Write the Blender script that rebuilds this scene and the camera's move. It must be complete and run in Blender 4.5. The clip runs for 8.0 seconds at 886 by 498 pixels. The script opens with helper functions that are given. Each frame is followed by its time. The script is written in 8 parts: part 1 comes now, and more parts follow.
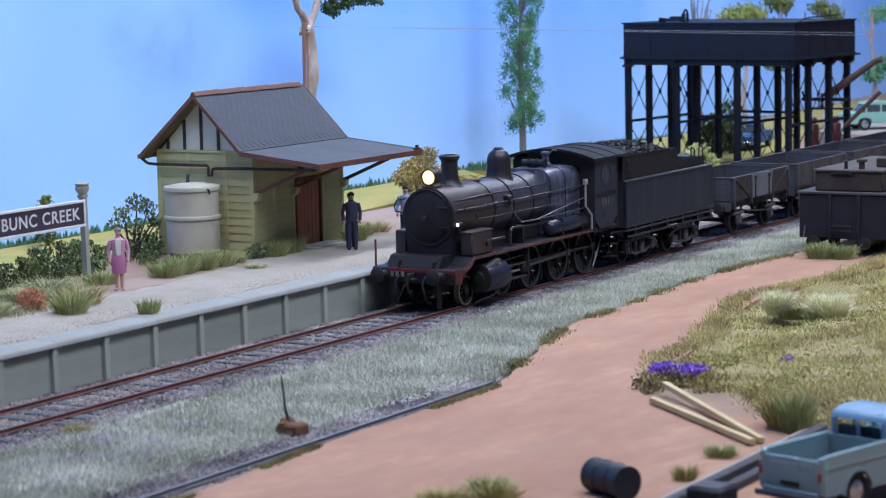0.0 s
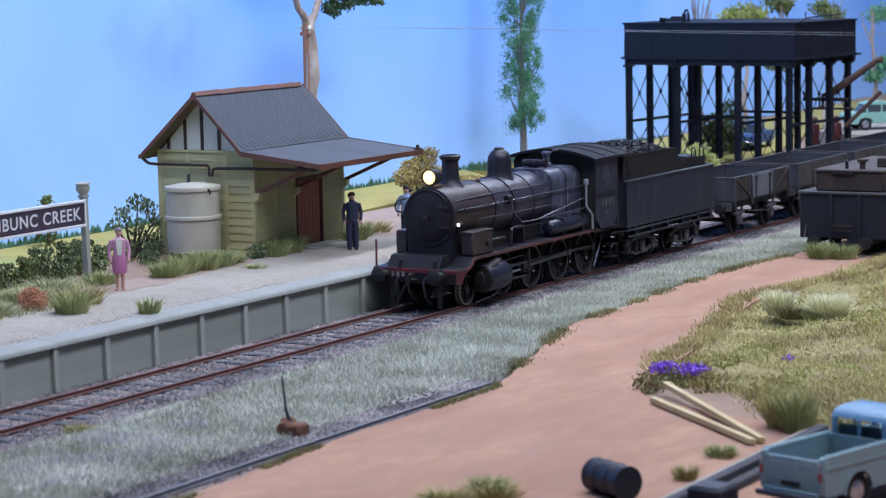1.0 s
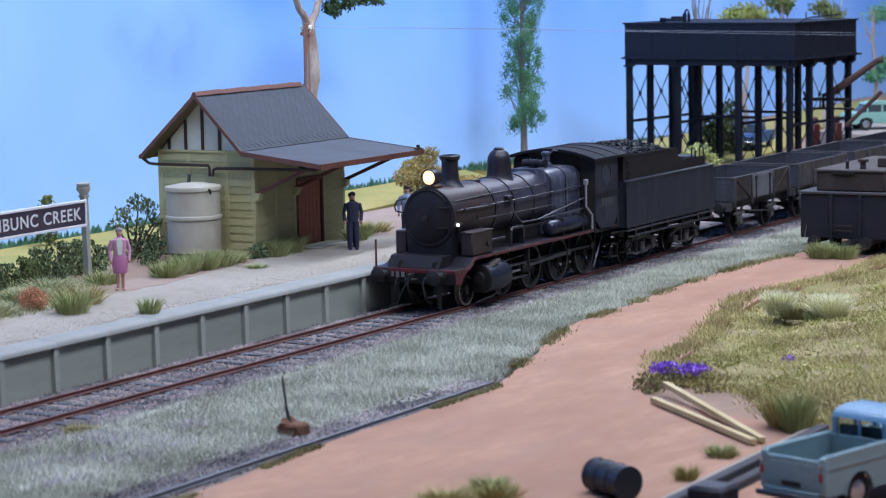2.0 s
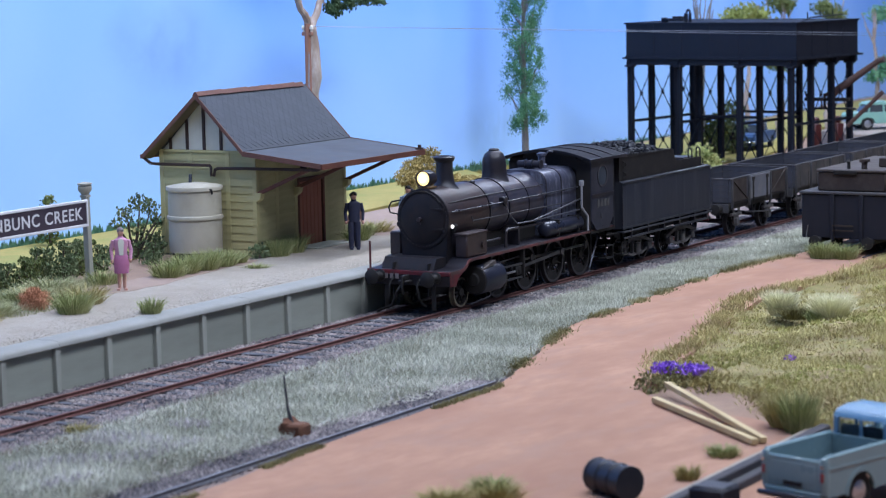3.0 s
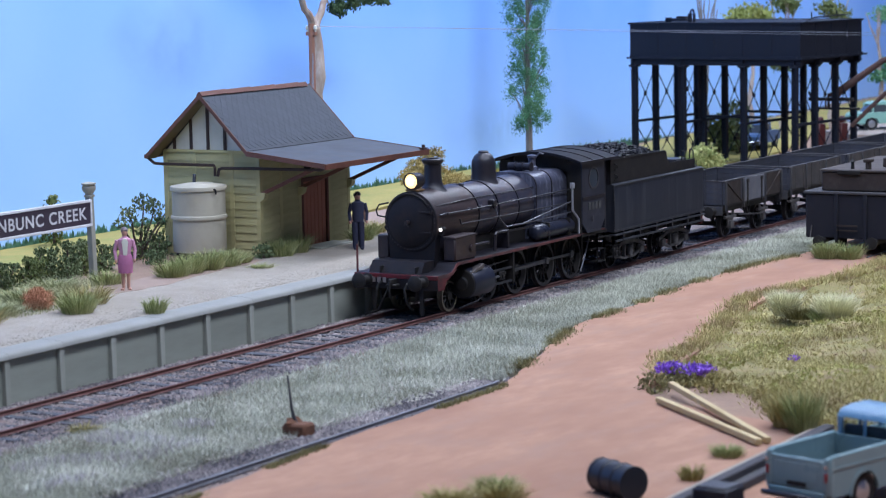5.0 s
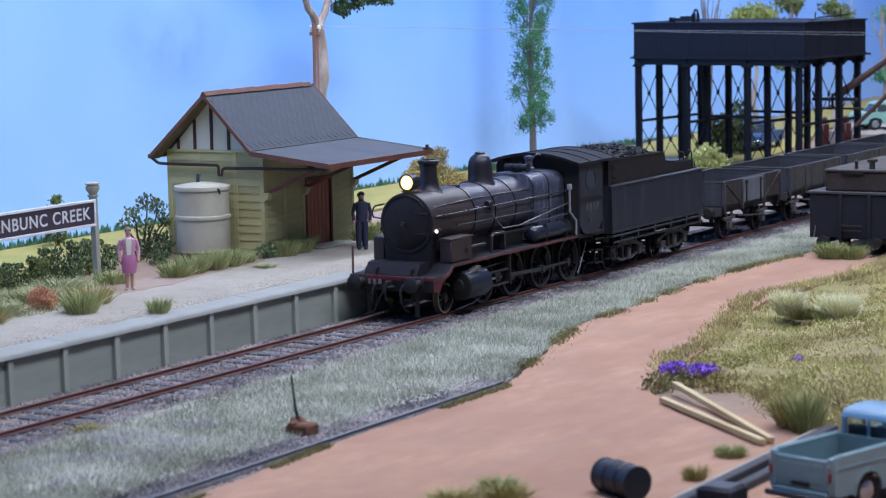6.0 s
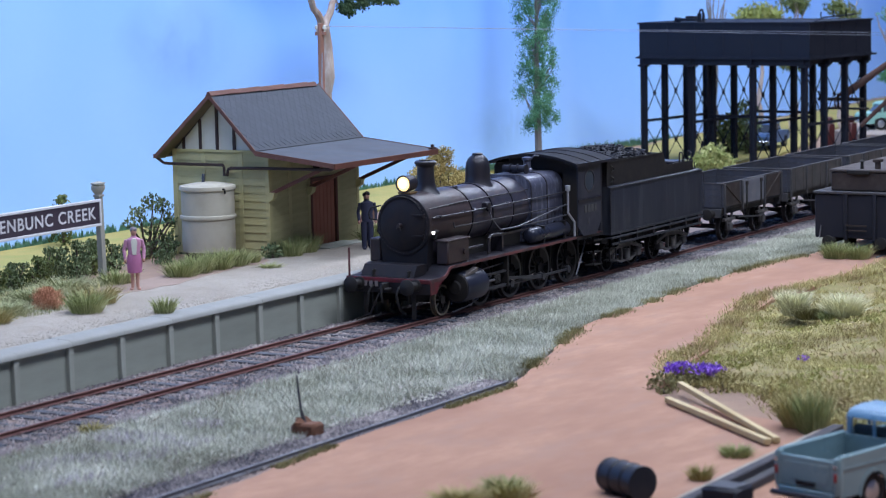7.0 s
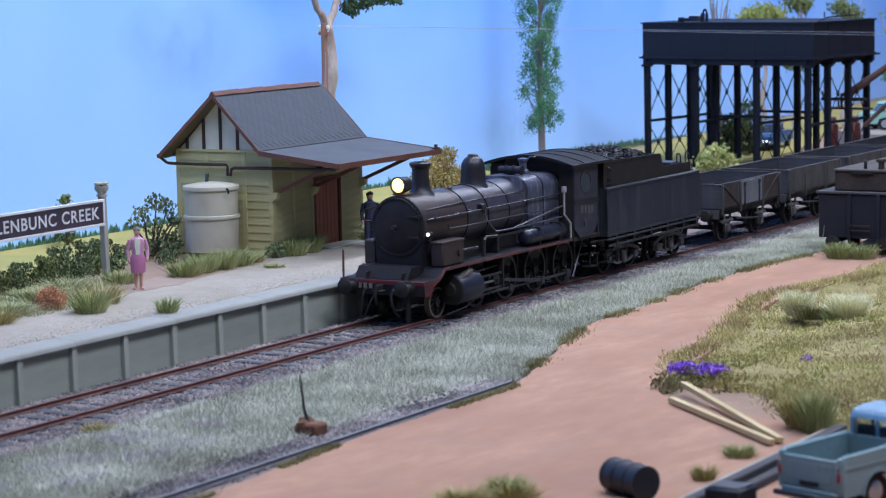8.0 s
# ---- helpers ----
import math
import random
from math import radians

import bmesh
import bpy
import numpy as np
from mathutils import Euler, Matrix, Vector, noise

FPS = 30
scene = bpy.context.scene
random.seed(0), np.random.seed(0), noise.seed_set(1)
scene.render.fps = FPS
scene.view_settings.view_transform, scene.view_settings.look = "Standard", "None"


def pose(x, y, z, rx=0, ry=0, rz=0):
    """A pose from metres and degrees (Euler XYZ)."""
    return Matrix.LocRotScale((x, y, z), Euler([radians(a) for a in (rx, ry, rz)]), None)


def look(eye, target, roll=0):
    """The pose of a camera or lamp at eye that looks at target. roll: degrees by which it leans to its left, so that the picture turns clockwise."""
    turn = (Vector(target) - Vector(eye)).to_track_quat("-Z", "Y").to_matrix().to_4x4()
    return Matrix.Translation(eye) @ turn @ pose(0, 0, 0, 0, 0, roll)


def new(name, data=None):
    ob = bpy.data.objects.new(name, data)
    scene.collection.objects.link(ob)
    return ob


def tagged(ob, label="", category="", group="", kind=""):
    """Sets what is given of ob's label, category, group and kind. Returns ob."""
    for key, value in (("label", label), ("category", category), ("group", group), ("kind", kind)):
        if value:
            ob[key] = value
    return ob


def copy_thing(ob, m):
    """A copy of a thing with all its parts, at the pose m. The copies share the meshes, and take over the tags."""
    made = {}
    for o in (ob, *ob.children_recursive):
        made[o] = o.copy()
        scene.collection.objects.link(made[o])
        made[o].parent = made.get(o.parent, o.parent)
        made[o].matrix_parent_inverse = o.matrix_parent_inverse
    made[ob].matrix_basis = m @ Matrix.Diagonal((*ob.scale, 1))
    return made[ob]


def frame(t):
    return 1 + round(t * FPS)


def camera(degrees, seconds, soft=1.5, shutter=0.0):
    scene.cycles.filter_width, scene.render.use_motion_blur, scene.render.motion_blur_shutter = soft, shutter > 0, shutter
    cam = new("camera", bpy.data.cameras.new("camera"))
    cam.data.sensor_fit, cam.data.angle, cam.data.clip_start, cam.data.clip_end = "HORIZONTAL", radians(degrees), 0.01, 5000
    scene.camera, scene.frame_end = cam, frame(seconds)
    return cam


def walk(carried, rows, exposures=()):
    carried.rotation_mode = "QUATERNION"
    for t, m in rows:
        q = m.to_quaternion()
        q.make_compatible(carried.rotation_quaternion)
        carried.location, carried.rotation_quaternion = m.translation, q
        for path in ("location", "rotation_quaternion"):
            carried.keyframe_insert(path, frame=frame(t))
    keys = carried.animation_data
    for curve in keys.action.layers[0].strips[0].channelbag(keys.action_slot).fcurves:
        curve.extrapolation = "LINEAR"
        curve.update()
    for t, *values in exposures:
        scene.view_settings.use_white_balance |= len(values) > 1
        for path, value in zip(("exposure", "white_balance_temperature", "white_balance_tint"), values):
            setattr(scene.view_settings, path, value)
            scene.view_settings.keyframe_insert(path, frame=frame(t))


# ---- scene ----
# Model railway at 1:87. All lengths below are in metres of the full-size place; S brings them to the model's true size.
from mathutils import geometry
S = 1 / 87.0

# ---- camera: a tripod pan ----
cam = camera(21.09, 8.0, soft=1.2)
cam.data.dof.use_dof, cam.data.dof.focus_distance, cam.data.dof.aperture_fstop = True, 0.83, 58.0
EYE = Vector((-55.822, -33.157, 9.370))


def view(turn):
    a, b = radians(29.993 + turn), radians(6.746)
    way = Vector((math.cos(a) * math.cos(b), math.sin(a) * math.cos(b), -math.sin(b)))
    return look(EYE * S, (EYE + way * 60) * S, -1.147)


PAN = ((0, 0), (0.5, 0.004), (1.0, 0.017), (1.5, 0.021), (3.0, 0.062), (3.5, 0.083), (4.0, 0.099), (4.5, 0.125),
       (6.0, 0.245), (6.5, 0.310), (7.0, 0.375), (7.5, 0.428), (8.0, 0.457))
walk(cam, [(t, view(a)) for t, a in PAN], exposures=[(0, 0.0, 6000, 14), (8.0, 0.0, 6000, 14)])

# ---- light: a cool exhibition hall, strip lights above the front of the layout ----
world = bpy.data.worlds.new("hall")
scene.world = world
world.use_nodes = True
world.node_tree.nodes["Background"].inputs[0].default_value = (0.22, 0.44, 1.0, 1)
world.node_tree.nodes["Background"].inputs[1].default_value = 0.118


def area_lamp(name, x, y, z, tx, ty, tz, w, h, power, colour):
    la = bpy.data.lights.new(name, "AREA")
    la.shape, la.size, la.size_y, la.energy, la.color = "RECTANGLE", w * S, h * S, power, colour
    ob = new(name, la)
    ob.matrix_world = look(Vector((x, y, z)) * S, Vector((tx, ty, tz)) * S)
    return ob


area_lamp("strip_light", -6, -36, 56, 4, 2, 0, 80, 9, 6.5, (0.82, 0.89, 1.0))
# unseen fill lamp, added to brighten the sky board
area_lamp("backdrop_strip", 38, 3, 44, 38, 15, 6, 130, 6, 6.7, (0.82, 0.89, 1.0))
area_lamp("strip_light", 45, -6, 62, 45, 6, 0, 60, 14, 2.7, (0.82, 0.89, 1.0))


# ---- mesh helpers ----
class Geo:
    """Vertices and faces of one mesh, in full-size metres."""

    def __init__(self):
        self.v, self.f = [], []

    def add(self, verts, faces, m=None):
        n = len(self.v)
        if m is not None:
            verts = [m @ Vector(q) for q in verts]
        self.v.extend(tuple(q) for q in verts)
        self.f.extend(tuple(n + i for i in q) for q in faces)
        return self

    def box(self, x0, x1, y0, y1, z0, z1, c=0.0, m=None):
        if c <= 0:
            vs = [(x, y, z) for z in (z0, z1) for y in (y0, y1) for x in (x0, x1)]
            fs = [(0, 2, 3, 1), (4, 5, 7, 6), (0, 1, 5, 4), (2, 6, 7, 3), (0, 4, 6, 2), (1, 3, 7, 5)]
            return self.add(vs, fs, m)
        lo, hi = (x0, y0, z0), (x1, y1, z1)
        vs, ix = [], {}
        for sx in (0, 1):
            for sy in (0, 1):
                for sz in (0, 1):
                    for ax in range(3):
                        s = (sx, sy, sz)
                        q = [(hi[k] if s[k] else lo[k]) for k in range(3)]
                        for k in range(3):
                            if k != ax:
                                q[k] += -c if s[k] else c
                        ix[(s, ax)] = len(vs)
                        vs.append(tuple(q))
        fs = []
        for ax in range(3):
            b, d = (ax + 1) % 3, (ax + 2) % 3
            for e in (0, 1):
                loop = []
                for sb, sd in ((0, 0), (1, 0), (1, 1), (0, 1)):
                    s = [0, 0, 0]
                    s[ax], s[b], s[d] = e, sb, sd
                    loop.append(ix[(tuple(s), ax)])
                fs.append(tuple(loop if e else loop[::-1]))
            for sb in (0, 1):
                for sd in (0, 1):
                    s, t = [0, 0, 0], [0, 0, 0]
                    s[b] = t[b] = sb
                    s[d] = t[d] = sd
                    t[ax] = 1
                    s, t = tuple(s), tuple(t)
                    loop = [ix[(s, b)], ix[(t, b)], ix[(t, d)], ix[(s, d)]]
                    fs.append(tuple(loop if (sb == sd) == False else loop[::-1]))
        for sx in (0, 1):
            for sy in (0, 1):
                for sz in (0, 1):
                    s = (sx, sy, sz)
                    loop = [ix[(s, 0)], ix[(s, 1)], ix[(s, 2)]]
                    fs.append(tuple(loop if (sx + sy + sz) % 2 else loop[::-1]))
        return self.add(vs, fs, m)

    def tube(self, a, b, r, r2=None, n=10, caps=True, m=None):
        a, b = Vector(a), Vector(b)
        r2 = r if r2 is None else r2
        q = (b - a).to_track_quat("Z", "Y")
        vs = []
        for e, rr in ((a, r), (b, r2)):
            for i in range(n):
                w = 2 * math.pi * (i + 0.5) / n
                vs.append(e + q @ Vector((math.cos(w) * rr, math.sin(w) * rr, 0)))
        fs = [(i, (i + 1) % n, n + (i + 1) % n, n + i) for i in range(n)]
        if caps:
            fs += [tuple(range(n))[::-1], tuple(range(n, 2 * n))]
        return self.add(vs, fs, m)

    def path(self, pts, r, n=6, m=None):
        for a, b in zip(pts, pts[1:]):
            self.tube(a, b, r, n=n, m=m)
        return self

    def lathe(self, prof, n=20, m=None):
        """prof: (radius, height) from the bottom to the top, round z."""
        vs, fs = [], []
        for r, z in prof:
            for i in range(n):
                w = 2 * math.pi * i / n
                vs.append((r * math.cos(w), r * math.sin(w), z))
        for k in range(len(prof) - 1):
            for i in range(n):
                j = (i + 1) % n
                fs.append((k * n + i, k * n + j, k * n + n + j, k * n + n + i))
        fs.append(tuple(range(n))[::-1])
        fs.append(tuple(range((len(prof) - 1) * n, len(prof) * n)))
        return self.add(vs, fs, m)

    def ring(self, prof, n=24, m=None):
        """A closed ring round y. prof: (radius, y)."""
        k = len(prof)
        vs = [(q * math.cos(2 * math.pi * i / n), y, q * math.sin(2 * math.pi * i / n)) for i in range(n) for q, y in prof]
        fs = [(i * k + j, i * k + (j + 1) % k, ((i + 1) % n) * k + (j + 1) % k, ((i + 1) % n) * k + j) for i in range(n) for j in range(k)]
        return self.add(vs, fs, m)

    def prism(self, poly, a, b, axis="y", m=None):
        """A polygon in the plane across the axis, drawn out from a to b. x: (y, z) points; y: (x, z); z: (x, y)."""
        put = {"x": lambda u, v, w: (w, u, v), "y": lambda u, v, w: (u, w, v), "z": lambda u, v, w: (u, v, w)}[axis]
        n = len(poly)
        area = sum(poly[i][0] * poly[(i + 1) % n][1] - poly[(i + 1) % n][0] * poly[i][1] for i in range(n))
        flip = (area < 0) != (axis == "y") != (b < a)
        vs = [put(u, v, a) for u, v in poly] + [put(u, v, b) for u, v in poly]
        fs = [tuple(range(n))[::-1], tuple(range(n, 2 * n))] + [(i, (i + 1) % n, n + (i + 1) % n, n + i) for i in range(n)]
        if flip:
            fs = [q[::-1] for q in fs]
        return self.add(vs, fs, m)

    def blob(self, x, y, z, rx, ry, rz, rough=0.25, seed=0, n=7, k=5, m=None):
        """An uneven rounded lump."""
        vs, fs = [(x, y, z - rz)], []
        for j in range(1, k):
            w = math.pi * j / k
            for i in range(n):
                a = 2 * math.pi * (i + 0.5 * (j % 2)) / n
                d = Vector((math.sin(w) * math.cos(a), math.sin(w) * math.sin(a), -math.cos(w)))
                s = 1 + rough * 2 * noise.noise(d * 1.7 + Vector((seed * 3.1, seed * 1.7, seed * 0.37)))
                vs.append((x + d.x * rx * s, y + d.y * ry * s, z + d.z * rz * s))
        vs.append((x, y, z + rz))
        for i in range(n):
            fs.append((0, 1 + (i + 1) % n, 1 + i))
            fs.append((len(vs) - 1, 1 + (k - 2) * n + i, 1 + (k - 2) * n + (i + 1) % n))
        for j in range(k - 2):
            for i in range(n):
                a, b = 1 + j * n + i, 1 + j * n + (i + 1) % n
                fs.append((a, b, b + n, a + n))
        return self.add(vs, fs, m)

    def mesh(self, name, material, smooth=True):
        me = bpy.data.meshes.new(name)
        me.from_pydata([(x * S, y * S, z * S) for x, y, z in self.v], [], self.f)
        me.materials.append(material)
        if smooth:
            me.shade_smooth()
            me.set_sharp_from_angle(angle=radians(38))
        me.update()
        return me


def part(name, g, material, parent=None, label="", smooth=True):
    ob = new(name, g.mesh(name, material, smooth))
    ob.parent = parent
    return tagged(ob, label)


def at(x, y, z, rx=0, ry=0, rz=0):
    return pose(x * S, y * S, z * S, rx, ry, rz)


def thing(name, label, category, x=0, y=0, z=0, rz=0, group="", kind=""):
    ob = new(name)
    ob.empty_display_size = 0.005
    ob.matrix_world = at(x, y, z, 0, 0, rz)
    return tagged(ob, label, category, group, kind)


def piece(name, me, parent, x, y, z, rx=0, ry=0, rz=0):
    ob = new(name, me)
    ob.parent = parent
    ob.matrix_basis = at(x, y, z, rx, ry, rz)
    return ob


def spline(pts, steps=6, closed=False):
    out, n = [], len(pts)
    for i in range(n if closed else n - 1):
        q = [Vector((*pts[(i + k) % n if closed else max(0, min(n - 1, i + k))], 0)) for k in (-1, 0, 1, 2)]
        for s in range(steps):
            t = s / steps
            v = 0.5 * (2 * q[1] + (q[2] - q[0]) * t + (2 * q[0] - 5 * q[1] + 4 * q[2] - q[3]) * t * t + (3 * q[1] - q[0] - 3 * q[2] + q[3]) * t ** 3)
            out.append((v.x, v.y))
    return out if closed else out + [tuple(pts[-1])]


# ---- materials ----
def mat(name, base, second=None, rough=0.7, metal=0.0, grain=6.0, coarse=0.7, mix=0.5, bump=0.3, dirt=None, dirt_amount=0.4,
        stretch=(1, 1, 1), jitter=0.0, spec=0.4):
    """Two colours mixed by fine and coarse noise, with patches of dirt (pale highlights on firebox and bogies) and
    relief. Scales are per full-size metre.
    """
    ma = bpy.data.materials.new(name)
    ma.use_nodes = True
    nt = ma.node_tree
    n, li = nt.nodes, nt.links
    bs = n["Principled BSDF"]
    tc, mp = n.new("ShaderNodeTexCoord"), n.new("ShaderNodeMapping")
    mp.inputs["Scale"].default_value = tuple(87.0 * s for s in stretch)
    li.new(tc.outputs["Object"], mp.inputs["Vector"])

    def noise_at(scale, detail):
        t = n.new("ShaderNodeTexNoise")
        t.inputs["Scale"].default_value, t.inputs["Detail"].default_value, t.inputs["Roughness"].default_value = scale, detail, 0.62
        li.new(mp.outputs[0], t.inputs["Vector"])
        return t

    def ramp(src, lo, hi):
        r = n.new("ShaderNodeMapRange")
        r.inputs[1].default_value, r.inputs[2].default_value = lo, hi
        li.new(src, r.inputs[0])
        return r.outputs[0]

    def blend(fac, a, b, kind="MIX"):
        x = n.new("ShaderNodeMix")
        x.data_type, x.blend_type = "RGBA", kind
        for k, v in ((0, fac), (6, a), (7, b)):
            if isinstance(v, (tuple, float, int)):
                x.inputs[k].default_value = v if k == 0 else (*v, 1)
            else:
                li.new(v, x.inputs[k])
        return x.outputs[2]

    fine, big = noise_at(grain, 5), noise_at(coarse, 3)
    second = second or tuple(c * 0.72 for c in base)
    col = blend(ramp(fine.outputs[0], 0.36, 0.64), base, tuple(b * (1 - mix) + s * mix for b, s in zip(base, second)))
    col = blend(ramp(big.outputs[0], 0.38, 0.66), col, second)
    if dirt:
        st = noise_at(coarse * 2.3, 6)
        f = n.new("ShaderNodeMath")
        f.operation = "MULTIPLY"
        f.inputs[1].default_value = dirt_amount
        li.new(ramp(st.outputs[0], 0.5, 0.68), f.inputs[0])
        col = blend(f.outputs[0], col, dirt)
    if jitter:
        oi, hs = n.new("ShaderNodeObjectInfo"), n.new("ShaderNodeHueSaturation")
        mr = n.new("ShaderNodeMapRange")
        mr.inputs[3].default_value, mr.inputs[4].default_value = 1 - jitter, 1 + jitter
        li.new(oi.outputs["Random"], mr.inputs[0])
        li.new(mr.outputs[0], hs.inputs["Value"])
        li.new(col, hs.inputs["Color"])
        col = hs.outputs[0]
    li.new(col, bs.inputs["Base Color"])
    bs.inputs["Metallic"].default_value = metal
    bs.inputs["Specular IOR Level"].default_value = spec
    rr = n.new("ShaderNodeMapRange")
    rr.inputs[3].default_value, rr.inputs[4].default_value = max(0.05, rough - 0.12), min(1, rough + 0.12)
    li.new(big.outputs[0], rr.inputs[0])
    li.new(rr.outputs[0], bs.inputs["Roughness"])
    if bump:
        bu = n.new("ShaderNodeBump")
        bu.inputs["Strength"].default_value, bu.inputs["Distance"].default_value = bump, 0.03 * S
        li.new(fine.outputs[0], bu.inputs["Height"])
        li.new(bu.outputs[0], bs.inputs["Normal"])
    return ma


def leaf_mat(name, a, b, c, rough=0.75, patch=0.55):
    """Colours that vary from leaf to leaf."""
    ma = bpy.data.materials.new(name)
    ma.use_nodes = True
    n, li = ma.node_tree.nodes, ma.node_tree.links
    bs = n["Principled BSDF"]
    ge, cr = n.new("ShaderNodeNewGeometry"), n.new("ShaderNodeValToRGB")
    cr.color_ramp.elements[0].color, cr.color_ramp.elements[1].color = (*a, 1), (*c, 1)
    cr.color_ramp.elements.new(0.5).color = (*b, 1)
    tc, tn, mx = n.new("ShaderNodeTexCoord"), n.new("ShaderNodeTexNoise"), n.new("ShaderNodeMath")
    tn.inputs["Scale"].default_value = 87 * patch
    li.new(tc.outputs["Object"], tn.inputs["Vector"])
    mx.operation = "MULTIPLY_ADD"
    mx.inputs[1].default_value = 0.55
    li.new(ge.outputs["Random Per Island"], mx.inputs[0])
    sb = n.new("ShaderNodeMath")
    sb.operation = "MULTIPLY_ADD"
    sb.inputs[1].default_value, sb.inputs[2].default_value = 1.6, -0.55
    li.new(tn.outputs[0], sb.inputs[0])
    li.new(sb.outputs[0], mx.inputs[2])
    li.new(mx.outputs[0], cr.inputs[0])
    li.new(cr.outputs[0], bs.inputs["Base Color"])
    bs.inputs["Roughness"].default_value = rough
    bs.inputs["Specular IOR Level"].default_value = 0.25
    return ma


def glow_mat(name, colour, strength):
    ma = bpy.data.materials.new(name)
    ma.use_nodes = True
    bs = ma.node_tree.nodes["Principled BSDF"]
    bs.inputs["Base Color"].default_value = (*colour, 1)
    bs.inputs["Emission Color"].default_value = (*colour, 1)
    bs.inputs["Emission Strength"].default_value = strength
    return ma


EARTH = mat("earth", (0.3000, 0.1892, 0.1280), (0.2200, 0.1462, 0.1040), 0.95, grain=9, coarse=0.4, bump=0.5, dirt=(0.3600, 0.2580, 0.1600))
BALLAST_BED = mat("ballast_bed", (0.1632, 0.1344, 0.1248), (0.2400, 0.1728, 0.1488), 0.95, grain=14, coarse=0.8, bump=0.8)
STONE = leaf_mat("ballast_stone", (0.05, 0.05, 0.06), (0.17, 0.15, 0.155), (0.42, 0.37, 0.35), 0.95)
SAND = mat("sand_road", (0.4066, 0.2377, 0.1587), (0.2985, 0.1668, 0.1146), 0.95, grain=2.6, coarse=0.42, mix=0.6, bump=0.25, dirt=(0.3115, 0.1960, 0.1471), dirt_amount=0.7, stretch=(0.45, 1, 1), spec=0.1)
PALE_STONE = leaf_mat("pale_gravel", (0.20, 0.165, 0.13), (0.34, 0.30, 0.25), (0.46, 0.42, 0.36), 0.95)
PALE_GRASS = leaf_mat("pale_grass", (0.25, 0.24, 0.175), (0.46, 0.475, 0.38), (0.70, 0.70, 0.60))
DRY_GRASS = leaf_mat("dry_grass", (0.19, 0.17, 0.06), (0.36, 0.31, 0.12), (0.52, 0.43, 0.21))
GREEN_GRASS = leaf_mat("green_grass", (0.15, 0.18, 0.065), (0.30, 0.33, 0.13), (0.52, 0.49, 0.26))
FIELD_GRASS = leaf_mat("field_grass", (0.27, 0.19, 0.11), (0.41, 0.36, 0.145), (0.60, 0.53, 0.25), 0.85, 0.6)
EDGE_GRASS = leaf_mat("edge_grass", (0.12, 0.105, 0.05), (0.22, 0.20, 0.085), (0.34, 0.31, 0.15))
LAVENDER = leaf_mat("lavender", (0.42, 0.36, 0.43), (0.53, 0.48, 0.53), (0.64, 0.61, 0.62))
STRAW = leaf_mat("straw_grass", (0.60, 0.58, 0.34), (0.76, 0.73, 0.47), (0.84, 0.80, 0.60))
TURF = mat("turf", (0.36, 0.28, 0.14), (0.21, 0.19, 0.08), 0.95, grain=2.6, coarse=0.9, mix=0.9, bump=0.9, dirt=(0.21, 0.14, 0.09), dirt_amount=0.9, spec=0.1)
GRASS_BED = mat("grass_bed", (0.33, 0.32, 0.27), (0.26, 0.24, 0.20), 0.95, grain=12, coarse=0.7, bump=0.6, dirt=(0.27, 0.22, 0.24), dirt_amount=0.5)
PLATFORM_TOP = mat("platform_top", (0.345, 0.305, 0.250), (0.265, 0.230, 0.186), 0.95, grain=11, coarse=0.5, mix=0.8, bump=0.8, dirt=(0.2161, 0.1668, 0.1260), dirt_amount=0.35)
COPING = mat("coping", (0.258, 0.258, 0.240), (0.232, 0.230, 0.212), 0.9, grain=9, coarse=1.1, mix=0.4, bump=0.25, jitter=0.025)
CONCRETE = mat("panel_concrete", (0.3307, 0.3443, 0.2903), (0.2700, 0.2835, 0.2362), 0.9, grain=4, coarse=0.5, bump=0.2, stretch=(0.5, 1, 2), jitter=0.08, dirt=(0.2160, 0.2160, 0.1890), dirt_amount=0.4)
POST_CONCRETE = mat("post_concrete", (0.3795, 0.3910, 0.3335), (0.3105, 0.3162, 0.2702), 0.9, grain=5, coarse=0.9, bump=0.2, jitter=0.06)
RAIL_RUST = mat("rusty_rail", (0.165, 0.071, 0.060), (0.112, 0.053, 0.046), 0.7, 0.2, grain=8, coarse=0.5, bump=0.15)
RAIL_DARK = mat("dull_rail", (0.20, 0.20, 0.22), (0.14, 0.135, 0.15), 0.6, 0.3, grain=8, coarse=0.4, bump=0.15)
SLEEPER = mat("weathered_sleeper", (0.105, 0.115, 0.14), (0.055, 0.058, 0.07), 0.9, grain=6, coarse=0.9, bump=0.5, stretch=(3, 0.6, 3), jitter=0.25)
BOARD = mat("cream_board", (0.47, 0.435, 0.225), (0.42, 0.38, 0.19), 0.75, grain=5, coarse=0.7, mix=0.3, bump=0.12, stretch=(1, 1, 3), jitter=0.07, dirt=(0.30, 0.26, 0.13), dirt_amount=0.35)
TRIM = mat("cream_trim", (0.50, 0.46, 0.23), (0.44, 0.39, 0.19), 0.7, grain=6, coarse=0.9, mix=0.3, bump=0.1)
WHITE_PANEL = mat("white_panel", (0.62, 0.62, 0.55), (0.55, 0.54, 0.47), 0.8, grain=5, coarse=1.0, mix=0.3, bump=0.08)
BROWN_PAINT = mat("brown_paint", (0.17, 0.065, 0.04), (0.12, 0.045, 0.03), 0.65, grain=7, coarse=1.0, bump=0.15)
RED_TRIM = mat("red_brown_trim", (0.150, 0.066, 0.046), (0.105, 0.047, 0.036), 0.7, grain=8, coarse=1.0, bump=0.15, jitter=0.1)
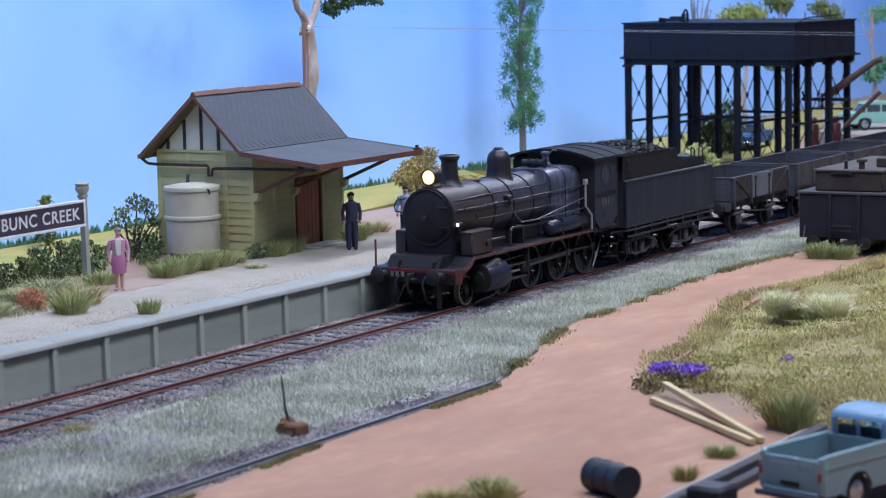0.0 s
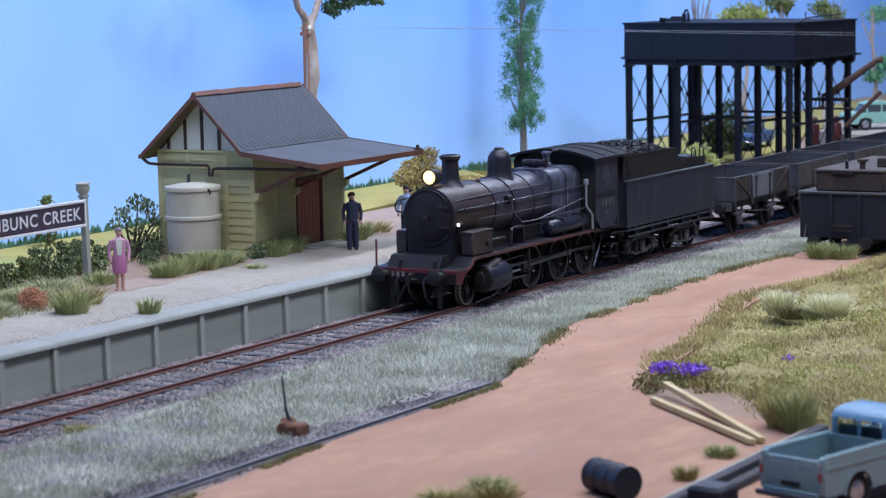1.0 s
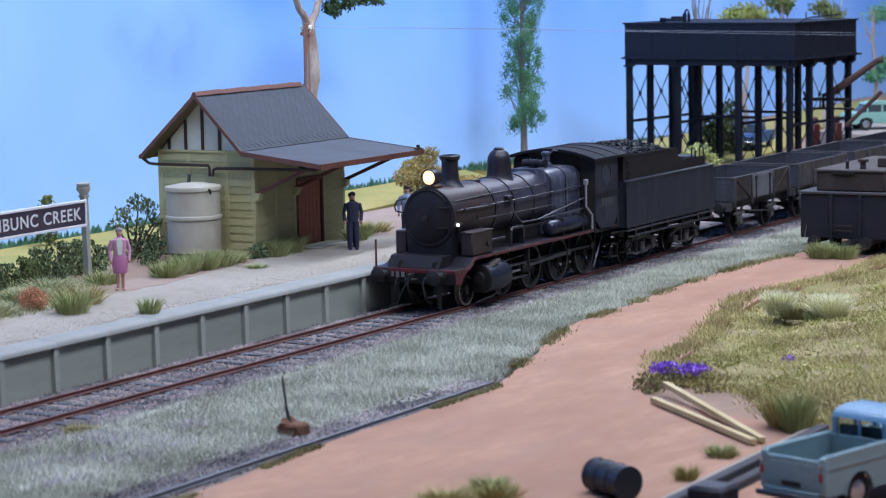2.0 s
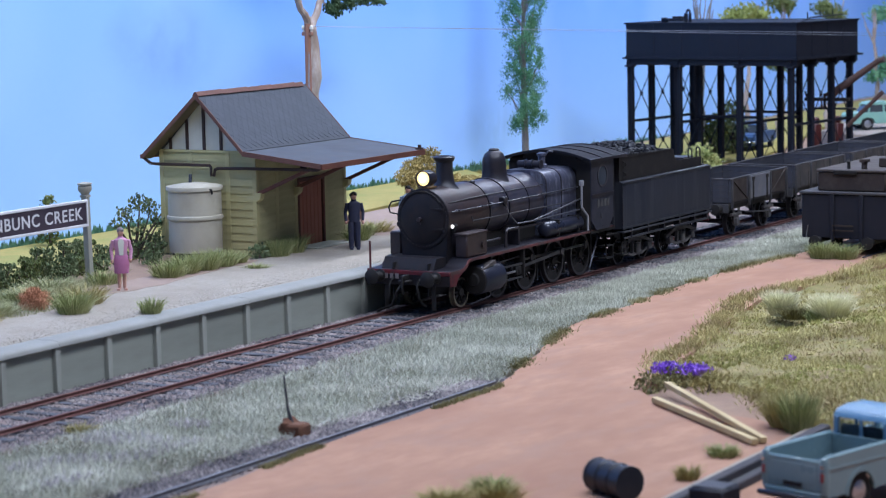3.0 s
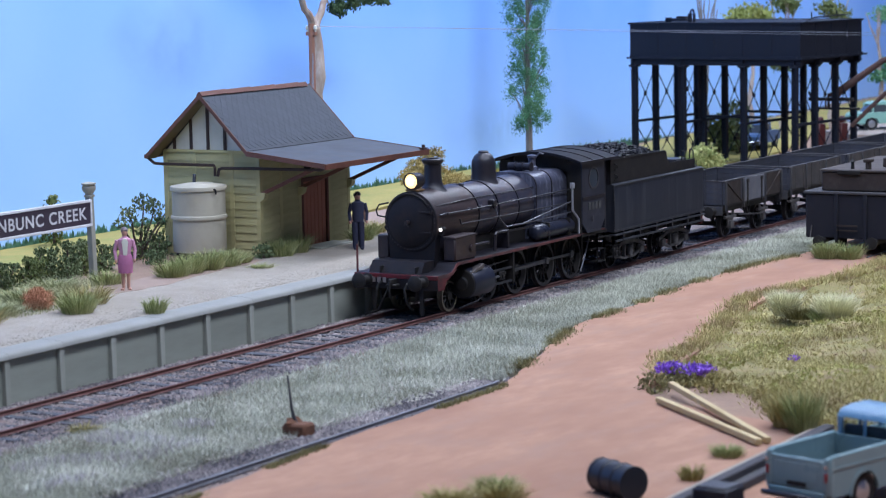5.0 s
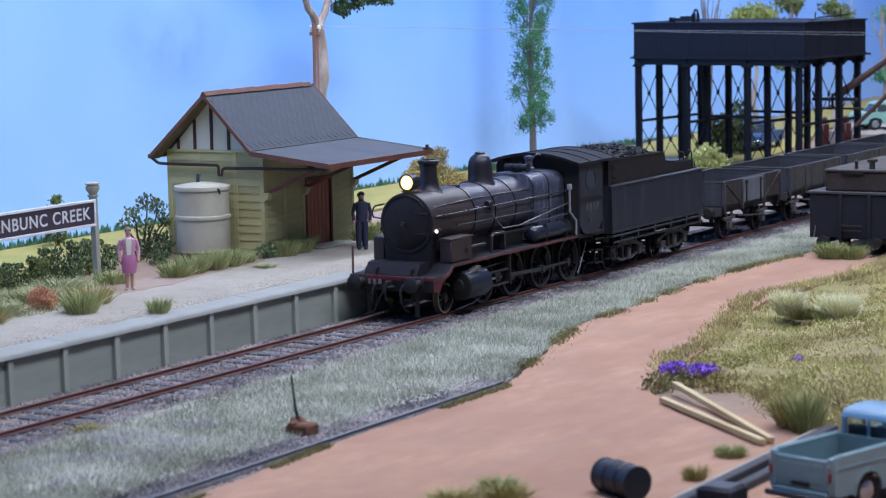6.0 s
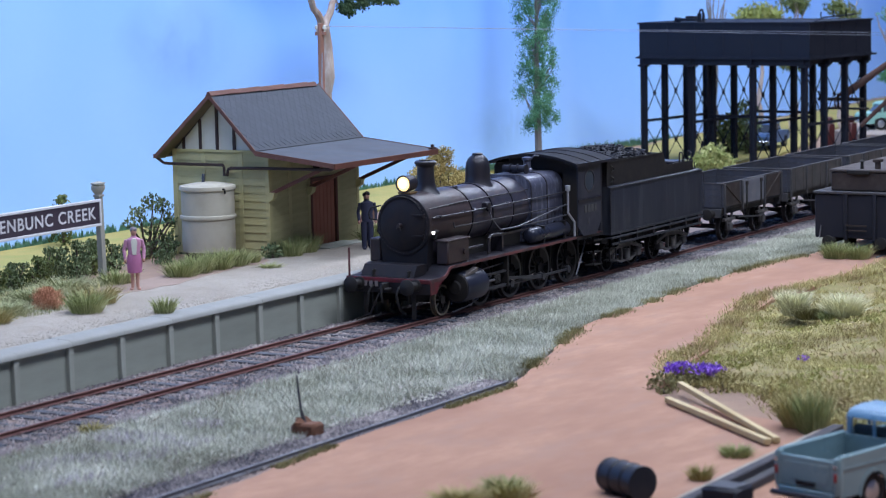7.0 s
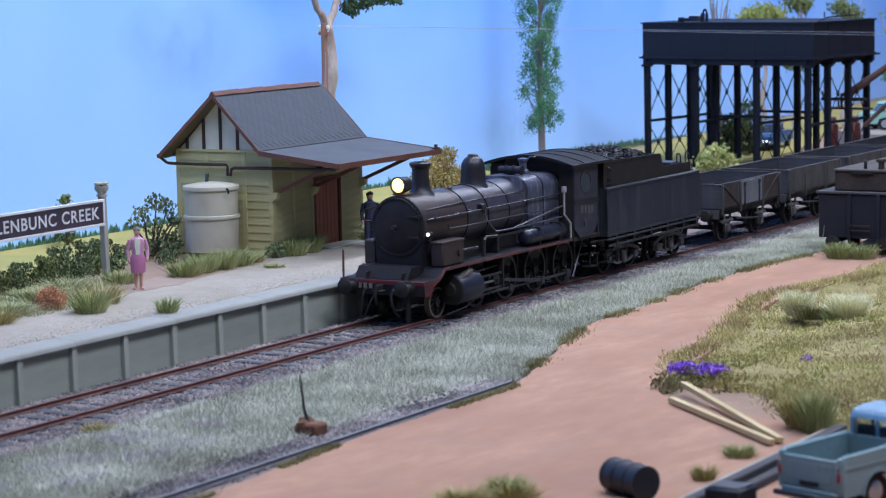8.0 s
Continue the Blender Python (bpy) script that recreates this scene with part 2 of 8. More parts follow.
DARK_BATTEN = mat("dark_batten", (0.035, 0.02, 0.018), (0.05, 0.03, 0.025), 0.7)
SLATE = mat("slate_roof", (0.052, 0.058, 0.072), (0.044, 0.049, 0.061), 0.8, grain=5, coarse=0.9, mix=0.4, bump=0.15)
IRON_SHEET = mat("iron_roof", (0.062, 0.069, 0.083), (0.053, 0.058, 0.070), 0.75, grain=4, coarse=0.6, mix=0.4, bump=0.1, dirt=(0.0744, 0.0558, 0.0496), dirt_amount=0.35)
TANK_PAINT = mat("tank_paint", (0.44, 0.41, 0.325), (0.40, 0.365, 0.285), 0.7, grain=4, coarse=0.8, mix=0.3, bump=0.08, dirt=(0.30, 0.27, 0.2), dirt_amount=0.3)
BLACK_METAL = mat("sooty_black", (0.0105, 0.0105, 0.0165), (0.0190, 0.0170, 0.0230), 0.40, 0.1, grain=6, coarse=1.1, bump=0.14, dirt=(0.0300, 0.0230, 0.0270), dirt_amount=0.5)
GLOSSY_BLACK = mat("glossy_black", (0.0120, 0.0140, 0.0250), (0.0210, 0.0230, 0.0370), 0.30, 0.1, grain=6, coarse=1.2, bump=0.08, dirt=(0.0280, 0.0240, 0.0280), dirt_amount=0.4)
FRONT_BLACK = mat("front_black", (0.0075, 0.0078, 0.0120), (0.0160, 0.0125, 0.0140), 0.62, 0.0, grain=6, coarse=1.4, bump=0.15, dirt=(0.0240, 0.0150, 0.0130), dirt_amount=0.5, spec=0.25)
EDGE_GREY = mat("worn_edge", (0.040, 0.042, 0.052), (0.026, 0.026, 0.031), 0.6, 0.1, grain=8, coarse=1.5, bump=0.12)
PIPE_DARK = mat("dark_pipe", (0.060, 0.062, 0.075), (0.035, 0.034, 0.040), 0.45, 0.3, grain=9, coarse=2.0, bump=0.06)
PALE_STEEL = mat("pale_steel", (0.36, 0.37, 0.41), (0.24, 0.24, 0.27), 0.5, 0.3, grain=9, coarse=2.0, bump=0.06)
BOILER_BLACK = mat("boiler_black", (0.0190, 0.0150, 0.0190), (0.0380, 0.0245, 0.0250), 0.46, 0.1, grain=6, coarse=1.3, bump=0.18, dirt=(0.0463, 0.0255, 0.0231), dirt_amount=0.6)
BARREL_BLACK = mat("barrel_black", (0.0250, 0.0265, 0.0440), (0.0450, 0.0410, 0.0570), 0.42, 0.1, grain=4, coarse=1.6, bump=0.2, stretch=(0.8, 1.6, 1.6), dirt=(0.0780, 0.0560, 0.0580), dirt_amount=0.75)
FRAME_BLACK = mat("frame_black", (0.0081, 0.0077, 0.0081), (0.0180, 0.0149, 0.0135), 0.7, 0.1, grain=8, coarse=1.6, bump=0.15)
TOWER_BLACK = mat("tower_black", (0.0036, 0.0060, 0.0140), (0.0058, 0.0082, 0.0168), 0.65, 0.05, grain=4, coarse=0.5, bump=0.08, spec=0.3)
BUFFER_RED = mat("buffer_red", (0.1500, 0.0120, 0.0180), (0.0700, 0.0120, 0.0150), 0.6, grain=8, coarse=1.7, bump=0.1, dirt=(0.0220, 0.0150, 0.0160), dirt_amount=0.85)
STEEL = mat("bare_steel", (0.32, 0.33, 0.36), (0.20, 0.19, 0.20), 0.4, 0.75, grain=10, coarse=2.0, bump=0.05)
WAGON_GREY = mat("wagon_grey", (0.0512, 0.0512, 0.0585), (0.0415, 0.0390, 0.0415), 0.8, grain=6, coarse=0.9, bump=0.2, dirt=(0.0731, 0.0585, 0.0536), dirt_amount=0.6)
WAGON_DARK = mat("wagon_dark", (0.0076, 0.0086, 0.0167), (0.0115, 0.0112, 0.0182), 0.8, grain=5, coarse=0.7, bump=0.2, dirt=(0.0191, 0.0162, 0.0228), dirt_amount=0.4)
WAGON_RUST = mat("wagon_rust", (0.0432, 0.0288, 0.0234), (0.0288, 0.0216, 0.0198), 0.85, grain=6, coarse=0.9, bump=0.25, dirt=(0.0720, 0.0576, 0.0504), dirt_amount=0.5)
COAL = mat("coal", (0.0070, 0.0075, 0.0105), (0.0200, 0.0210, 0.0270), 0.55, grain=12, coarse=3, bump=0.2, spec=0.18)
BARK = mat("gum_bark", (0.42, 0.36, 0.31), (0.27, 0.19, 0.15), 0.9, grain=5, coarse=0.6, bump=0.5, stretch=(2.5, 2.5, 0.5), dirt=(0.52, 0.50, 0.47), dirt_amount=0.6)
POST_WOOD = mat("pole_wood", (0.33, 0.17, 0.12), (0.24, 0.12, 0.085), 0.85, grain=8, coarse=0.8, bump=0.3, stretch=(2.5, 2.5, 0.4))
GREY_WOOD = mat("grey_timber", (0.34, 0.33, 0.28), (0.24, 0.23, 0.2), 0.85, grain=6, coarse=1.0, bump=0.3, stretch=(2, 2, 0.5))
# ---- ground ----
def lift(x, y):
    """Height of the natural ground."""
    h = -0.16 + 0.05 * noise.noise(Vector((x * 0.22, y * 0.22, 0.3)))
    if -10.8 < y < 2.2:
        h -= 0.22
    if y > 4.0 and x < 14:
        h += 1.15 * min(1, (y - 4.0) / 1.0) * min(1, max(0, (16 - x) / 6))
    if y < -10.8 and x > -12:
        h += 0.35 * min(1, (-10.8 - y) / 5) * min(1, (x + 12) / 5)
    return h


def sheet(name, x0, x1, y0, y1, step, height, material, label, category, kind="structure"):
    nx, ny = int((x1 - x0) / step) + 1, int((y1 - y0) / step) + 1
    g = Geo()
    g.v = [(x0 + i * step, y0 + j * step, height(x0 + i * step, y0 + j * step)) for j in range(ny) for i in range(nx)]
    g.f = [(j * nx + i, j * nx + i + 1, j * nx + nx + i + 1, j * nx + nx + i) for j in range(ny - 1) for i in range(nx - 1)]
    return tagged(part(name, g, material), label, category, kind=kind)


def flat(name, outline, z, material, label, category, thick=0.45):
    """A thin slab with a wandering outline."""
    loop = [Vector((x, y, 0)) for x, y in outline]
    tri = geometry.tessellate_polygon([loop])
    g = Geo()
    n = len(outline)
    g.v = [(x, y, z) for x, y in outline] + [(x, y, z - thick) for x, y in outline]
    for a, b, c in tri:
        nrm = (loop[b] - loop[a]).cross(loop[c] - loop[a]).z
        g.f.append((a, b, c) if nrm > 0 else (a, c, b))
    g.f += [(i, (i + 1) % n, n + (i + 1) % n, n + i) for i in range(n)]
    return tagged(part(name, g, material, smooth=False), label, category, kind="structure")


sheet("ground", -70, 130, -60, 26, 0.5, lift, EARTH, "brown earth scenery base with fine gravel", "ground")

TOP_EDGE = [(-34, -8.3), (-21.4, -7.95), (-17.4, -7.62), (-13.5, -7.62), (-9.65, -7.64), (-5.4, -6.45), (-0.55, -5.1), (3.3, -4.9), (7.5, -4.55),
            (13.1, -4.55), (15.0, -4.9)]
LOW_EDGE = [(40, -4.7), (40, -8.9), (14.6, -8.4), (6.2, -7.75), (-0.9, -9.25), (-4.4, -9.9), (-8.2, -10.7), (-9.6, -11.9), (-10.8, -14.6), (-11.6, -15.6),
            (-13, -15.9), (-17, -15.95), (-24, -15.95), (-34, -15.95)]


def wander(outline, amount, seed):
    return [(x + amount * noise.noise(Vector((x * 1.3, y * 1.3, seed))), y + amount * noise.noise(Vector((x * 1.3, y * 1.3, seed + 9)))) for x, y in outline]


ROAD_LINE = wander(spline(TOP_EDGE, 8) + spline(LOW_EDGE, 8), 0.13, 2)
flat("road", ROAD_LINE, -0.03, SAND, "reddish sandy dirt road with smooth worn surface", "road")


def edge_y(x):
    for (xa, ya), (xb, yb) in zip(TOP_EDGE, TOP_EDGE[1:]):
        if xa <= x <= xb:
            return ya + (yb - ya) * (x - xa) / (xb - xa)
    return TOP_EDGE[0][1] if x < TOP_EDGE[0][0] else TOP_EDGE[-1][1]


def inside(x, y, loop):
    c = False
    for (xa, ya), (xb, yb) in zip(loop, loop[1:] + loop[:1]):
        if (ya > y) != (yb > y) and x < (xb - xa) * (y - ya) / (yb - ya) + xa:
            c = not c
    return c


VERGE_LOW = [(x, y + 0.2) for x, y in TOP_EDGE[::-1][:6]] + [(-10.4, -6.7), (-13.5, -6.35), (-17.4, -6.3), (-21.4, -6.35), (-34, -6.4)]
REAR_FIELD = mat("rear_field", (0.36, 0.285, 0.10), (0.27, 0.245, 0.085), 0.95, grain=6, coarse=0.5, bump=0.6, dirt=(0.24, 0.26, 0.08), dirt_amount=0.6, spec=0.1)
GRASS_LINE = [(-34, -2.0), (-18, -2.0), (-10, -2.15), (0, -2.2), (10, -2.25), (22, -2.3), (36, -2.4)]
flat("grass_verge", wander(spline(GRASS_LINE, 10), 0.3, 5) + [(36, -4.7)] + wander(spline(VERGE_LOW, 8), 0.2, 7), -0.09, GRASS_BED,
     "grey-green grassed verge beside the line", "verge")
flat("siding_bed", [(-40, -6.2), (-8.5, -6.2), (-8.5, -8.2), (-40, -8.4)], -0.14, BALLAST_BED, "dusty ballast bed of the buried siding", "ballast")
flat("rear_field", [(-60, 7.4), (-9, 7.4), (-3, 9.6), (6, 9.8), (12, 9.0), (14, 10.5), (26, 11.5), (30, 15.3), (-60, 15.3)], 1.02, REAR_FIELD, "straw-yellow dry field behind the platform", "field", 1.5)
FIELD = [(60, -8.2), (14.6, -7.9), (6.2, -7.1), (-0.9, -8.7), (-4.6, -9.4), (-7.2, -10.75), (-7.6, -12.6), (-10.6, -15.2), (-10.2, -17.5), (-8, -22), (-4, -40), (60, -40)]
g = Geo()
FIELD_LOOP = wander(spline(FIELD, 6, True), 0.4, 3)
sheet_pts = [(x * 0.5, y * 0.5) for y in range(-84, -14) for x in range(-26, 124) if inside(x * 0.5, y * 0.5, FIELD_LOOP)]
ids = {}
for x, y in sheet_pts:
    ids[(x, y)] = len(g.v)
    g.v.append((x, y, lift(x, y) + 0.22 + 0.08 * noise.noise(Vector((x * 0.7, y * 0.7, 4)))))
rim = set()
for x, y in sheet_pts:
    if any((x + dx, y + dy) not in ids for dx in (-0.5, 0, 0.5) for dy in (-0.5, 0, 0.5)):
        rim.add((x, y))
        i = ids[(x, y)]
        g.v[i] = (x + 0.15 * noise.noise(Vector((x * 2, y * 2, 1))), y + 0.15 * noise.noise(Vector((x * 2, y * 2, 5))), -0.07)
for x, y in sheet_pts:
    q = [(x, y), (x + 0.5, y), (x + 0.5, y + 0.5), (x, y + 0.5)]
    if all(k in ids for k in q):
        g.f.append(tuple(ids[k] for k in q))
tagged(part("grass_field", g, TURF), "dry yellow-green turf field beside the road", "field", kind="structure")


# ---- tracks ----
def rail_profile(y):
    """A light rail, its head proud of the ballast."""
    return [(y - 0.06, -0.105), (y + 0.06, -0.105), (y + 0.06, -0.092), (y + 0.014, -0.078), (y + 0.014, -0.036), (y + 0.034, -0.026), (y + 0.034, -0.004),
            (y + 0.028, 0.0), (y - 0.028, 0.0), (y - 0.034, -0.004), (y - 0.034, -0.026), (y - 0.014, -0.036), (y - 0.014, -0.078), (y - 0.06, -0.092)]


def track(name, label, yc, x0, x1, rail, drop=0.0, sleepers=True):
    th = thing(name, label, "railway track", 0, yc, drop)
    for y in (-0.752, 0.752):
        part("rail", Geo().prism(rail_profile(y), x0, x1, "x"), rail, th, smooth=False)
    if sleepers:
        me = Geo().box(-0.12, 0.12, -1.24, 1.24, -0.26, -0.105, 0.012).mesh("sleeper", SLEEPER)
        x, k = x0 + 0.3, 0
        while x < x1:
            r = random.Random(k * 7 + 1)
            piece("sleeper", me, th, x + r.uniform(-0.04, 0.04), r.uniform(-0.05, 0.05), r.uniform(-0.05, 0.0), 0, 0, r.uniform(-2, 2))
            x += 0.66
            k += 1
    return th


# ---- backdrop ----
def backdrop_mat():
    ma = bpy.data.materials.new("painted_backdrop")
    ma.use_nodes = True
    n, li = ma.node_tree.nodes, ma.node_tree.links
    bs = n["Principled BSDF"]
    bs.inputs["Roughness"].default_value, bs.inputs["Specular IOR Level"].default_value = 0.9, 0.1
    tc, mp, sx = n.new("ShaderNodeTexCoord"), n.new("ShaderNodeMapping"), n.new("ShaderNodeSeparateXYZ")
    mp.inputs["Scale"].default_value = (87, 87, 87)
    li.new(tc.outputs["Object"], mp.inputs["Vector"])
    li.new(mp.outputs[0], sx.inputs[0])

    def nz(scale, detail, stretch=None, rough=0.55):
        t = n.new("ShaderNodeTexNoise")
        t.inputs["Scale"].default_value, t.inputs["Detail"].default_value, t.inputs["Roughness"].default_value = scale, detail, rough
        if stretch:
            m2 = n.new("ShaderNodeMapping")
            m2.inputs["Scale"].default_value = stretch
            li.new(mp.outputs[0], m2.inputs["Vector"])
            li.new(m2.outputs[0], t.inputs["Vector"])
        else:
            li.new(mp.outputs[0], t.inputs["Vector"])
        return t.outputs[0]

    def math_node(op, a, b, c=0.0):
        m = n.new("ShaderNodeMath")
        m.operation = op
        for k, v in enumerate((a, b, c)):
            if isinstance(v, (float, int)):
                m.inputs[k].default_value = v
            else:
                li.new(v, m.inputs[k])
        return m.outputs[0]

    def rng(src, lo, hi):
        r = n.new("ShaderNodeMapRange")
        r.inputs[1].default_value, r.inputs[2].default_value = lo, hi
        li.new(src, r.inputs[0])
        return r.outputs[0]

    def mixc(f, a, b):
        x = n.new("ShaderNodeMix")
        x.data_type = "RGBA"
        li.new(f, x.inputs[0])
        for k, v in ((6, a), (7, b)):
            if isinstance(v, tuple):
                x.inputs[k].default_value = (*v, 1)
            else:
                li.new(v, x.inputs[k])
        return x.outputs[2]

    far = n.new("ShaderNodeMapRange")
    far.inputs[1].default_value, far.inputs[2].default_value, far.inputs[4].default_value = 30, 66, 1.35
    li.new(sx.outputs[0], far.inputs[0])
    z = math_node("ADD", sx.outputs[2], far.outputs[0])
    sky = mixc(rng(z, 0.5, 9.0), SKY_LOW, SKY_HIGH)
    sky = mixc(math_node("MULTIPLY", rng(nz(0.09, 2), 0.42, 0.72), 0.5), sky, SKY_PALE)
    # two soft-edged, darker blue-grey patches on the board, broken up by noise
    for cx, cz, rx, rz, amount in ((9.0, 7.0, 3.6, 1.9, 0.55), (35.0, 2.6, 7.5, 1.3, 0.35)):
        m3, ln = n.new("ShaderNodeMapping"), n.new("ShaderNodeVectorMath")
        m3.inputs["Scale"].default_value = (87 / rx, 0, 87 / rz)
        m3.inputs["Location"].default_value = (-cx / rx, 0, -cz / rz)
        li.new(tc.outputs["Object"], m3.inputs["Vector"])
        ln.operation = "LENGTH"
        li.new(m3.outputs[0], ln.inputs[0])
        f = math_node("MULTIPLY", rng(ln.outputs["Value"], 1.0, 0.1), rng(nz(0.5, 3), 0.25, 0.65))
        sky = mixc(math_node("MULTIPLY", f, amount), sky, (0.16, 0.25, 0.38))
    # hand-painted hedge line: a wavy crest over a straw-coloured field
    crest = math_node("MULTIPLY_ADD", nz(4.5, 6, (1, 1, 0.12), 0.75), 1.15, 0.58)
    hedge = rng(math_node("SUBTRACT", z, crest), 0.06, 0.0)
    foot = math_node("MULTIPLY_ADD", nz(0.8, 2, (1, 1, 0.05)), 0.3, 0.72)
    field = rng(math_node("SUBTRACT", z, foot), 0.05, -0.05)
    green = mixc(rng(nz(5, 4), 0.4, 0.62), (0.035, 0.090, 0.060), (0.085, 0.175, 0.110))
    straw = mixc(rng(nz(1.2, 4, (0.25, 0.25, 2)), 0.35, 0.65), (0.34, 0.27, 0.08), (0.26, 0.235, 0.08))
    col = mixc(hedge, sky, green)
    col = mixc(field, col, straw)
    li.new(col, bs.inputs["Base Color"])
    return ma


SKY_LOW, SKY_HIGH, SKY_PALE = (0.36, 0.58, 0.98), (0.20, 0.41, 0.95), (0.42, 0.63, 0.98)
g = Geo()
LINE = spline([(-70, 15.2), (-20, 15.2), (26, 15.2), (40, 17.6), (60, 21.5), (128, 25.0)], 10)
for i, (x, y) in enumerate(LINE):
    g.v += [(x, y, -0.6), (x, y, 22.0), (x, y + 0.5, 22.0), (x, y + 0.5, -0.6)]
for i in range(len(LINE) - 1):
    a = i * 4
    for k in range(4):
        b = (k + 1) % 4
        g.f.append((a + k, a + 4 + k, a + 4 + b, a + b))
tagged(part("backdrop", g, backdrop_mat()), "blue painted sky board with hedges and straw fields", "backdrop", kind="structure")

# ---- platform ----
PX0, PX1, PY, PZ = -40.0, 12.0, 1.56, 1.06


def build_platform():
    th = thing("platform", "concrete-panelled station platform with pale gravel top", "platform", kind="structure")
    top = Geo().prism([(PY + 0.55, 0.4), (PY + 0.55, PZ - 0.004), (4.6, PZ + 0.02), (5.6, PZ + 0.03), (6.4, PZ + 0.0), (6.4, 0.4)], PX0, PX1, "x")
    part("deck", top, PLATFORM_TOP, th, "pale gravel surface")
    prof = [(PY + 0.56, PZ - 0.15), (PY + 0.56, PZ), (PY + 0.02, PZ), (PY - 0.05, PZ - 0.012), (PY - 0.10, PZ - 0.035), (PY - 0.13, PZ - 0.07), (PY - 0.14, PZ - 0.14), (PY - 0.12, PZ - 0.15)]
    bay = 1.908
    slab = Geo().prism(prof, 0.002, bay - 0.002, "x").mesh("coping_slab", COPING)
    panel = Geo().box(0.09, bay - 0.09, PY + 0.02, PY + 0.12, -0.4, PZ - 0.14).mesh("wall_panel", CONCRETE)
    post = Geo().box(-0.09, 0.09, PY - 0.09, PY + 0.14, -0.4, PZ - 0.152, 0.015).mesh("wall_post", POST_CONCRETE)
    for k in range(-14, 8):
        x = -9.83 + bay * k
        piece("coping_slab", slab, th, x, 0, random.Random(k).uniform(-0.0015, 0.0015))
        piece("wall_panel", panel, th, x, 0, 0)
        piece("wall_post", post, th, x, 0, 0)
    end = Geo().box(-9.83 + bay * 8, -9.83 + bay * 8 + 0.1, PY, 6.4, -0.4, PZ - 0.02)
    part("end_wall", end, CONCRETE, th)


build_platform()


# ---- station building ----
BX, BY, BD, BL, BZ = 1.37, 6.2, 3.45, 4.9, 1.04
WALL_TOP, RIDGE, OVER = 4.12, 5.82, 0.47


def build_station():
    th = thing("station_building", "small cream weatherboard station shed with slate gable roof", "station building", BX, BY, BZ)
    H = WALL_TOP - BZ
    mid = BD / 2
    # inner shell: four walls, each with thickness; the front one is built round the doorway
    d0, d1, dh = 2.22, 3.60, 2.02
    part("gable_wall", Geo().box(0.03, 0.13, 0.03, BD - 0.03, 0, H), TRIM, th)
    part("gable_wall", Geo().box(BL - 0.13, BL - 0.03, 0.03, BD - 0.03, 0, H), TRIM, th)
    part("back_wall", Geo().box(0.13, BL - 0.13, BD - 0.13, BD - 0.03, 0, H), TRIM, th)
    front = Geo().box(0.13, d0, 0.03, 0.13, 0, H).box(d1, BL - 0.13, 0.03, 0.13, 0, H).box(d0, d1, 0.03, 0.13, dh, H)
    part("front_wall", front, TRIM, th)
    part("floor_slab", Geo().box(0.02, BL - 0.02, 0.02, BD - 0.02, -0.25, 0.0), CONCRETE, th)
    # corner and intermediate studs
    stud = Geo().box(-0.075, 0.075, -0.02, 0.05, -0.05, H, 0.008).mesh("stud", TRIM)
    for y in (0.06, 1.0, 2.35, BD - 0.06):
        piece("stud", stud, th, 0.012, y, 0, 0, 0, -90)
    for x in (0.06, 1.1, d0 - 0.1, d1 + 0.1, BL - 0.06):
        piece("stud", stud, th, x, 0.012, 0)
    # weatherboards, lapped
    def boards(name_len, place, count, first=0.0):
        me = Geo().prism([(0.0, 0.0), (-0.034, 0.0), (-0.010, 0.24), (0.0, 0.24)], 0.0, name_len, "x").mesh("weatherboard", BOARD, False)
        for k in range(count):
            z = first + k * 0.232
            x, y, rz = place
            piece("weatherboard", me, th, x, y, z, 0, 0, rz)
    n = int(H / 0.232)
    for a, b in ((0.10, d0 - 0.16), (d1 + 0.16, BL - 0.10)):
        boards(b - a, (a, 0.03, 0), n)
    boards(d1 - d0 + 0.2, (d0 - 0.1, 0.03, 0), int((H - dh - 0.2) / 0.232), dh + 0.15)
    boards(BD - 0.2, (0.03, BD - 0.1, -90), n)
    boards(BD - 0.2, (BL - 0.03, 0.1, 90), n)
    # gable: white panels with dark battens
    up = RIDGE - WALL_TOP - 0.1
    for x0, x1 in ((0.02, 0.08), (BL - 0.08, BL - 0.02)):
        part("gable_panel", Geo().prism([(0.1, H), (BD - 0.1, H), (mid, H + up)], x0, x1, "x"), WHITE_PANEL, th, "white panelled gable")
    for y in (0.58, 1.20, 1.81, 2.42, 3.03):
        h = up * (1 - abs(y - mid) / mid) - 0.02
        if h > 0.08:
            part("batten", Geo().box(-0.02, 0.025, y - 0.045, y + 0.045, H + 0.03, H + h), DARK_BATTEN, th)
    part("gable_rail", Geo().box(-0.035, 0.03, 0.05, BD - 0.05, H - 0.03, H + 0.04), TRIM, th)
    # roof: front and back slopes
    ry, rz = mid, RIDGE - BZ
    by, bz = 0.12, 4.19 - BZ          # where the awning starts
    ey, ez = BD + 0.27, 4.02 - BZ     # rear eave
    x0, x1 = -OVER, BL + OVER
    def slope(name, ya, za, yb, zb, xa, xb, thick, material, label=""):
        d = Vector((0, yb - ya, zb - za)).normalized()
        nrm = Vector((0, -d.z, d.y)) if d.y > 0 else Vector((0, d.z, -d.y))
        q = [(ya, za), (yb, zb), (yb - nrm.y * thick, zb - nrm.z * thick), (ya - nrm.y * thick, za - nrm.z * thick)]
        return part(name, Geo().prism(q, xa, xb, "x"), material, th, label, smooth=False)
    slope("roof_front", by, bz, ry, rz, x0, x1, 0.09, SLATE, "grey slate slope")
    slope("roof_back", ry, rz, ey, ez, x0, x1, 0.09, SLATE, "grey slate slope")
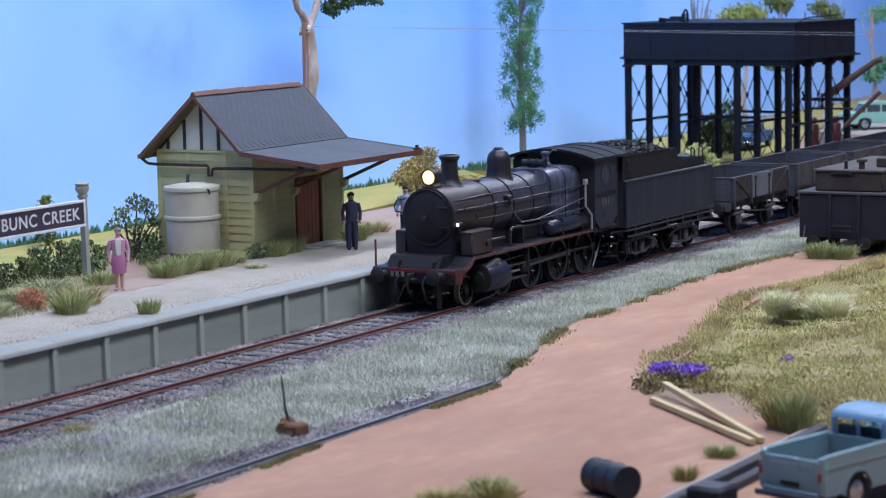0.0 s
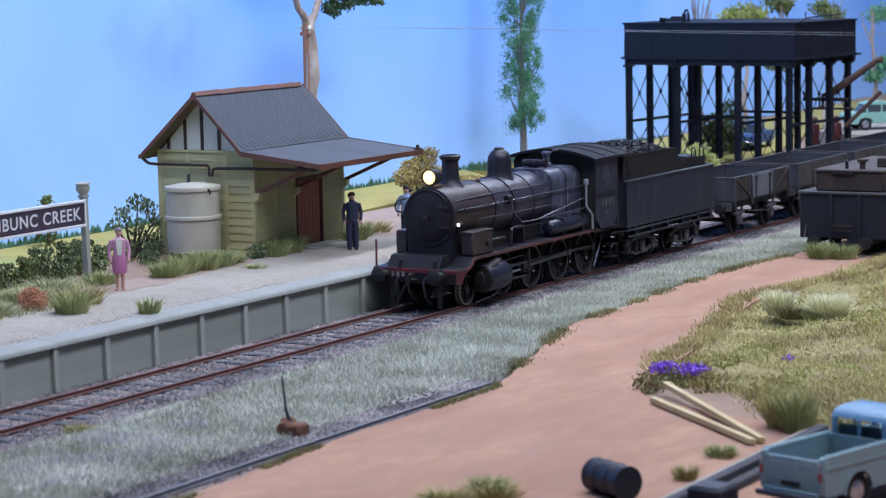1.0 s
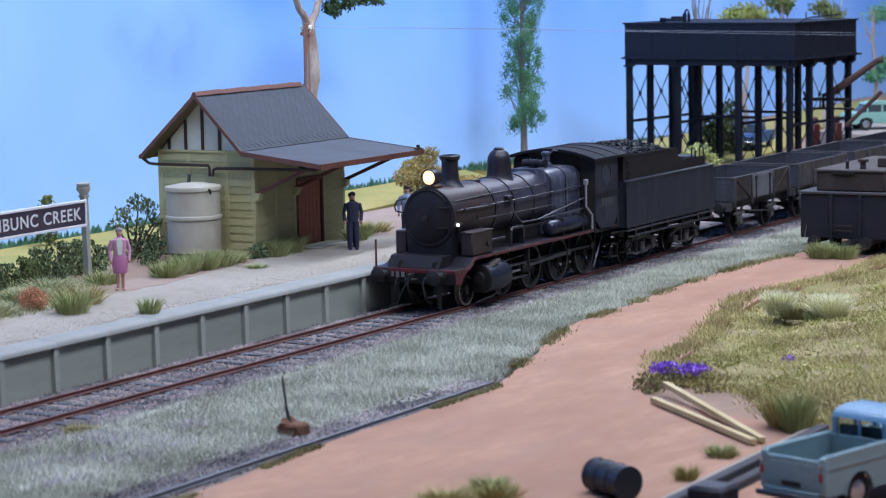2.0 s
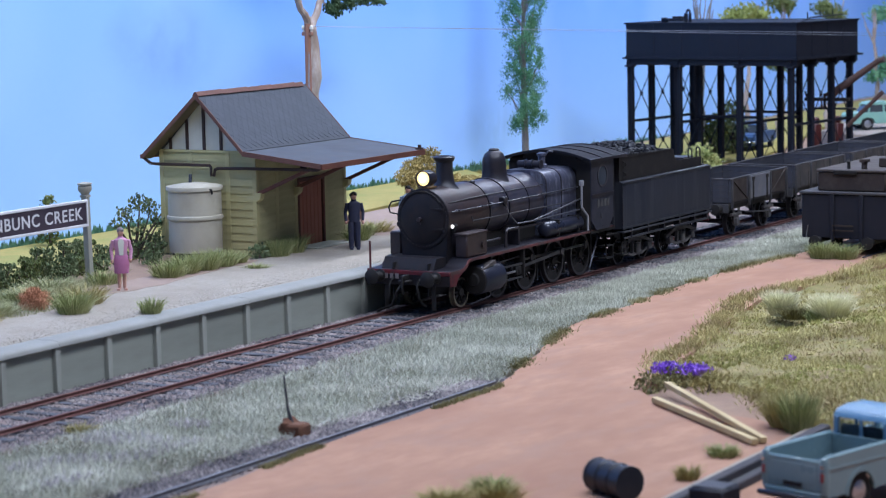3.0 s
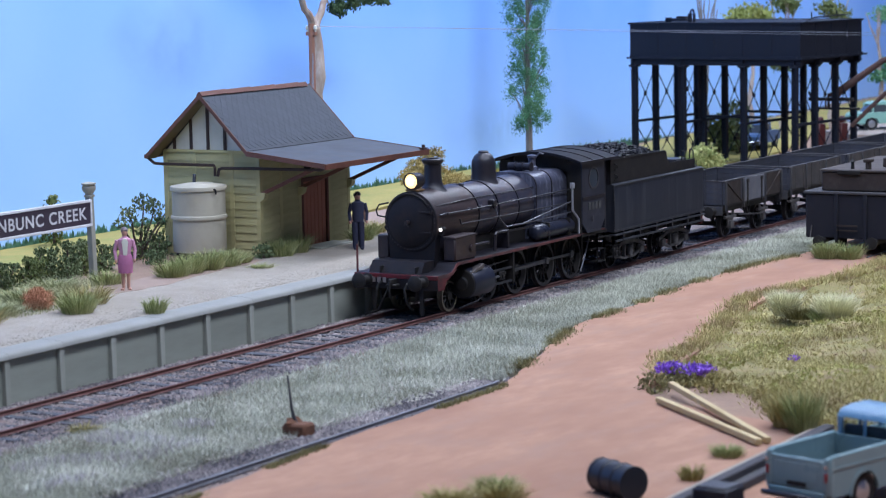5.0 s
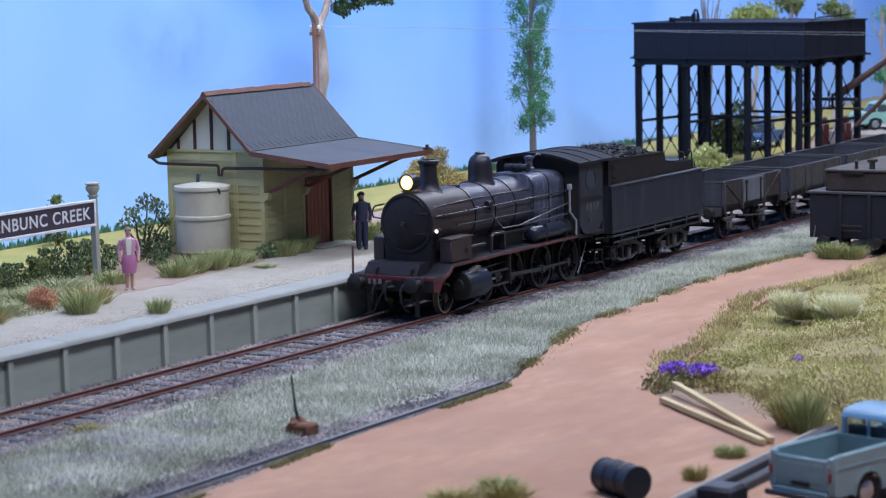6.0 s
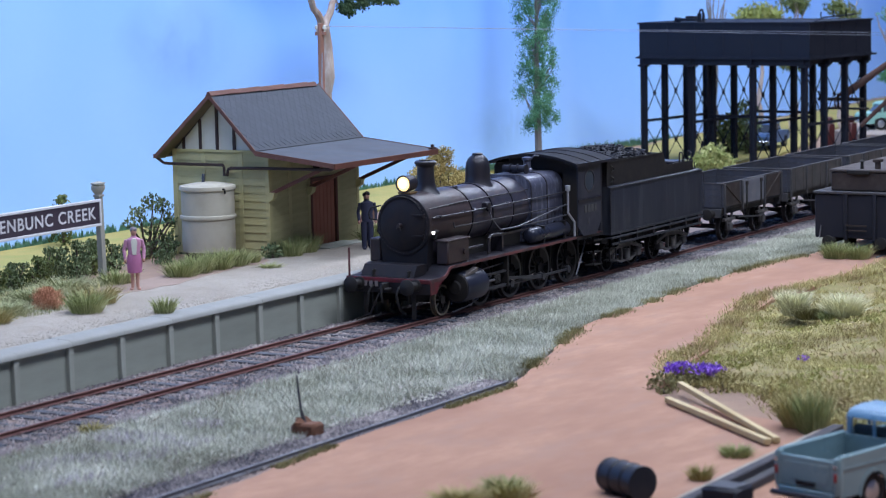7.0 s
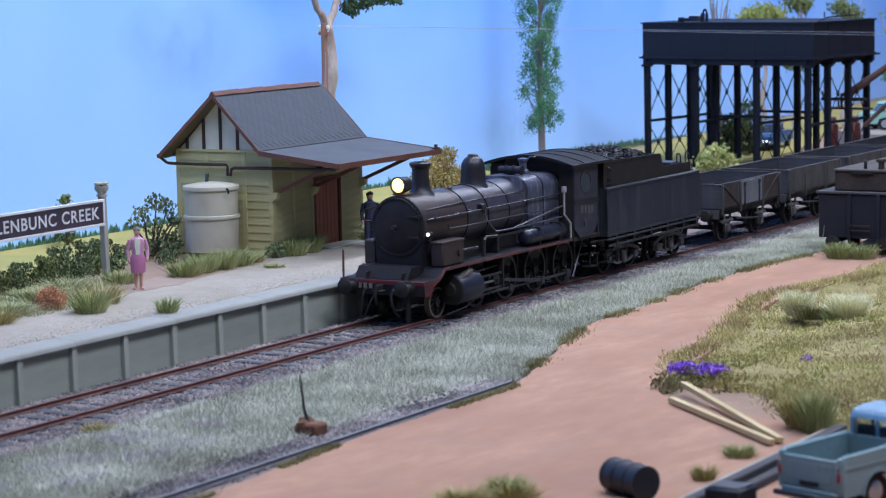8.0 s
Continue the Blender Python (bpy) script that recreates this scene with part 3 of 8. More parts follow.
    # courses of slates laid on the front slope
    d = Vector((0, by - ry, bz - rz))
    run = d.length
    tilt = math.degrees(math.atan2(rz - bz, ry - by))
    w, h = 0.28, 0.17
    me = Geo().prism([(w * 0.5, 0.0), (w - 0.004, h), (w * 0.5, 2 * h - 0.006), (0.004, h)], 0.0, 0.010, "z").mesh("slate", SLATE_TILE, False)
    rows = int(run / h) - 1
    for j in range(rows):
        s = 1 - (j + 0.1) * h / run
        for i in range(-1, int((x1 - x0) / w)):
            x = x0 + i * w + (w / 2 if j % 2 else 0)
            if x < x0 - 0.01 or x + w > x1 + 0.01:
                continue
            y, z = ry + (by - ry) * (1 - s), rz + (bz - rz) * (1 - s)
            r = random.Random(i * 97 + j)
            ob = piece("slate", me, th, x + w, y, z + 0.004, 0, 0, 0)
            ob.matrix_basis = at(x + w, y, z + 0.004) @ pose(0, 0, 0, tilt + r.uniform(-0.15, 0.2), 0, 0) @ pose(0, 0, 0, 0, 0, 180)
    cy, cz = 3.62 - BY, 3.86 - BZ
    slope("awning_roof", cy, cz, by, bz - 0.02, x0 + 0.01, x1 - 0.01, 0.06, IRON_SHEET, "flat grey iron awning")
    part("awning_fascia", Geo().box(x0 + 0.02, x1 - 0.02, cy - 0.03, cy + 0.03, cz - 0.15, cz + 0.01), BROWN_PAINT, th, smooth=False)
    for a in range(10):
        part("rafter", Geo().tube((x0 + 0.3 + a * 0.58, cy + 0.05, cz - 0.10), (x0 + 0.3 + a * 0.58, by, bz - 0.14), 0.04, n=4), BROWN_PAINT, th, smooth=False)
    # barge boards on both gables
    for x, sgn in ((x0 - 0.03, 1), (x1, 1)):
        for (ya, za, yb, zb) in ((by, bz, ry, rz), (ry, rz, ey, ez), (cy, cz, by, bz - 0.02)):
            q = [(ya, za + 0.02), (yb, zb + 0.02), (yb, zb - 0.125), (ya, za - 0.125)]
            part("barge_board", Geo().prism(q, x, x + 0.035, "x"), RED_TRIM, th, "red-brown barge board", smooth=False)
    part("soffit", Geo().prism([(by, bz - 0.10), (ry, rz - 0.10), (ry, rz - 0.14), (by, bz - 0.14)], x0, 0.0, "x"), SOFFIT, th, smooth=False)
    part("soffit", Geo().prism([(ey, ez - 0.10), (ry, rz - 0.10), (ry, rz - 0.14), (ey, ez - 0.14)], x0, 0.0, "x"), SOFFIT, th, smooth=False)
    # ridge tiles
    me = Geo().prism([(-0.105, -0.09), (-0.04, 0.02), (0.0, 0.035), (0.04, 0.02), (0.105, -0.09), (0.075, -0.11), (0.0, -0.01), (-0.075, -0.11)], 0.0, 0.44, "x").mesh("ridge_tile", RED_TRIM, False)
    k = 0
    while x0 + k * 0.43 < x1 - 0.3:
        piece("ridge_tile", me, th, x0 - 0.02 + k * 0.4345, ry, rz + 0.045 + (k % 3) * 0.006, 0, -1.4, 0)
        k += 1
    # gutter and pipes
    part("gutter", Geo().box(x0, x1, ey - 0.02, ey + 0.1, ez - 0.12, ez), BROWN_PAINT, th)
    pipe = Geo().path([(-0.42, ey, ez - 0.1), (-0.30, ey - 0.15, ez - 0.27), (-0.15, ey - 0.3, ez - 0.3), (-0.12, 1.55, ez - 0.3), (-0.12, 1.5, ez - 0.36), (-0.12, 1.5, ez - 0.62)], 0.045)
    part("downpipe", pipe, DARK_BATTEN, th, "thin dark rainwater pipe")
    pipe = Geo().path([(-0.12, 1.40, ez - 0.62), (-0.12, 1.36, ez - 0.42), (-0.12, 1.25, ez - 0.38), (-0.16, 0.0, ez - 0.36), (-0.2, cy + 0.3, cz - 0.18), (-0.2, cy + 0.1, cz - 0.1)], 0.045)
    part("downpipe", pipe, DARK_BATTEN, th, "thin dark rainwater pipe")
    # awning brackets with their corbels
    for x in (0.06, d0 - 0.12, BL - 0.06):
        z = 1.85
        br = Geo().tube((x, 0.0, z), (x, cy + 0.75, cz - 0.20), 0.07, n=4)
        part("bracket", br, BROWN_PAINT, th, smooth=False)
        part("corbel", Geo().prism([(0.02, z - 0.25), (-0.16, z - 0.12), (-0.20, z + 0.05), (0.02, z + 0.05)], x - 0.10, x + 0.10, "x"), TRIM, th)
    # door with boards
    door = part("door", Geo().box(d0 + 0.05, d1 - 0.05, 0.045, 0.09, 0.04, dh), BROWN_DOOR, th, "brown boarded double door")
    me = Geo().box(-0.095, 0.095, 0.02, 0.05, 0.05, dh - 0.01, 0.008).mesh("door_board", BROWN_DOOR)
    for k in range(6):
        piece("door_board", me, door, d0 + 0.17 + k * 0.207, 0, 0)
    frame_g = Geo().box(d0 - 0.05, d0 + 0.05, -0.03, 0.13, 0, dh + 0.1, 0.01).box(d1 - 0.05, d1 + 0.05, -0.03, 0.13, 0, dh + 0.1, 0.01).box(d0 - 0.05, d1 + 0.05, -0.035, 0.13, dh, dh + 0.12, 0.01)
    part("door_frame", frame_g, BROWN_PAINT, th)
    part("doorstep", Geo().box(d0 - 0.2, d1 + 0.3, -0.75, 0.02, -0.05, 0.09, 0.02), POST_CONCRETE, th, "worn concrete doorstep")
    # notice and vent under the awning
    part("vent", Geo().box(2.35, 2.65, -0.06, 0.02, 2.28, 2.52, 0.02), DARK_BATTEN, th)
    part("finial_bracket", Geo().box(x1 - 0.35, x1 - 0.1, cy - 0.02, cy + 0.12, cz + 0.02, cz + 0.07).box(x1 - 0.28, x1 - 0.2, cy, cy + 0.08, cz + 0.05, cz + 0.16), DARK_BATTEN, th)


SLATE_TILE = mat("slate_tile", (0.056, 0.063, 0.078), (0.047, 0.053, 0.066), 0.8, grain=6, coarse=0.9, mix=0.4, bump=0.1, jitter=0.06, spec=0.25)
# cream trim darkened to olive: the overhang's shade is put into the colour
SOFFIT = mat("soffit_shaded", (0.19, 0.15, 0.085), (0.14, 0.11, 0.065), 0.8, grain=6)
BROWN_DOOR = mat("brown_door", (0.4590, 0.1721, 0.1033), (0.3672, 0.1377, 0.0918), 0.65, grain=6, coarse=0.9, bump=0.15, stretch=(3, 3, 0.6))
build_station()
# ---- train ----
TRAIN = [(0.0, 0.0), (1.0, 0.0), (1.7, 0.0), (2.0, -0.045), (2.4, -0.18), (2.8, -0.345), (3.0, -0.43), (3.25, -0.54), (3.5, -0.65), (3.75, -0.76), (4.0, -0.87), (4.25, -0.98),
         (4.5, -1.085), (4.75, -1.19), (5.0, -1.295), (5.25, -1.40), (5.5, -1.505), (5.75, -1.61), (6.0, -1.715), (6.25, -1.827), (6.5, -1.94), (6.75, -2.055), (7.0, -2.17),
         (7.25, -2.283), (7.5, -2.395), (7.75, -2.512), (8.0, -2.63)]
ROLLERS = []   # wheel, x, y, z, radius
RODS = []      # object, kind
CRANK, DRIVER_R = 0.30, 0.65
DRIVERS = (3.55, 5.30, 7.05, 8.80)
MAIN = 7.05


def wheel_geo(r, spokes, width=0.13, hub=0.12):
    g = Geo()
    n = 28
    rim = r * 0.86
    g.ring([(r * 0.99, -width / 2), (r * 0.99, width / 2), (rim, width / 2), (rim, -width / 2)], n)
    for k in range(spokes):
        w = 2 * math.pi * k / spokes
        g.tube((hub * 0.8 * math.cos(w), 0, hub * 0.8 * math.sin(w)), (rim * 1.02 * math.cos(w), 0, rim * 1.02 * math.sin(w)), 0.032, 0.026, 5)
    g.tube((0, -width * 0.7, 0), (0, width * 0.7, 0), hub, n=12)
    return g


def tyre_geo(r, side):
    """Tread with its flange on the inner side (+y for the near wheel)."""
    g, n = Geo(), 32
    s = side
    ring = [(r * 0.87, -0.068), (r, -0.068), (r, 0.05), (r + 0.032, 0.062), (r + 0.02, 0.085), (r * 0.87, 0.085)]
    return g.ring([(q[0], -s * q[1]) for q in ring], n)


def add_wheels(parent, axles, r, spokes, name, material, tyre_material, counter=False):
    for x in axles:
        for side in (-1, 1):
            y = side * 0.752
            g = wheel_geo(r, spokes)
            if counter:
                g.prism([(math.cos(w) * rr, math.sin(w) * rr) for rr, ws in ((r * 0.87, (-2.2, -1.9, -1.57, -1.24, -0.94)), (r * 0.5, (-0.94, -1.57, -2.2))) for w in ws], -0.07, 0.07, "y")
                g.tube((0, side * 0.05, CRANK), (0, side * 0.17, CRANK), 0.085, n=10)
            w = part(name, g, material, parent)
            w.matrix_basis = at(x, y, r)
            part("tyre", tyre_geo(r, side), tyre_material, w)
            ROLLERS.append((w, x, y, r, r))
        part("axle", Geo().tube((x, -0.7, r), (x, 0.7, r), 0.08, n=8), FRAME_BLACK, parent)


def rivet(g, at_point, out, r):
    """A small faceted rivet head."""
    q = Vector(out).to_track_quat("Z", "Y")
    c = Vector(at_point)
    ring = [c + q @ Vector((r * math.cos(w), r * math.sin(w), 0)) for w in (0.0, 1.257, 2.513, 3.770, 5.027)]
    g.add(ring + [c + q @ Vector((0, 0, r * 0.8))], [(0, 1, 5), (1, 2, 5), (2, 3, 5), (3, 4, 5), (4, 0, 5)])


def rounded_body(y_half, z0, z1, r, n=6):
    """Outline of a Belpaire shell in (y, z)."""
    pts = [(-y_half, z0)]
    for i in range(n + 1):
        w = math.pi - math.pi / 2 * i / n
        pts.append((-y_half + r + r * math.cos(w), z1 - r + r * math.sin(w)))
    for i in range(n + 1):
        w = math.pi / 2 - math.pi / 2 * i / n
        pts.append((y_half - r + r * math.cos(w), z1 - r + r * math.sin(w)))
    return pts + [(y_half, z0)]


def build_loco():
    th = thing("locomotive", "sooty black steam goods locomotive with lit headlamp and red buffer beam", "locomotive")
    C, R = 2.50, 0.81
    # frames and beam
    for y in (-0.55, 0.55):
        part("frame_plate", Geo().box(0.1, 10.1, y - 0.02, y + 0.02, 0.45, 1.35), FRAME_BLACK, th)
    part("saddle", Geo().prism([(-0.75, 1.35), (0.75, 1.35), (0.62, 1.75), (0.70, 2.1), (-0.70, 2.1), (-0.62, 1.75)], 1.15, 2.9, "x"), BLACK_METAL, th)
    beam = part("buffer_beam", Geo().box(-0.02, 0.10, -1.31, 1.31, 0.76, 1.05, 0.012), FRONT_BLACK, th, "sooty buffer beam")
    part("beam_strip", Geo().box(-0.03, 0.10, -1.31, 1.31, 1.05, 1.165, 0.012), BUFFER_RED, th, "worn red beam edge")
    for k in range(4):
        part("number_bar", Geo().box(-0.042, -0.031, 0.30 + k * 0.17, 0.40 + k * 0.17, 0.93, 1.07), NUMBER_WHITE, beam)
    for y in (-0.88, 0.88):
        m = pose(0, y, 1.0, 0, -90, 0)
        bu = part("buffer", Geo().lathe([(0.17, 0.0), (0.17, 0.06), (0.11, 0.08), (0.10, 0.28), (0.075, 0.30), (0.075, 0.44), (0.21, 0.46), (0.22, 0.50), (0.17, 0.53), (0.0, 0.545)], 18, m), FRAME_BLACK, th)
    part("drawhook", Geo().box(-0.35, 0, -0.05, 0.05, 0.92, 1.06, 0.02).tube((-0.33, 0, 1.0), (-0.36, 0, 0.75), 0.035, n=6).tube((-0.36, 0, 0.75), (-0.30, 0, 0.55), 0.035, n=6)
         .box(-0.30, -0.05, -0.16, 0.16, 0.86, 0.92, 0.02), FRAME_BLACK, th)
    for y, s in ((0.45, 1), (-0.42, -1)):
        hose = [(-0.05, y, 0.95), (-0.18, y, 0.90), (-0.24, y + 0.02, 0.75), (-0.24, y + 0.05 * s, 0.45), (-0.16, y + 0.1 * s, 0.28), (-0.05, y + 0.14 * s, 0.22)]
        part("brake_hose", Geo().path(hose, 0.035, 7), FRAME_BLACK, th, "hanging rubber brake hose")
    part("brake_hose", Geo().path([(-0.05, 0.2, 0.8), (-0.2, 0.25, 0.6), (-0.2, 0.45, 0.2), (-0.1, 0.95, 0.02)], 0.03, 7), FRAME_BLACK, th)
    for y in (-0.75, 0.75):
        part("guard_iron", Geo().box(0.05, 0.1, y - 0.06, y + 0.06, 0.08, 0.8), FRAME_BLACK, th)
    # footplate with its curved drop at the front
    prof = [(0.0, 1.17), (0.55, 1.17), (0.75, 1.20), (0.90, 1.29), (0.98, 1.38), (1.10, 1.42), (10.2, 1.42), (10.2, 1.375), (1.10, 1.375), (1.02, 1.35), (0.94, 1.25), (0.78, 1.16), (0.55, 1.12), (0.0, 1.12)]
    for y0, y1 in ((-1.30, -0.55), (0.55, 1.30)):
        part("running_board", Geo().prism(prof, y0, y1, "y"), BLACK_METAL, th)
    part("front_platform", Geo().box(0.0, 1.2, -0.549, 0.549, 1.12, 1.165), FRONT_BLACK, th)
    part("front_deck_box", Geo().prism([(0.15, 1.17), (1.1, 1.17), (1.1, 1.47), (0.35, 1.47)], -0.70, 0.95, "y"), FRONT_BLACK, th)
    edge = [(0.0, 1.165), (0.55, 1.165), (0.75, 1.195), (0.90, 1.285), (0.98, 1.375), (1.10, 1.41), (10.2, 1.41), (10.2, 1.34), (1.10, 1.34), (1.03, 1.31), (0.95, 1.21), (0.79, 1.11), (0.55, 1.08), (0.0, 1.08)]
    for y in (-1.325, 1.30):
        part("valance", Geo().prism(edge, y, y + 0.025, "y"), RED_LINE, th, "thin dull red edge line")
    part("valance_end", Geo().prism([(0.0, 0.76), (0.32, 0.76), (0.42, 0.95), (0.72, 1.09), (0.72, 1.13), (0.0, 1.13)], -1.32, -1.29, "y"), BUFFER_RED, th)
    # boiler
    m = Matrix(((0, 0, 1, 0), (0, 1, 0, 0), (-1, 0, 0, 0), (0, 0, 0, 1)))
    part("smokebox", Geo().lathe([(R + 0.005, 0.86), (R + 0.02, 0.89), (R + 0.02, 3.15), (R - 0.02, 3.17)], 40, Matrix.Translation((0, 0, C)) @ m), BOILER_BLACK, th)
    part("boiler_barrel", Geo().lathe([(R - 0.02, 3.17), (R - 0.01, 3.2), (R + 0.01, 6.5), (R - 0.05, 6.52)], 40, Matrix.Translation((0, 0, C)) @ m), BARREL_BLACK, th)
    for x in (3.20, 4.35, 5.55):
        part("boiler_band", Geo().lathe([(R - 0.01, x), (R + 0.028, x + 0.005), (R + 0.028, x + 0.065), (R - 0.01, x + 0.07)], 40, Matrix.Translation((0, 0, C)) @ m), BLACK_METAL, th)
    # smokebox front: ring, dished door, straps, dart
    dm = Matrix.Translation((0.86, 0, C)) @ pose(0, 0, 0, 0, -90, 0)
    part("smokebox_ring", Geo().lathe([(R + 0.02, -0.02), (R + 0.015, 0.02), (R - 0.04, 0.035), (R - 0.08, 0.03)], 40, dm), FRONT_BLACK, th)
    door = part("smokebox_door", Geo().lathe([(0.70, 0.0), (0.70, 0.05), (0.62, 0.085), (0.4, 0.13), (0.15, 0.155), (0.0, 0.16)], 36, dm), FRONT_BLACK, th, "dished sooty smokebox door")
    for z in (0.28, -0.28):
        part("hinge_strap", Geo().box(0.735, 0.77, -0.66, -0.05, C + z - 0.028, C + z + 0.028, 0.008).tube((0.77, -0.68, C + z - 0.05), (0.77, -0.68, C + z + 0.05), 0.03, n=8), FRONT_BLACK, door)
    part("dart_handle", Geo().tube((0.70, 0, C), (0.58, 0, C), 0.06, n=10).tube((0.62, 0, C), (0.62, -0.05, C - 0.13), 0.016, n=6).tube((0.64, 0, C), (0.64, 0.10, C - 0.08), 0.016, n=6), BOILER_BLACK, door)
    rail = [(0.78, 0.72 * math.cos(w), C + 0.05 + 0.72 * math.sin(w)) for w in [math.radians(a) for a in range(25, 160, 15)]]
    part("door_handrail", Geo().path(rail, 0.018, 6), FRAME_BLACK, door)
    apron = [(-0.74, 1.18), (0.74, 1.18), (0.70, 1.55), (0.74, 2.05), (0.80, 2.3), (-0.80, 2.3), (-0.74, 2.05), (-0.70, 1.55)]
    part("smokebox_apron", Geo().prism(apron, 0.87, 1.15, "x"), FRONT_BLACK, th)
    g = Geo()
    for i in range(44):
        w = 2 * math.pi * i / 44
        rivet(g, (0.825, 0.765 * math.cos(w), C + 0.765 * math.sin(w)), (-1, 0, 0), 0.016)
    for x in (0.98, 3.08):
        for i in range(30):
            w = math.radians(-35 + 250 * i / 29)
            rivet(g, (x, -(R + 0.02) * math.cos(w), C + (R + 0.02) * math.sin(w)), (0, -math.cos(w), math.sin(w)), 0.016)
    tagged(part("smokebox_rivets", g, BOILER_BLACK, th, smooth=False), kind="stuff")
    # chimney, dome, lamp
    part("chimney", Geo().lathe([(0.46, -0.14), (0.38, -0.05), (0.29, 0.06), (0.255, 0.2), (0.235, 0.45), (0.235, 0.66), (0.275, 0.70), (0.30, 0.76), (0.30, 0.80), (0.26, 0.83), (0.2, 0.83), (0.19, 0.6)], 28, Matrix.Translation((2.08, 0, 3.31))), BLACK_METAL, th)
    part("steam_dome", Geo().lathe([(0.52, -0.16), (0.44, -0.05), (0.37, 0.08), (0.355, 0.25), (0.35, 0.48), (0.33, 0.62), (0.27, 0.74), (0.19, 0.81), (0.15, 0.83), (0.15, 0.87), (0.12, 0.89), (0.0, 0.895)], 28, Matrix.Translation((4.97, 0, 3.24))), BLACK_METAL, th)
    lamp = part("headlamp", Geo().lathe([(0.12, -0.25), (0.2, -0.22), (0.215, -0.1), (0.215, 0.17), (0.235, 0.18), (0.235, 0.23), (0.2, 0.23), (0.18, 0.16)], 24, Matrix.Translation((1.10, 0, 3.60)) @ pose(0, 0, 0, 0, -90, 0)), BLACK_METAL, th, "round electric headlamp")
    part("lamp_glass", Geo().lathe([(0.2, 0.19), (0.17, 0.225), (0.10, 0.245), (0.0, 0.25)], 24, Matrix.Translation((1.10, 0, 3.60)) @ pose(0, 0, 0, 0, -90, 0)), LAMP_GLOW, lamp, "glowing warm lamp glass")
    part("lamp_bulb", Geo().lathe([(0.11, 0.238), (0.10, 0.252), (0.05, 0.264), (0.0, 0.268)], 20, Matrix.Translation((1.10, 0, 3.60)) @ pose(0, 0, 0, 0, -90, 0)), BULB_GLOW, lamp, "white-hot bulb")
    part("lamp_bracket", Geo().box(0.92, 1.3, -0.2, 0.2, 3.33, 3.38, 0.01).tube((1.0, -0.14, 3.2), (1.0, -0.14, 3.36), 0.03, n=6).tube((1.0, 0.14, 3.2), (1.0, 0.14, 3.36), 0.03, n=6).tube((1.25, -0.14, 3.2), (1.25, -0.14, 3.36), 0.03, n=6), BRASS, lamp)
    mk = part("marker_lamp", Geo().tube((0.98, -0.86, 2.30), (1.14, -0.86, 2.30), 0.075, n=10).box(1.0, 1.1, -0.9, -0.78, 2.14, 2.26), FRAME_BLACK, th)
    part("marker_glass", Geo().tube((0.965, -0.86, 2.30), (0.98, -0.86, 2.30), 0.05, n=10), MARKER_GLOW, mk)
    mk = part("marker_lamp", Geo().tube((0.98, 0.86, 2.30), (1.14, 0.86, 2.30), 0.075, n=10), FRAME_BLACK, th)
    part("grab_loop", Geo().path([(0.9, 0.72, 3.0), (0.75, 0.95, 2.95), (0.72, 1.02, 2.8), (0.75, 1.0, 2.65), (0.9, 0.86, 2.6)], 0.022), FRAME_BLACK, th)
    # firebox
    part("firebox", Geo().prism(rounded_body(0.86, 1.45, 3.36, 0.38), 6.5, 8.5, "x"), FIREBOX, th, "weathered firebox cladding with pale painted-in highlight streaks")
    for x in (6.52, 7.5):
        part("firebox_band", Geo().prism(rounded_body(0.875, 1.45, 3.375, 0.39), x, x + 0.06, "x"), BLACK_METAL, th)
    part("safety_valve", Geo().lathe([(0.16, 0), (0.16, 0.1), (0.11, 0.14), (0.11, 0.36), (0.15, 0.38), (0.15, 0.44), (0.06, 0.47)], 14, Matrix.Translation((7.75, -0.1, 3.34))).path([(7.78, -0.2, 3.72), (7.85, -0.28, 3.84), (7.98, -0.36, 3.82)], 0.025), FIREBOX, th)
    part("turret", Geo().tube((7.15, -0.36, 3.50), (7.15, 0.36, 3.50), 0.11, n=12).tube((7.15, -0.36, 3.50), (7.15, -0.40, 3.50), 0.14, n=12).tube((7.15, -0.14, 3.50), (7.15, -0.10, 3.50), 0.14, n=12).tube((7.15, 0.1, 3.5), (7.15, 0.14, 3.5), 0.14, n=12).tube((7.15, 0, 3.3), (7.15, 0, 3.5), 0.09, n=10), BLACK_METAL, th)
    # boiler fittings
    part("handrail", Geo().path([(0.95, -0.86, 2.70), (2.3, -0.90, 2.70), (6.2, -0.92, 2.71), (8.5, -0.95, 2.73)], 0.020), PIPE_DARK, th)
    part("lamp_conduit", Geo().path([(1.05, -0.70, 2.93), (2.9, -0.72, 2.97), (6.3, -0.74, 2.96), (6.55, -0.78, 2.98), (8.46, -0.80, 3.0)], 0.018), BLACK_METAL, th)
    part("handrail", Geo().path([(1.1, 0.80, 2.86), (8.5, 0.93, 2.86)], 0.022), STEEL_DULL, th)
    for x in (1.3, 2.6, 3.9, 5.2, 6.4, 7.6):
        part("handrail_knob", Geo().tube((x, -0.76, 2.71), (x, -0.94, 2.71), 0.032, n=6), STEEL_DULL, th)
    part("injector_pipe", Geo().path([(3.9, -0.90, 2.74), (3.98, -0.98, 2.40), (4.2, -1.0, 2.2), (4.45, -1.0, 2.03), (5.5, -1.0, 2.01), (7.65, -1.0, 2.03), (8.46, -1.0, 2.05)], 0.021), PIPE_STEEL, th, "thin bare feed pipe")
    part("check_valve", Geo().box(3.80, 4.02, -0.96, -0.76, 2.66, 2.86, 0.03).tube((3.9, -0.92, 2.6), (3.9, -0.92, 2.7), 0.06, n=8), BLACK_METAL, th)
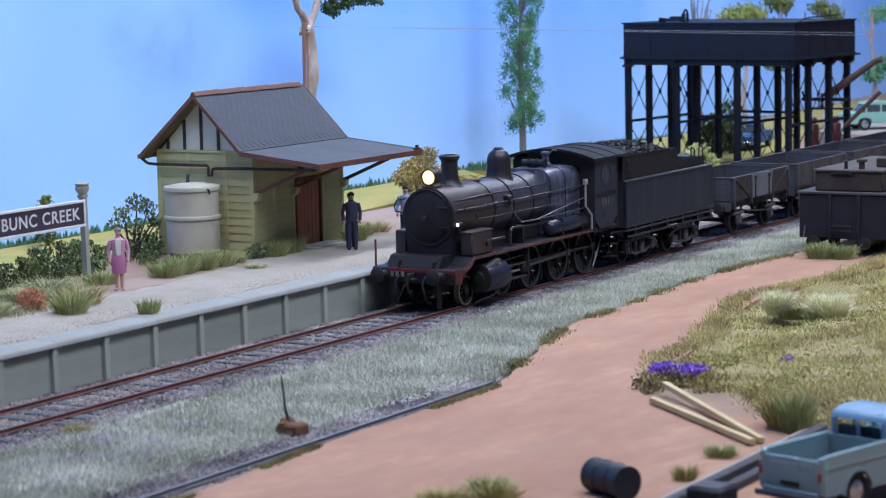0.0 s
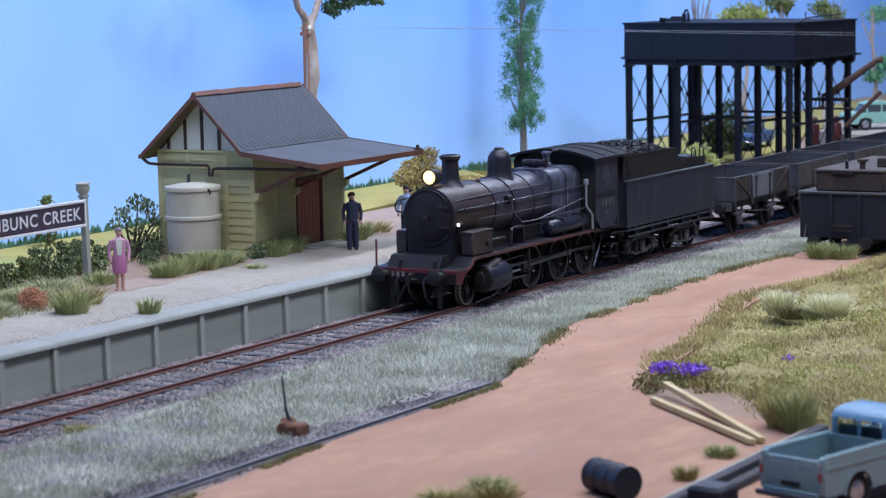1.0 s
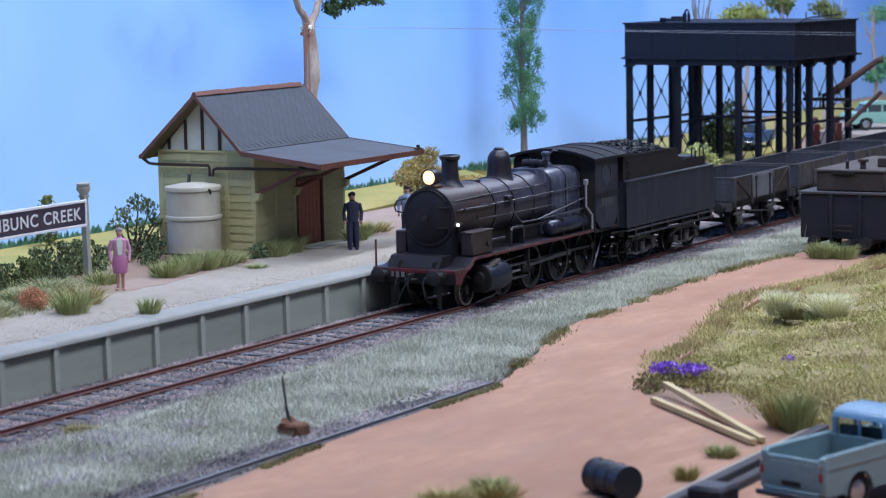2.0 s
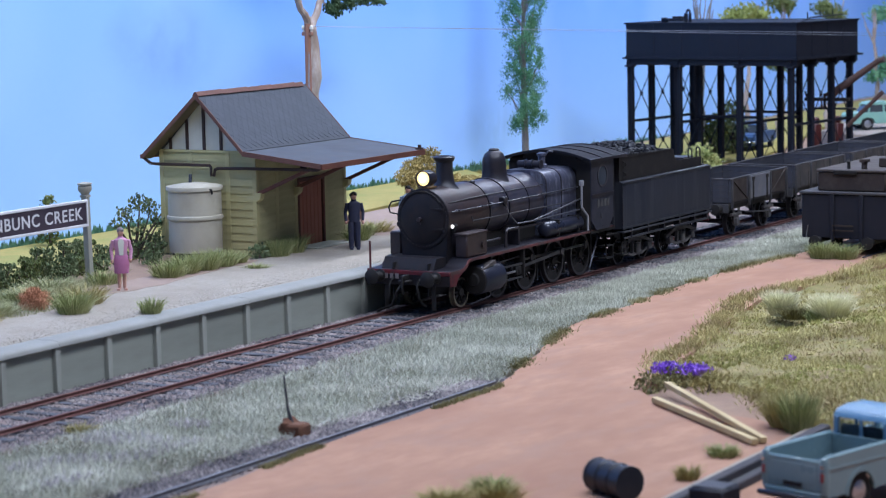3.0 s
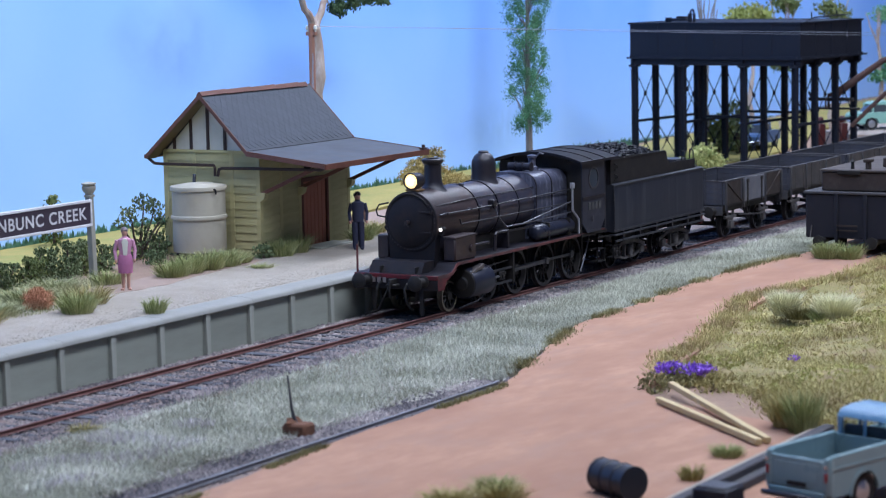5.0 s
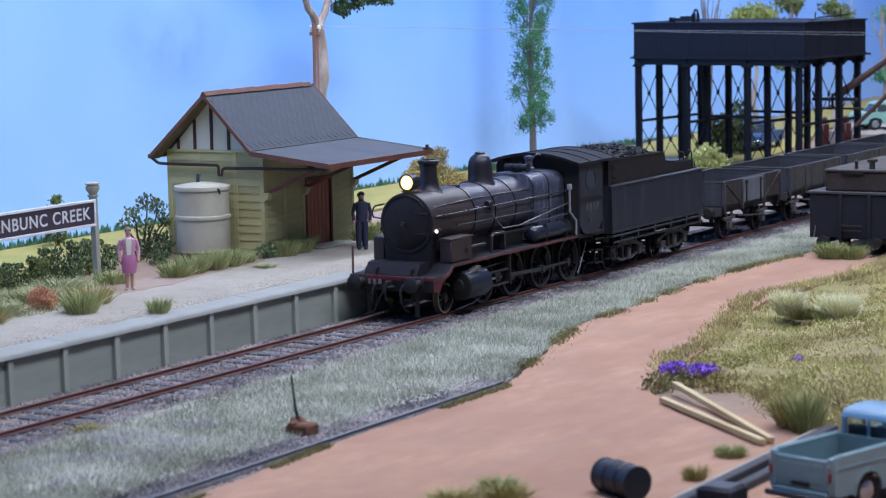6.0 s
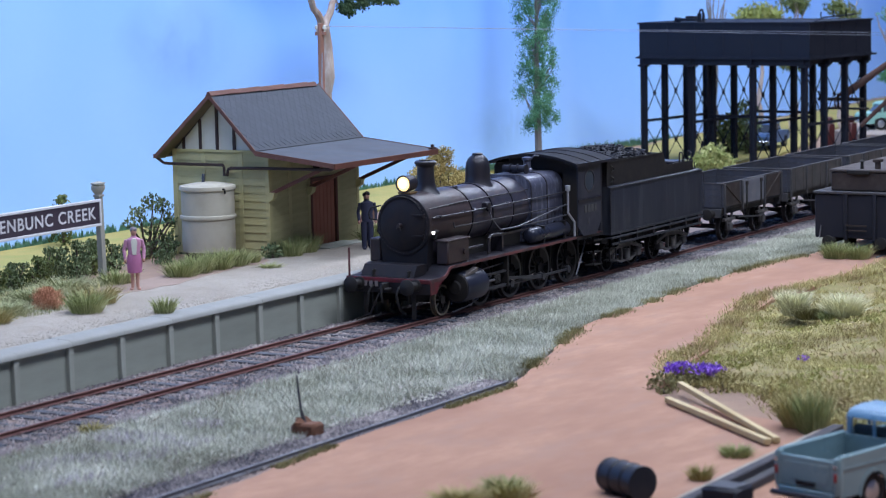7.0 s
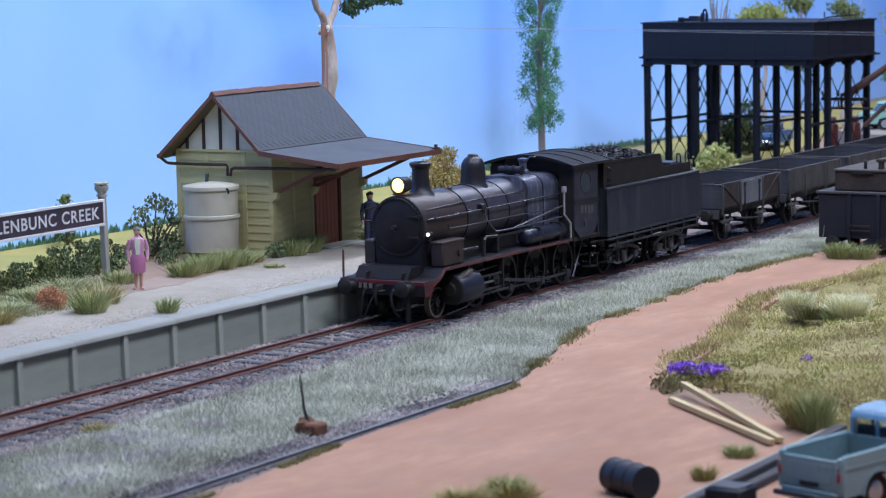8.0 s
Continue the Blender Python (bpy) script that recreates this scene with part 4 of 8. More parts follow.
    part("lubricator_pipe", Geo().path([(1.98, -0.90, 2.50), (2.0, -0.92, 2.36), (3.2, -0.94, 2.35), (6.3, -0.95, 2.34), (8.46, -0.97, 2.33)], 0.019), PIPE_DARK, th)
    part("ejector_pipe", Geo().path([(5.45, -1.0, 2.01), (7.1, -1.0, 2.20), (8.46, -1.0, 2.36)], 0.026), PIPE_STEEL, th)
    part("band_bracket", Geo().box(3.15, 3.30, -0.30, -0.18, 3.27, 3.36, 0.02).box(3.17, 3.28, -0.90, -0.80, 2.66, 2.76, 0.02), PIPE_DARK, th)
    part("reversing_rod", Geo().box(4.5, 8.46, -1.02, -0.99, 1.86, 1.92).path([(3.60, -1.08, 1.44), (3.62, -1.08, 1.86), (3.75, -1.06, 1.94), (4.5, -1.0, 1.90)], 0.045), BLACK_METAL, th)
    part("weighshaft_bracket", Geo().box(4.45, 4.55, -1.04, -0.6, 1.42, 1.95, 0.01).box(2.4, 3.3, -1.1, -1.0, 1.68, 1.76, 0.02), BLACK_METAL, th)
    part("sandbox", Geo().box(1.08, 2.25, -1.24, -0.86, 1.42, 2.08, 0.04).box(1.05, 2.28, -1.26, -0.84, 2.04, 2.10, 0.015).tube((1.95, -1.25, 1.72), (1.95, -1.30, 1.72), 0.09, n=12), BOILER_BLACK, th, "boxy sooty sandbox")
    part("sandbox", Geo().box(1.08, 2.25, 0.86, 1.24, 1.42, 2.08, 0.04), BOILER_BLACK, th)
    part("air_reservoir", Geo().lathe([(0.0, 5.95), (0.10, 5.96), (0.19, 6.0), (0.23, 6.06), (0.23, 8.2), (0.16, 8.3), (0.0, 8.32)], 24, Matrix.Translation((0, -1.04, 1.68)) @ m), GLOSSY_BLACK, th, "long black air reservoir")
    part("reservoir_strap", Geo().box(6.6, 6.66, -1.24, -0.8, 1.42, 1.93).box(7.9, 7.96, -1.24, -0.8, 1.42, 1.93), FRAME_BLACK, th)
    part("whistle_pipe", Geo().path([(8.40, -1.3, 1.43), (8.40, -1.3, 1.86), (8.12, -1.24, 2.14), (8.12, -1.24, 2.84)], 0.036).tube((8.12, -1.24, 2.80), (8.12, -1.24, 2.96), 0.075, n=8).tube((8.05, -1.28, 2.90), (8.24, -1.2, 2.93), 0.03, n=6), PALE_STEEL, th, "pale bent standpipe")
    # cab: side sheets with round window, spectacle plate, arched roof
    def side_sheet(y):
        x0, x1, z0, z1 = 8.46, 9.95, 1.40, 3.56
        cx, cz, r, n = 9.22, 3.02, 0.30, 24
        outer = []
        for i in range(n):
            w = 2 * math.pi * i / n
            dx, dz = math.cos(w), math.sin(w)
            k = min((x1 - cx if dx > 0 else cx - x0) / max(abs(dx), 1e-6), (z1 - cz if dz > 0 else cz - z0) / max(abs(dz), 1e-6))
            outer.append((cx + dx * k, cz + dz * k))
        inner = [(cx + r * math.cos(2 * math.pi * i / n), cz + r * math.sin(2 * math.pi * i / n)) for i in range(n)]
        g = Geo()
        for yy in (y, y + 0.04):
            g.v += [(a, yy, b) for a, b in outer] + [(a, yy, b) for a, b in inner]
        for i in range(n):
            j = (i + 1) % n
            g.f += [(i, j, n + j, n + i), (2 * n + i, 3 * n + i, 3 * n + j, 2 * n + j), (n + i, n + j, 3 * n + j, 3 * n + i), (i, 2 * n + i, 2 * n + j, j)]
        return g
    for y, o in ((-1.40, -1), (1.36, 1)):
        part("cab_side", side_sheet(y), CAB_BLACK, th, smooth=False)
        yy = y - 0.012 if o < 0 else y + 0.04
        ring = Geo().ring([(0.29, yy), (0.35, yy), (0.35, yy + 0.012), (0.29, yy + 0.012)], 24, Matrix.Translation((9.22, 0, 3.02)))
        rim = part("window_rim", ring, STEEL_DULL, th)
        part("window_pane", Geo().tube((9.22, y + 0.012, 3.02), (9.22, y + 0.024, 3.02), 0.298, n=24), GLASS, rim, "dark round cab pane")
        part("arm_rest", Geo().box(8.46, 9.95, y - 0.03 if o < 0 else y + 0.04, y if o < 0 else y + 0.07, 2.42, 2.50), BLACK_METAL, th)
    for k in range(4):
        part("number_bar", Geo().box(8.85 + k * 0.22, 9.0 + k * 0.22, -1.415, -1.402, 2.08, 2.30), NUMBER_DULL, th)
    g = Geo()
    for k in range(14):
        rivet(g, (8.54 + k * 0.104, -1.402, 2.36), (0, -1, 0), 0.014)
        rivet(g, (8.54 + k * 0.104, -1.402, 1.50), (0, -1, 0), 0.014)
    for k in range(18):
        rivet(g, (8.52, -1.402, 1.5 + k * 0.11), (0, -1, 0), 0.014)
        rivet(g, (9.90, -1.402, 1.5 + k * 0.11), (0, -1, 0), 0.014)
    tagged(part("cab_rivets", g, CAB_BLACK, th, smooth=False), kind="stuff")
    part("cab_latch", Geo().box(9.05, 9.15, -1.43, -1.40, 1.72, 1.90, 0.015), PIPE_DARK, th)
    part("cab_front", Geo().box(8.46, 8.5, -1.36, -0.9, 1.40, 3.55).box(8.46, 8.5, 0.9, 1.36, 1.40, 3.55).box(8.46, 8.5, -0.9, 0.9, 3.3, 3.75), FRAME_BLACK, th)
    part("cab_floor", Geo().box(8.5, 10.2, -1.34, 1.34, 1.30, 1.38), FRAME_BLACK, th)
    part("backhead", Geo().prism(rounded_body(0.8, 1.4, 3.1, 0.3), 8.52, 8.75, "x"), FRAME_BLACK, th)
    arc = [(-1.50 + 3.0 * i / 14, 3.84 - 0.27 * ((i - 7) / 7) ** 2) for i in range(15)]
    part("cab_roof", Geo().prism(arc + [(y, z - 0.06) for y, z in arc[::-1]], 8.15, 10.68, "x"), ROOF_BLACK, th)
    for x in (8.15, 9.0, 9.8, 10.62):
        part("roof_rib", Geo().prism([(y, z + 0.02) for y, z in arc] + [(y, z) for y, z in arc[::-1]], x, x + 0.05, "x"), ROOF_BLACK, th)
    part("roof_gutter", Geo().box(8.15, 10.68, -1.54, -1.49, 3.50, 3.58), BLACK_METAL, th)
    part("cab_handrail", Geo().path([(10.02, -1.38, 1.4), (10.02, -1.38, 3.45)], 0.02), STEEL_DULL, th)
    for z in (0.42, 0.80, 1.15):
        part("cab_step", Geo().box(9.55, 10.05, -1.36, -1.05, z, z + 0.03).box(9.55, 9.58, -1.34, -1.3, z, 1.4).box(10.02, 10.05, -1.34, -1.3, z, 1.4), FRAME_BLACK, th)
    # cylinders
    for s in (-1, 1):
        y = s * 1.08
        cm = Matrix.Translation((0, y, 0.74)) @ m
        cy = part("cylinder", Geo().lathe([(0.41, 1.74), (0.425, 1.76), (0.425, 2.86), (0.39, 2.9), (0.1, 2.92)], 30, cm), GLOSSY_BLACK, th)
        part("cylinder_cover", Geo().lathe([(0.0, 1.64), (0.16, 1.65), (0.20, 1.69), (0.38, 1.71), (0.40, 1.74)], 26, cm), FRAME_BLACK, cy)
        part("steam_chest", Geo().prism([(1.72, 1.02), (1.74, 1.06), (2.42, 1.235), (2.46, 1.20), (2.44, 1.12)], y - 0.30, y + 0.30, "y"), CHEST, cy, "flat steam chest lid")
        part("slide_bar", Geo().box(2.9, 4.35, y - 0.16, y - 0.08, 0.88, 0.93).box(2.9, 4.35, y - 0.16, y - 0.08, 0.50, 0.55), STEEL_DULL, th)
        part("motion_bracket", Geo().box(4.3, 4.38, y - 0.2, y + 0.3, 0.48, 1.38), FRAME_BLACK, th)
        part("piston_rod", Geo().tube((2.9, y - 0.12 * 1, 0.72), (3.9, y - 0.12, 0.72), 0.035, n=8), STEEL, th)
        part("valve_spindle", Geo().tube((2.8, y - 0.05, 1.06), (4.5, y - 0.05, 1.12), 0.025, n=6), STEEL_DULL, th)
    part("drain_pipe", Geo().path([(2.7, -1.25, 0.36), (2.2, -1.28, 0.22), (1.3, -1.2, 0.12)], 0.02), STEEL_DULL, th)
    # wheels and rods
    add_wheels(th, [1.45], 0.42, 9, "leading_wheel", FRAME_BLACK, TYRE)
    add_wheels(th, DRIVERS, DRIVER_R, 13, "driving_wheel", FRAME_BLACK, TYRE_DARK, True)
    for s in (-1, 1):
        y = s * 0.95
        g = Geo().box(DRIVERS[0] - 0.1, DRIVERS[-1] + 0.1, y - 0.025, y + 0.025, -0.036, 0.036, 0.01)
        for x in DRIVERS:
            g.tube((x, y - 0.045, 0), (x, y + 0.045, 0), 0.11, n=12)
        RODS.append((part("coupling_rod", g, STEEL_DULL, th), "side", y))
        ln = MAIN - 4.0
        g = Geo().prism([(-ln, -0.035), (-ln, 0.035), (0.0, 0.055), (0.0, -0.055)], y + s * 0.06, y + s * 0.10, "y").tube((0, y + s * 0.05, 0), (0, y + s * 0.14, 0), 0.10, n=12).tube((-ln, y + s * 0.05, 0), (-ln, y + s * 0.12, 0), 0.09, n=10)
        RODS.append((part("connecting_rod", g, STEEL_DULL, th), "main", y))
        g = Geo().box(-0.16, 0.16, s * 1.08 - 0.17, s * 1.08 - 0.04, -0.12, 0.14, 0.03).tube((0, s * 1.08 - 0.2, 0), (0, s * 1.08, 0), 0.06, n=10)
        RODS.append((part("crosshead", g, FRAME_BLACK, th), "cross", y))
    for x in DRIVERS:
        part("spring", Geo().box(x - 0.45, x + 0.45, -0.66, -0.58, 1.18, 1.3, 0.02), FRAME_BLACK, th)
        part("brake_hanger", Geo().box(x + 0.68, x + 0.74, -0.82, -0.70, 0.2, 1.2), FRAME_BLACK, th)
    part("brake_rod", Geo().path([(9.75, -1.0, 1.3), (9.35, -0.98, 0.55), (9.15, -0.95, 0.18)], 0.025), PIPE_STEEL, th)
    # black block added to darken the gap between boiler and running board
    part("inner_frame", Geo().box(3.0, 8.5, -0.5, 0.5, 1.3, 2.05), FRAME_BLACK, th)
    part("ash_pan", Geo().box(6.6, 8.6, -0.5, 0.5, 0.5, 1.4), FRAME_BLACK, th)
    part("flag_iron", Geo().tube((0.05, 1.25, 1.15), (0.05, 1.25, 1.92), 0.03, n=8), RED_BROWN, th, "upright marker staff")
    return th


def bogie(th, xc, name="bogie", wb=1.75, r=0.43, material=None):
    bo = part(name, Geo().box(xc - 0.12, xc + 0.12, -0.95, 0.95, 0.45, 0.68, 0.02), FRAME_BLACK, th)
    for y in (-1.0, 1.0):
        o = 0.05
        g = Geo().prism([(xc - wb / 2 - 0.3, 0.50), (xc - wb / 2 - 0.3, 0.62), (xc - 0.45, 0.80), (xc + 0.45, 0.80), (xc + wb / 2 + 0.3, 0.62), (xc + wb / 2 + 0.3, 0.50), (xc + 0.5, 0.68), (xc - 0.5, 0.68)], y - o, y + o, "y")
        g.prism([(xc - wb / 2 - 0.1, 0.42), (xc - wb / 2 - 0.1, 0.50), (xc - 0.4, 0.30), (xc + 0.4, 0.30), (xc + wb / 2 + 0.1, 0.50), (xc + wb / 2 + 0.1, 0.42), (xc + 0.4, 0.23), (xc - 0.4, 0.23)], y - o, y + o, "y")
        for x in (xc - 0.28, xc + 0.28):
            g.box(x - 0.04, x + 0.04, y - 0.05, y + 0.05, 0.28, 0.72)
        g.tube((xc, y - 0.06, 0.33), (xc, y - 0.06, 0.62), 0.10, n=10)
        part("side_frame", g, BOGIE_GREY, bo)
        for x in (xc - wb / 2, xc + wb / 2):
            part("axle_box", Geo().box(x - 0.13, x + 0.13, y - 0.1, y + 0.08, r - 0.12, r + 0.13, 0.03), BOGIE_GREY, bo)
    add_wheels(th, (xc - wb / 2, xc + wb / 2), r, 10, "wheel", FRAME_BLACK, TYRE_DARK)


def build_tender():
    th = thing("tender", "weathered black bogie tender heaped with coal", "tender")
    part("frame", Geo().box(10.6, 17.3, -1.25, 1.25, 0.95, 1.12, 0.02), FRAME_BLACK, th)
    prof = rounded_body(1.38, 1.22, 2.70, 0.10, 4)
    part("tank", Geo().prism([(y, z) for y, z in prof], 10.62, 17.35, "x"), TENDER_BLACK, th, "streaked black water tank")
    part("tank_beading", Geo().box(10.6, 17.37, -1.41, -1.375, 2.62, 2.67).box(10.6, 17.37, -1.41, -1.375, 1.22, 1.28), EDGE_GREY, th)
    for y, e in ((-1.28, -1), (1.24, 1)):
        side = [(10.62, 2.68), (10.62, 3.50), (14.55, 3.44), (14.68, 3.40), (14.72, 3.25), (14.80, 3.10), (14.95, 3.02), (16.9, 3.0), (16.9, 2.68)]
        part("coal_plate", Geo().prism(side, y, y + 0.04, "y"), RAVE, th, "brown-black coal plate")
    part("bulkhead", Geo().box(14.6, 14.66, -1.24, 1.24, 2.68, 3.42), BLACK_METAL, th)
    part("front_bulkhead", Geo().box(10.62, 10.68, -1.24, 1.24, 2.68, 3.45), BLACK_METAL, th)
    part("top_plate", Geo().box(14.6, 17.2, -1.24, 1.24, 2.69, 2.74), BLACK_METAL, th)
    part("filler_lid", Geo().lathe([(0.4, 0), (0.4, 0.22), (0.3, 0.27), (0.0, 0.28)], 18, Matrix.Translation((15.9, 0, 2.74))), BLACK_METAL, th)
    for x in (16.3, 16.95):
        part("grab_iron", Geo().path([(x, -1.2, 2.98), (x, -1.2, 3.22), (x + 0.06, -1.14, 3.28), (x + 0.2, -1.0, 3.28), (x + 0.24, -0.96, 3.2), (x + 0.24, -0.96, 2.75)], 0.022), FRAME_BLACK, th)
    part("tool_box", Geo().box(16.3, 17.1, -0.9, 0.9, 2.74, 3.0, 0.02), BLACK_METAL, th)
    part("footboard", Geo().box(10.62, 17.35, -1.44, -1.2, 1.10, 1.16, 0.01).box(10.62, 17.35, 1.2, 1.44, 1.10, 1.16, 0.01), EDGE_GREY, th)
    part("lower_board", Geo().box(10.7, 17.3, -1.42, -1.36, 0.90, 0.97, 0.01), EDGE_GREY, th)
    for x in (11.2, 12.4, 13.6, 14.8, 16.0, 17.0):
        part("board_bracket", Geo().box(x - 0.04, x + 0.04, -1.43, -1.25, 0.92, 1.22), BLACK_METAL, th)
    part("rear_beam", Geo().box(17.35, 17.45, -1.3, 1.3, 0.80, 1.22, 0.015), BUFFER_RED, th, "dull red rear beam")
    for y in (-0.88, 0.88):
        part("buffer", Geo().lathe([(0.12, 0.0), (0.10, 0.3), (0.07, 0.32), (0.07, 0.42), (0.21, 0.44), (0.21, 0.49), (0.1, 0.52)], 14, Matrix.Translation((17.45, y, 1.02)) @ pose(0, 0, 0, 0, 90, 0)), FRAME_BLACK, th)
    for z in (0.42, 0.8):
        part("tender_step", Geo().box(10.65, 11.1, -1.36, -1.08, z, z + 0.03).box(10.65, 10.69, -1.34, -1.3, z, 1.1).box(11.06, 11.1, -1.34, -1.3, z, 1.1), FRAME_BLACK, th)
    g = Geo()
    for k in range(54):
        for z in (1.36, 2.56):
            rivet(g, (10.75 + k * 0.122, -1.38, z), (0, -1, 0), 0.014)
    for x in (10.75, 12.95, 15.15, 17.22):
        for k in range(11):
            rivet(g, (x, -1.38, 1.44 + k * 0.105), (0, -1, 0), 0.014)
    tagged(part("tank_rivets", g, TENDER_BLACK, th, smooth=False), kind="stuff")
    for x in (10.58, 17.42):
        part("handrail", Geo().path([(x, -1.42, 1.3), (x, -1.42, 2.55)], 0.022), PIPE_DARK, th)
    part("plate_hook", Geo().path([(10.85, -1.30, 3.30), (10.98, -1.34, 3.24), (10.98, -1.34, 3.16), (10.85, -1.30, 3.12)], 0.02).path([(10.85, -1.30, 2.98), (10.98, -1.34, 2.92), (10.98, -1.34, 2.84), (10.85, -1.30, 2.80)], 0.02), FRAME_BLACK, th)
    part("plate_edge", Geo().box(10.62, 14.5, -1.30, -1.275, 3.40, 3.44), RAVE, th)
    bogie(th, 12.35)
    bogie(th, 15.75)
    part("tank_ladder", Geo().path([(17.4, -1.1, 1.2), (17.4, -1.1, 2.9)], 0.02).path([(17.4, -0.75, 1.2), (17.4, -0.75, 2.9)], 0.02), FRAME_BLACK, th)
    return th


def build_coal(th, x0, x1, y0, y1, zf, count, seed, name="coal_heap"):
    r = random.Random(seed)
    g = Geo()
    xm, ym = (x0 + x1) / 2, (y0 + y1) / 2
    nx, ny = 14, 8
    def top(x, y):
        u, v = (x - xm) / (x1 - x0) * 2, (y - ym) / (y1 - y0) * 2
        return zf + 0.42 * (1 - u * u) ** 0.5 * max(0.0, 1 - v * v * 0.8) if abs(u) < 1 else zf
    g.v = [(x0 + (x1 - x0) * i / nx, y0 + (y1 - y0) * j / ny, top(x0 + (x1 - x0) * i / nx, y0 + (y1 - y0) * j / ny) - 0.05) for j in range(ny + 1) for i in range(nx + 1)]
    g.f = [(j * (nx + 1) + i, j * (nx + 1) + i + 1, (j + 1) * (nx + 1) + i + 1, (j + 1) * (nx + 1) + i) for j in range(ny) for i in range(nx)]
    for k in range(count):
        x, y = r.uniform(x0, x1), r.uniform(y0, y1)
        q = r.uniform(0.05, 0.11)
        g.blob(x, y, top(x, y) + r.uniform(-0.03, 0.04), q * r.uniform(0.8, 1.5), q, q * 0.8, 0.4, k, 5, 4)
    return part(name, g, COAL, th, "heaped black coal", smooth=False)


def build_wagon(ribbed=False):
    th = thing("open_wagon", "plain brown-grey ribbed open goods wagon, empty" if ribbed else "weathered grey four-wheel open goods wagon with a drop door, empty", "wagon", group="wagons of the train")
    L = 5.05
    part("floor", Geo().box(0, L, -1.2, 1.2, 1.12, 1.2), WAGON_GREY, th)
    part("solebar", Geo().box(0.0, L, -1.02, -0.90, 0.92, 1.12, 0.01), FRAME_BLACK, th)
    part("solebar", Geo().box(0.0, L, 0.90, 1.02, 0.92, 1.12, 0.01), FRAME_BLACK, th)
    part("headstock", Geo().box(-0.08, 0.0, -1.2, 1.2, 0.86, 1.16, 0.01), WAGON_GREY, th)
    part("headstock", Geo().box(L, L + 0.08, -1.2, 1.2, 0.86, 1.16, 0.01), WAGON_GREY, th)
    me_s = Geo().box(0, L, -0.035, 0.035, 0.0, 0.198, 0.008).mesh("side_plank", WAGON_PLANK)
    me_e = Geo().box(-0.035, 0.035, -1.19, 1.19, 0.0, 0.198, 0.008).mesh("end_plank", WAGON_PLANK)
    for k in range(4):
        for y in (-1.23, 1.23):
            piece("side_plank", me_s, th, 0, y, 1.2 + 0.2 * k)
        for x in (0.0, L):
            piece("end_plank", me_e, th, x, 0, 1.2 + 0.2 * k)
    part("capping", Geo().box(-0.05, L + 0.05, -1.28, -1.18, 2.0, 2.03).box(-0.05, L + 0.05, 1.18, 1.28, 2.0, 2.03).box(-0.05, 0.05, -1.18, 1.18, 2.0, 2.03).box(L - 0.05, L + 0.05, -1.18, 1.18, 2.0, 2.03), WAGON_GREY, th)
    for x in (0.06, 1.55, 3.5, L - 0.06):
        part("stanchion", Geo().box(x - 0.05, x + 0.05, -1.33, -1.265, 1.0, 2.0, 0.01), WAGON_GREY, th)
        part("stanchion", Geo().box(x - 0.05, x + 0.05, 1.265, 1.33, 1.0, 2.0, 0.01), WAGON_GREY, th)
    if ribbed:
        for k in range(6):
            part("side_rib", Geo().box(0.5 + k * 0.81 - 0.03, 0.5 + k * 0.81 + 0.03, -1.30, -1.264, 1.14, 2.0, 0.008), WAGON_BROWN, th)
        for k in range(3):
            part("side_sheet", Geo().box(0.10 + k * 1.62, 0.10 + k * 1.62 + 1.60, -1.278, -1.264, 1.20, 1.99), WAGON_BROWN, th)
    else:
        for a, b in (((0.15, 1.98), (1.45, 1.24)), ((L - 0.15, 1.98), (3.6, 1.24))):
            part("diagonal_brace", Geo().tube((a[0], -1.285, a[1]), (b[0], -1.285, b[1]), 0.045, n=4), WAGON_RUST, th)
        door = part("side_door", Geo().box(1.62, 3.43, -1.30, -1.265, 1.2, 2.0, 0.01), WAGON_PANEL, th, "paler grey drop door")
        for x in (1.9, 3.15):
            part("door_strap", Geo().box(x - 0.05, x + 0.05, -1.325, -1.30, 1.08, 1.92, 0.008), FRAME_BLACK, door)
            part("door_pin", Geo().box(x - 0.09, x + 0.09, -1.34, -1.30, 1.82, 1.95, 0.01), FRAME_BLACK, door)
        for x in (0.75, 4.3):
            part("side_panel", Geo().box(x - 0.6, x + 0.6, -1.28, -1.264, 1.22, 1.98), WAGON_RUST, th, "rusty brown side panel")
    for x in (1.1, L - 1.1):
        for y in (-0.98, 0.98):
            part("axle_guard", Geo().prism([(x - 0.34, 0.92), (x - 0.22, 0.92), (x - 0.05, 0.66), (x + 0.05, 0.66), (x + 0.22, 0.92), (x + 0.34, 0.92), (x + 0.12, 0.30), (x - 0.12, 0.30)], y - 0.02, y + 0.02, "y").box(x - 0.12, x + 0.12, y - 0.1, y + 0.1, 0.33, 0.58, 0.02).box(x - 0.45, x + 0.45, y - 0.06, y + 0.06, 0.66, 0.76, 0.02), BOGIE_GREY, th)
    part("brake_lever", Geo().path([(1.6, -1.1, 0.75), (3.2, -1.12, 0.62), (3.9, -1.12, 0.6)], 0.03), STEEL_DULL, th)
    part("v_hanger", Geo().path([(2.2, -1.0, 0.95), (2.5, -1.02, 0.5), (2.8, -1.0, 0.95)], 0.03), FRAME_BLACK, th)
    for x, a in ((-0.08, -90), (L + 0.08, 90)):
        for y in (-0.88, 0.88):
            part("buffer", Geo().lathe([(0.13, 0.0), (0.10, 0.25), (0.06, 0.27), (0.06, 0.36), (0.19, 0.38), (0.19, 0.42), (0.08, 0.44)], 12, Matrix.Translation((x, y, 1.0)) @ pose(0, 0, 0, 0, a, 0)), FRAME_BLACK, th)
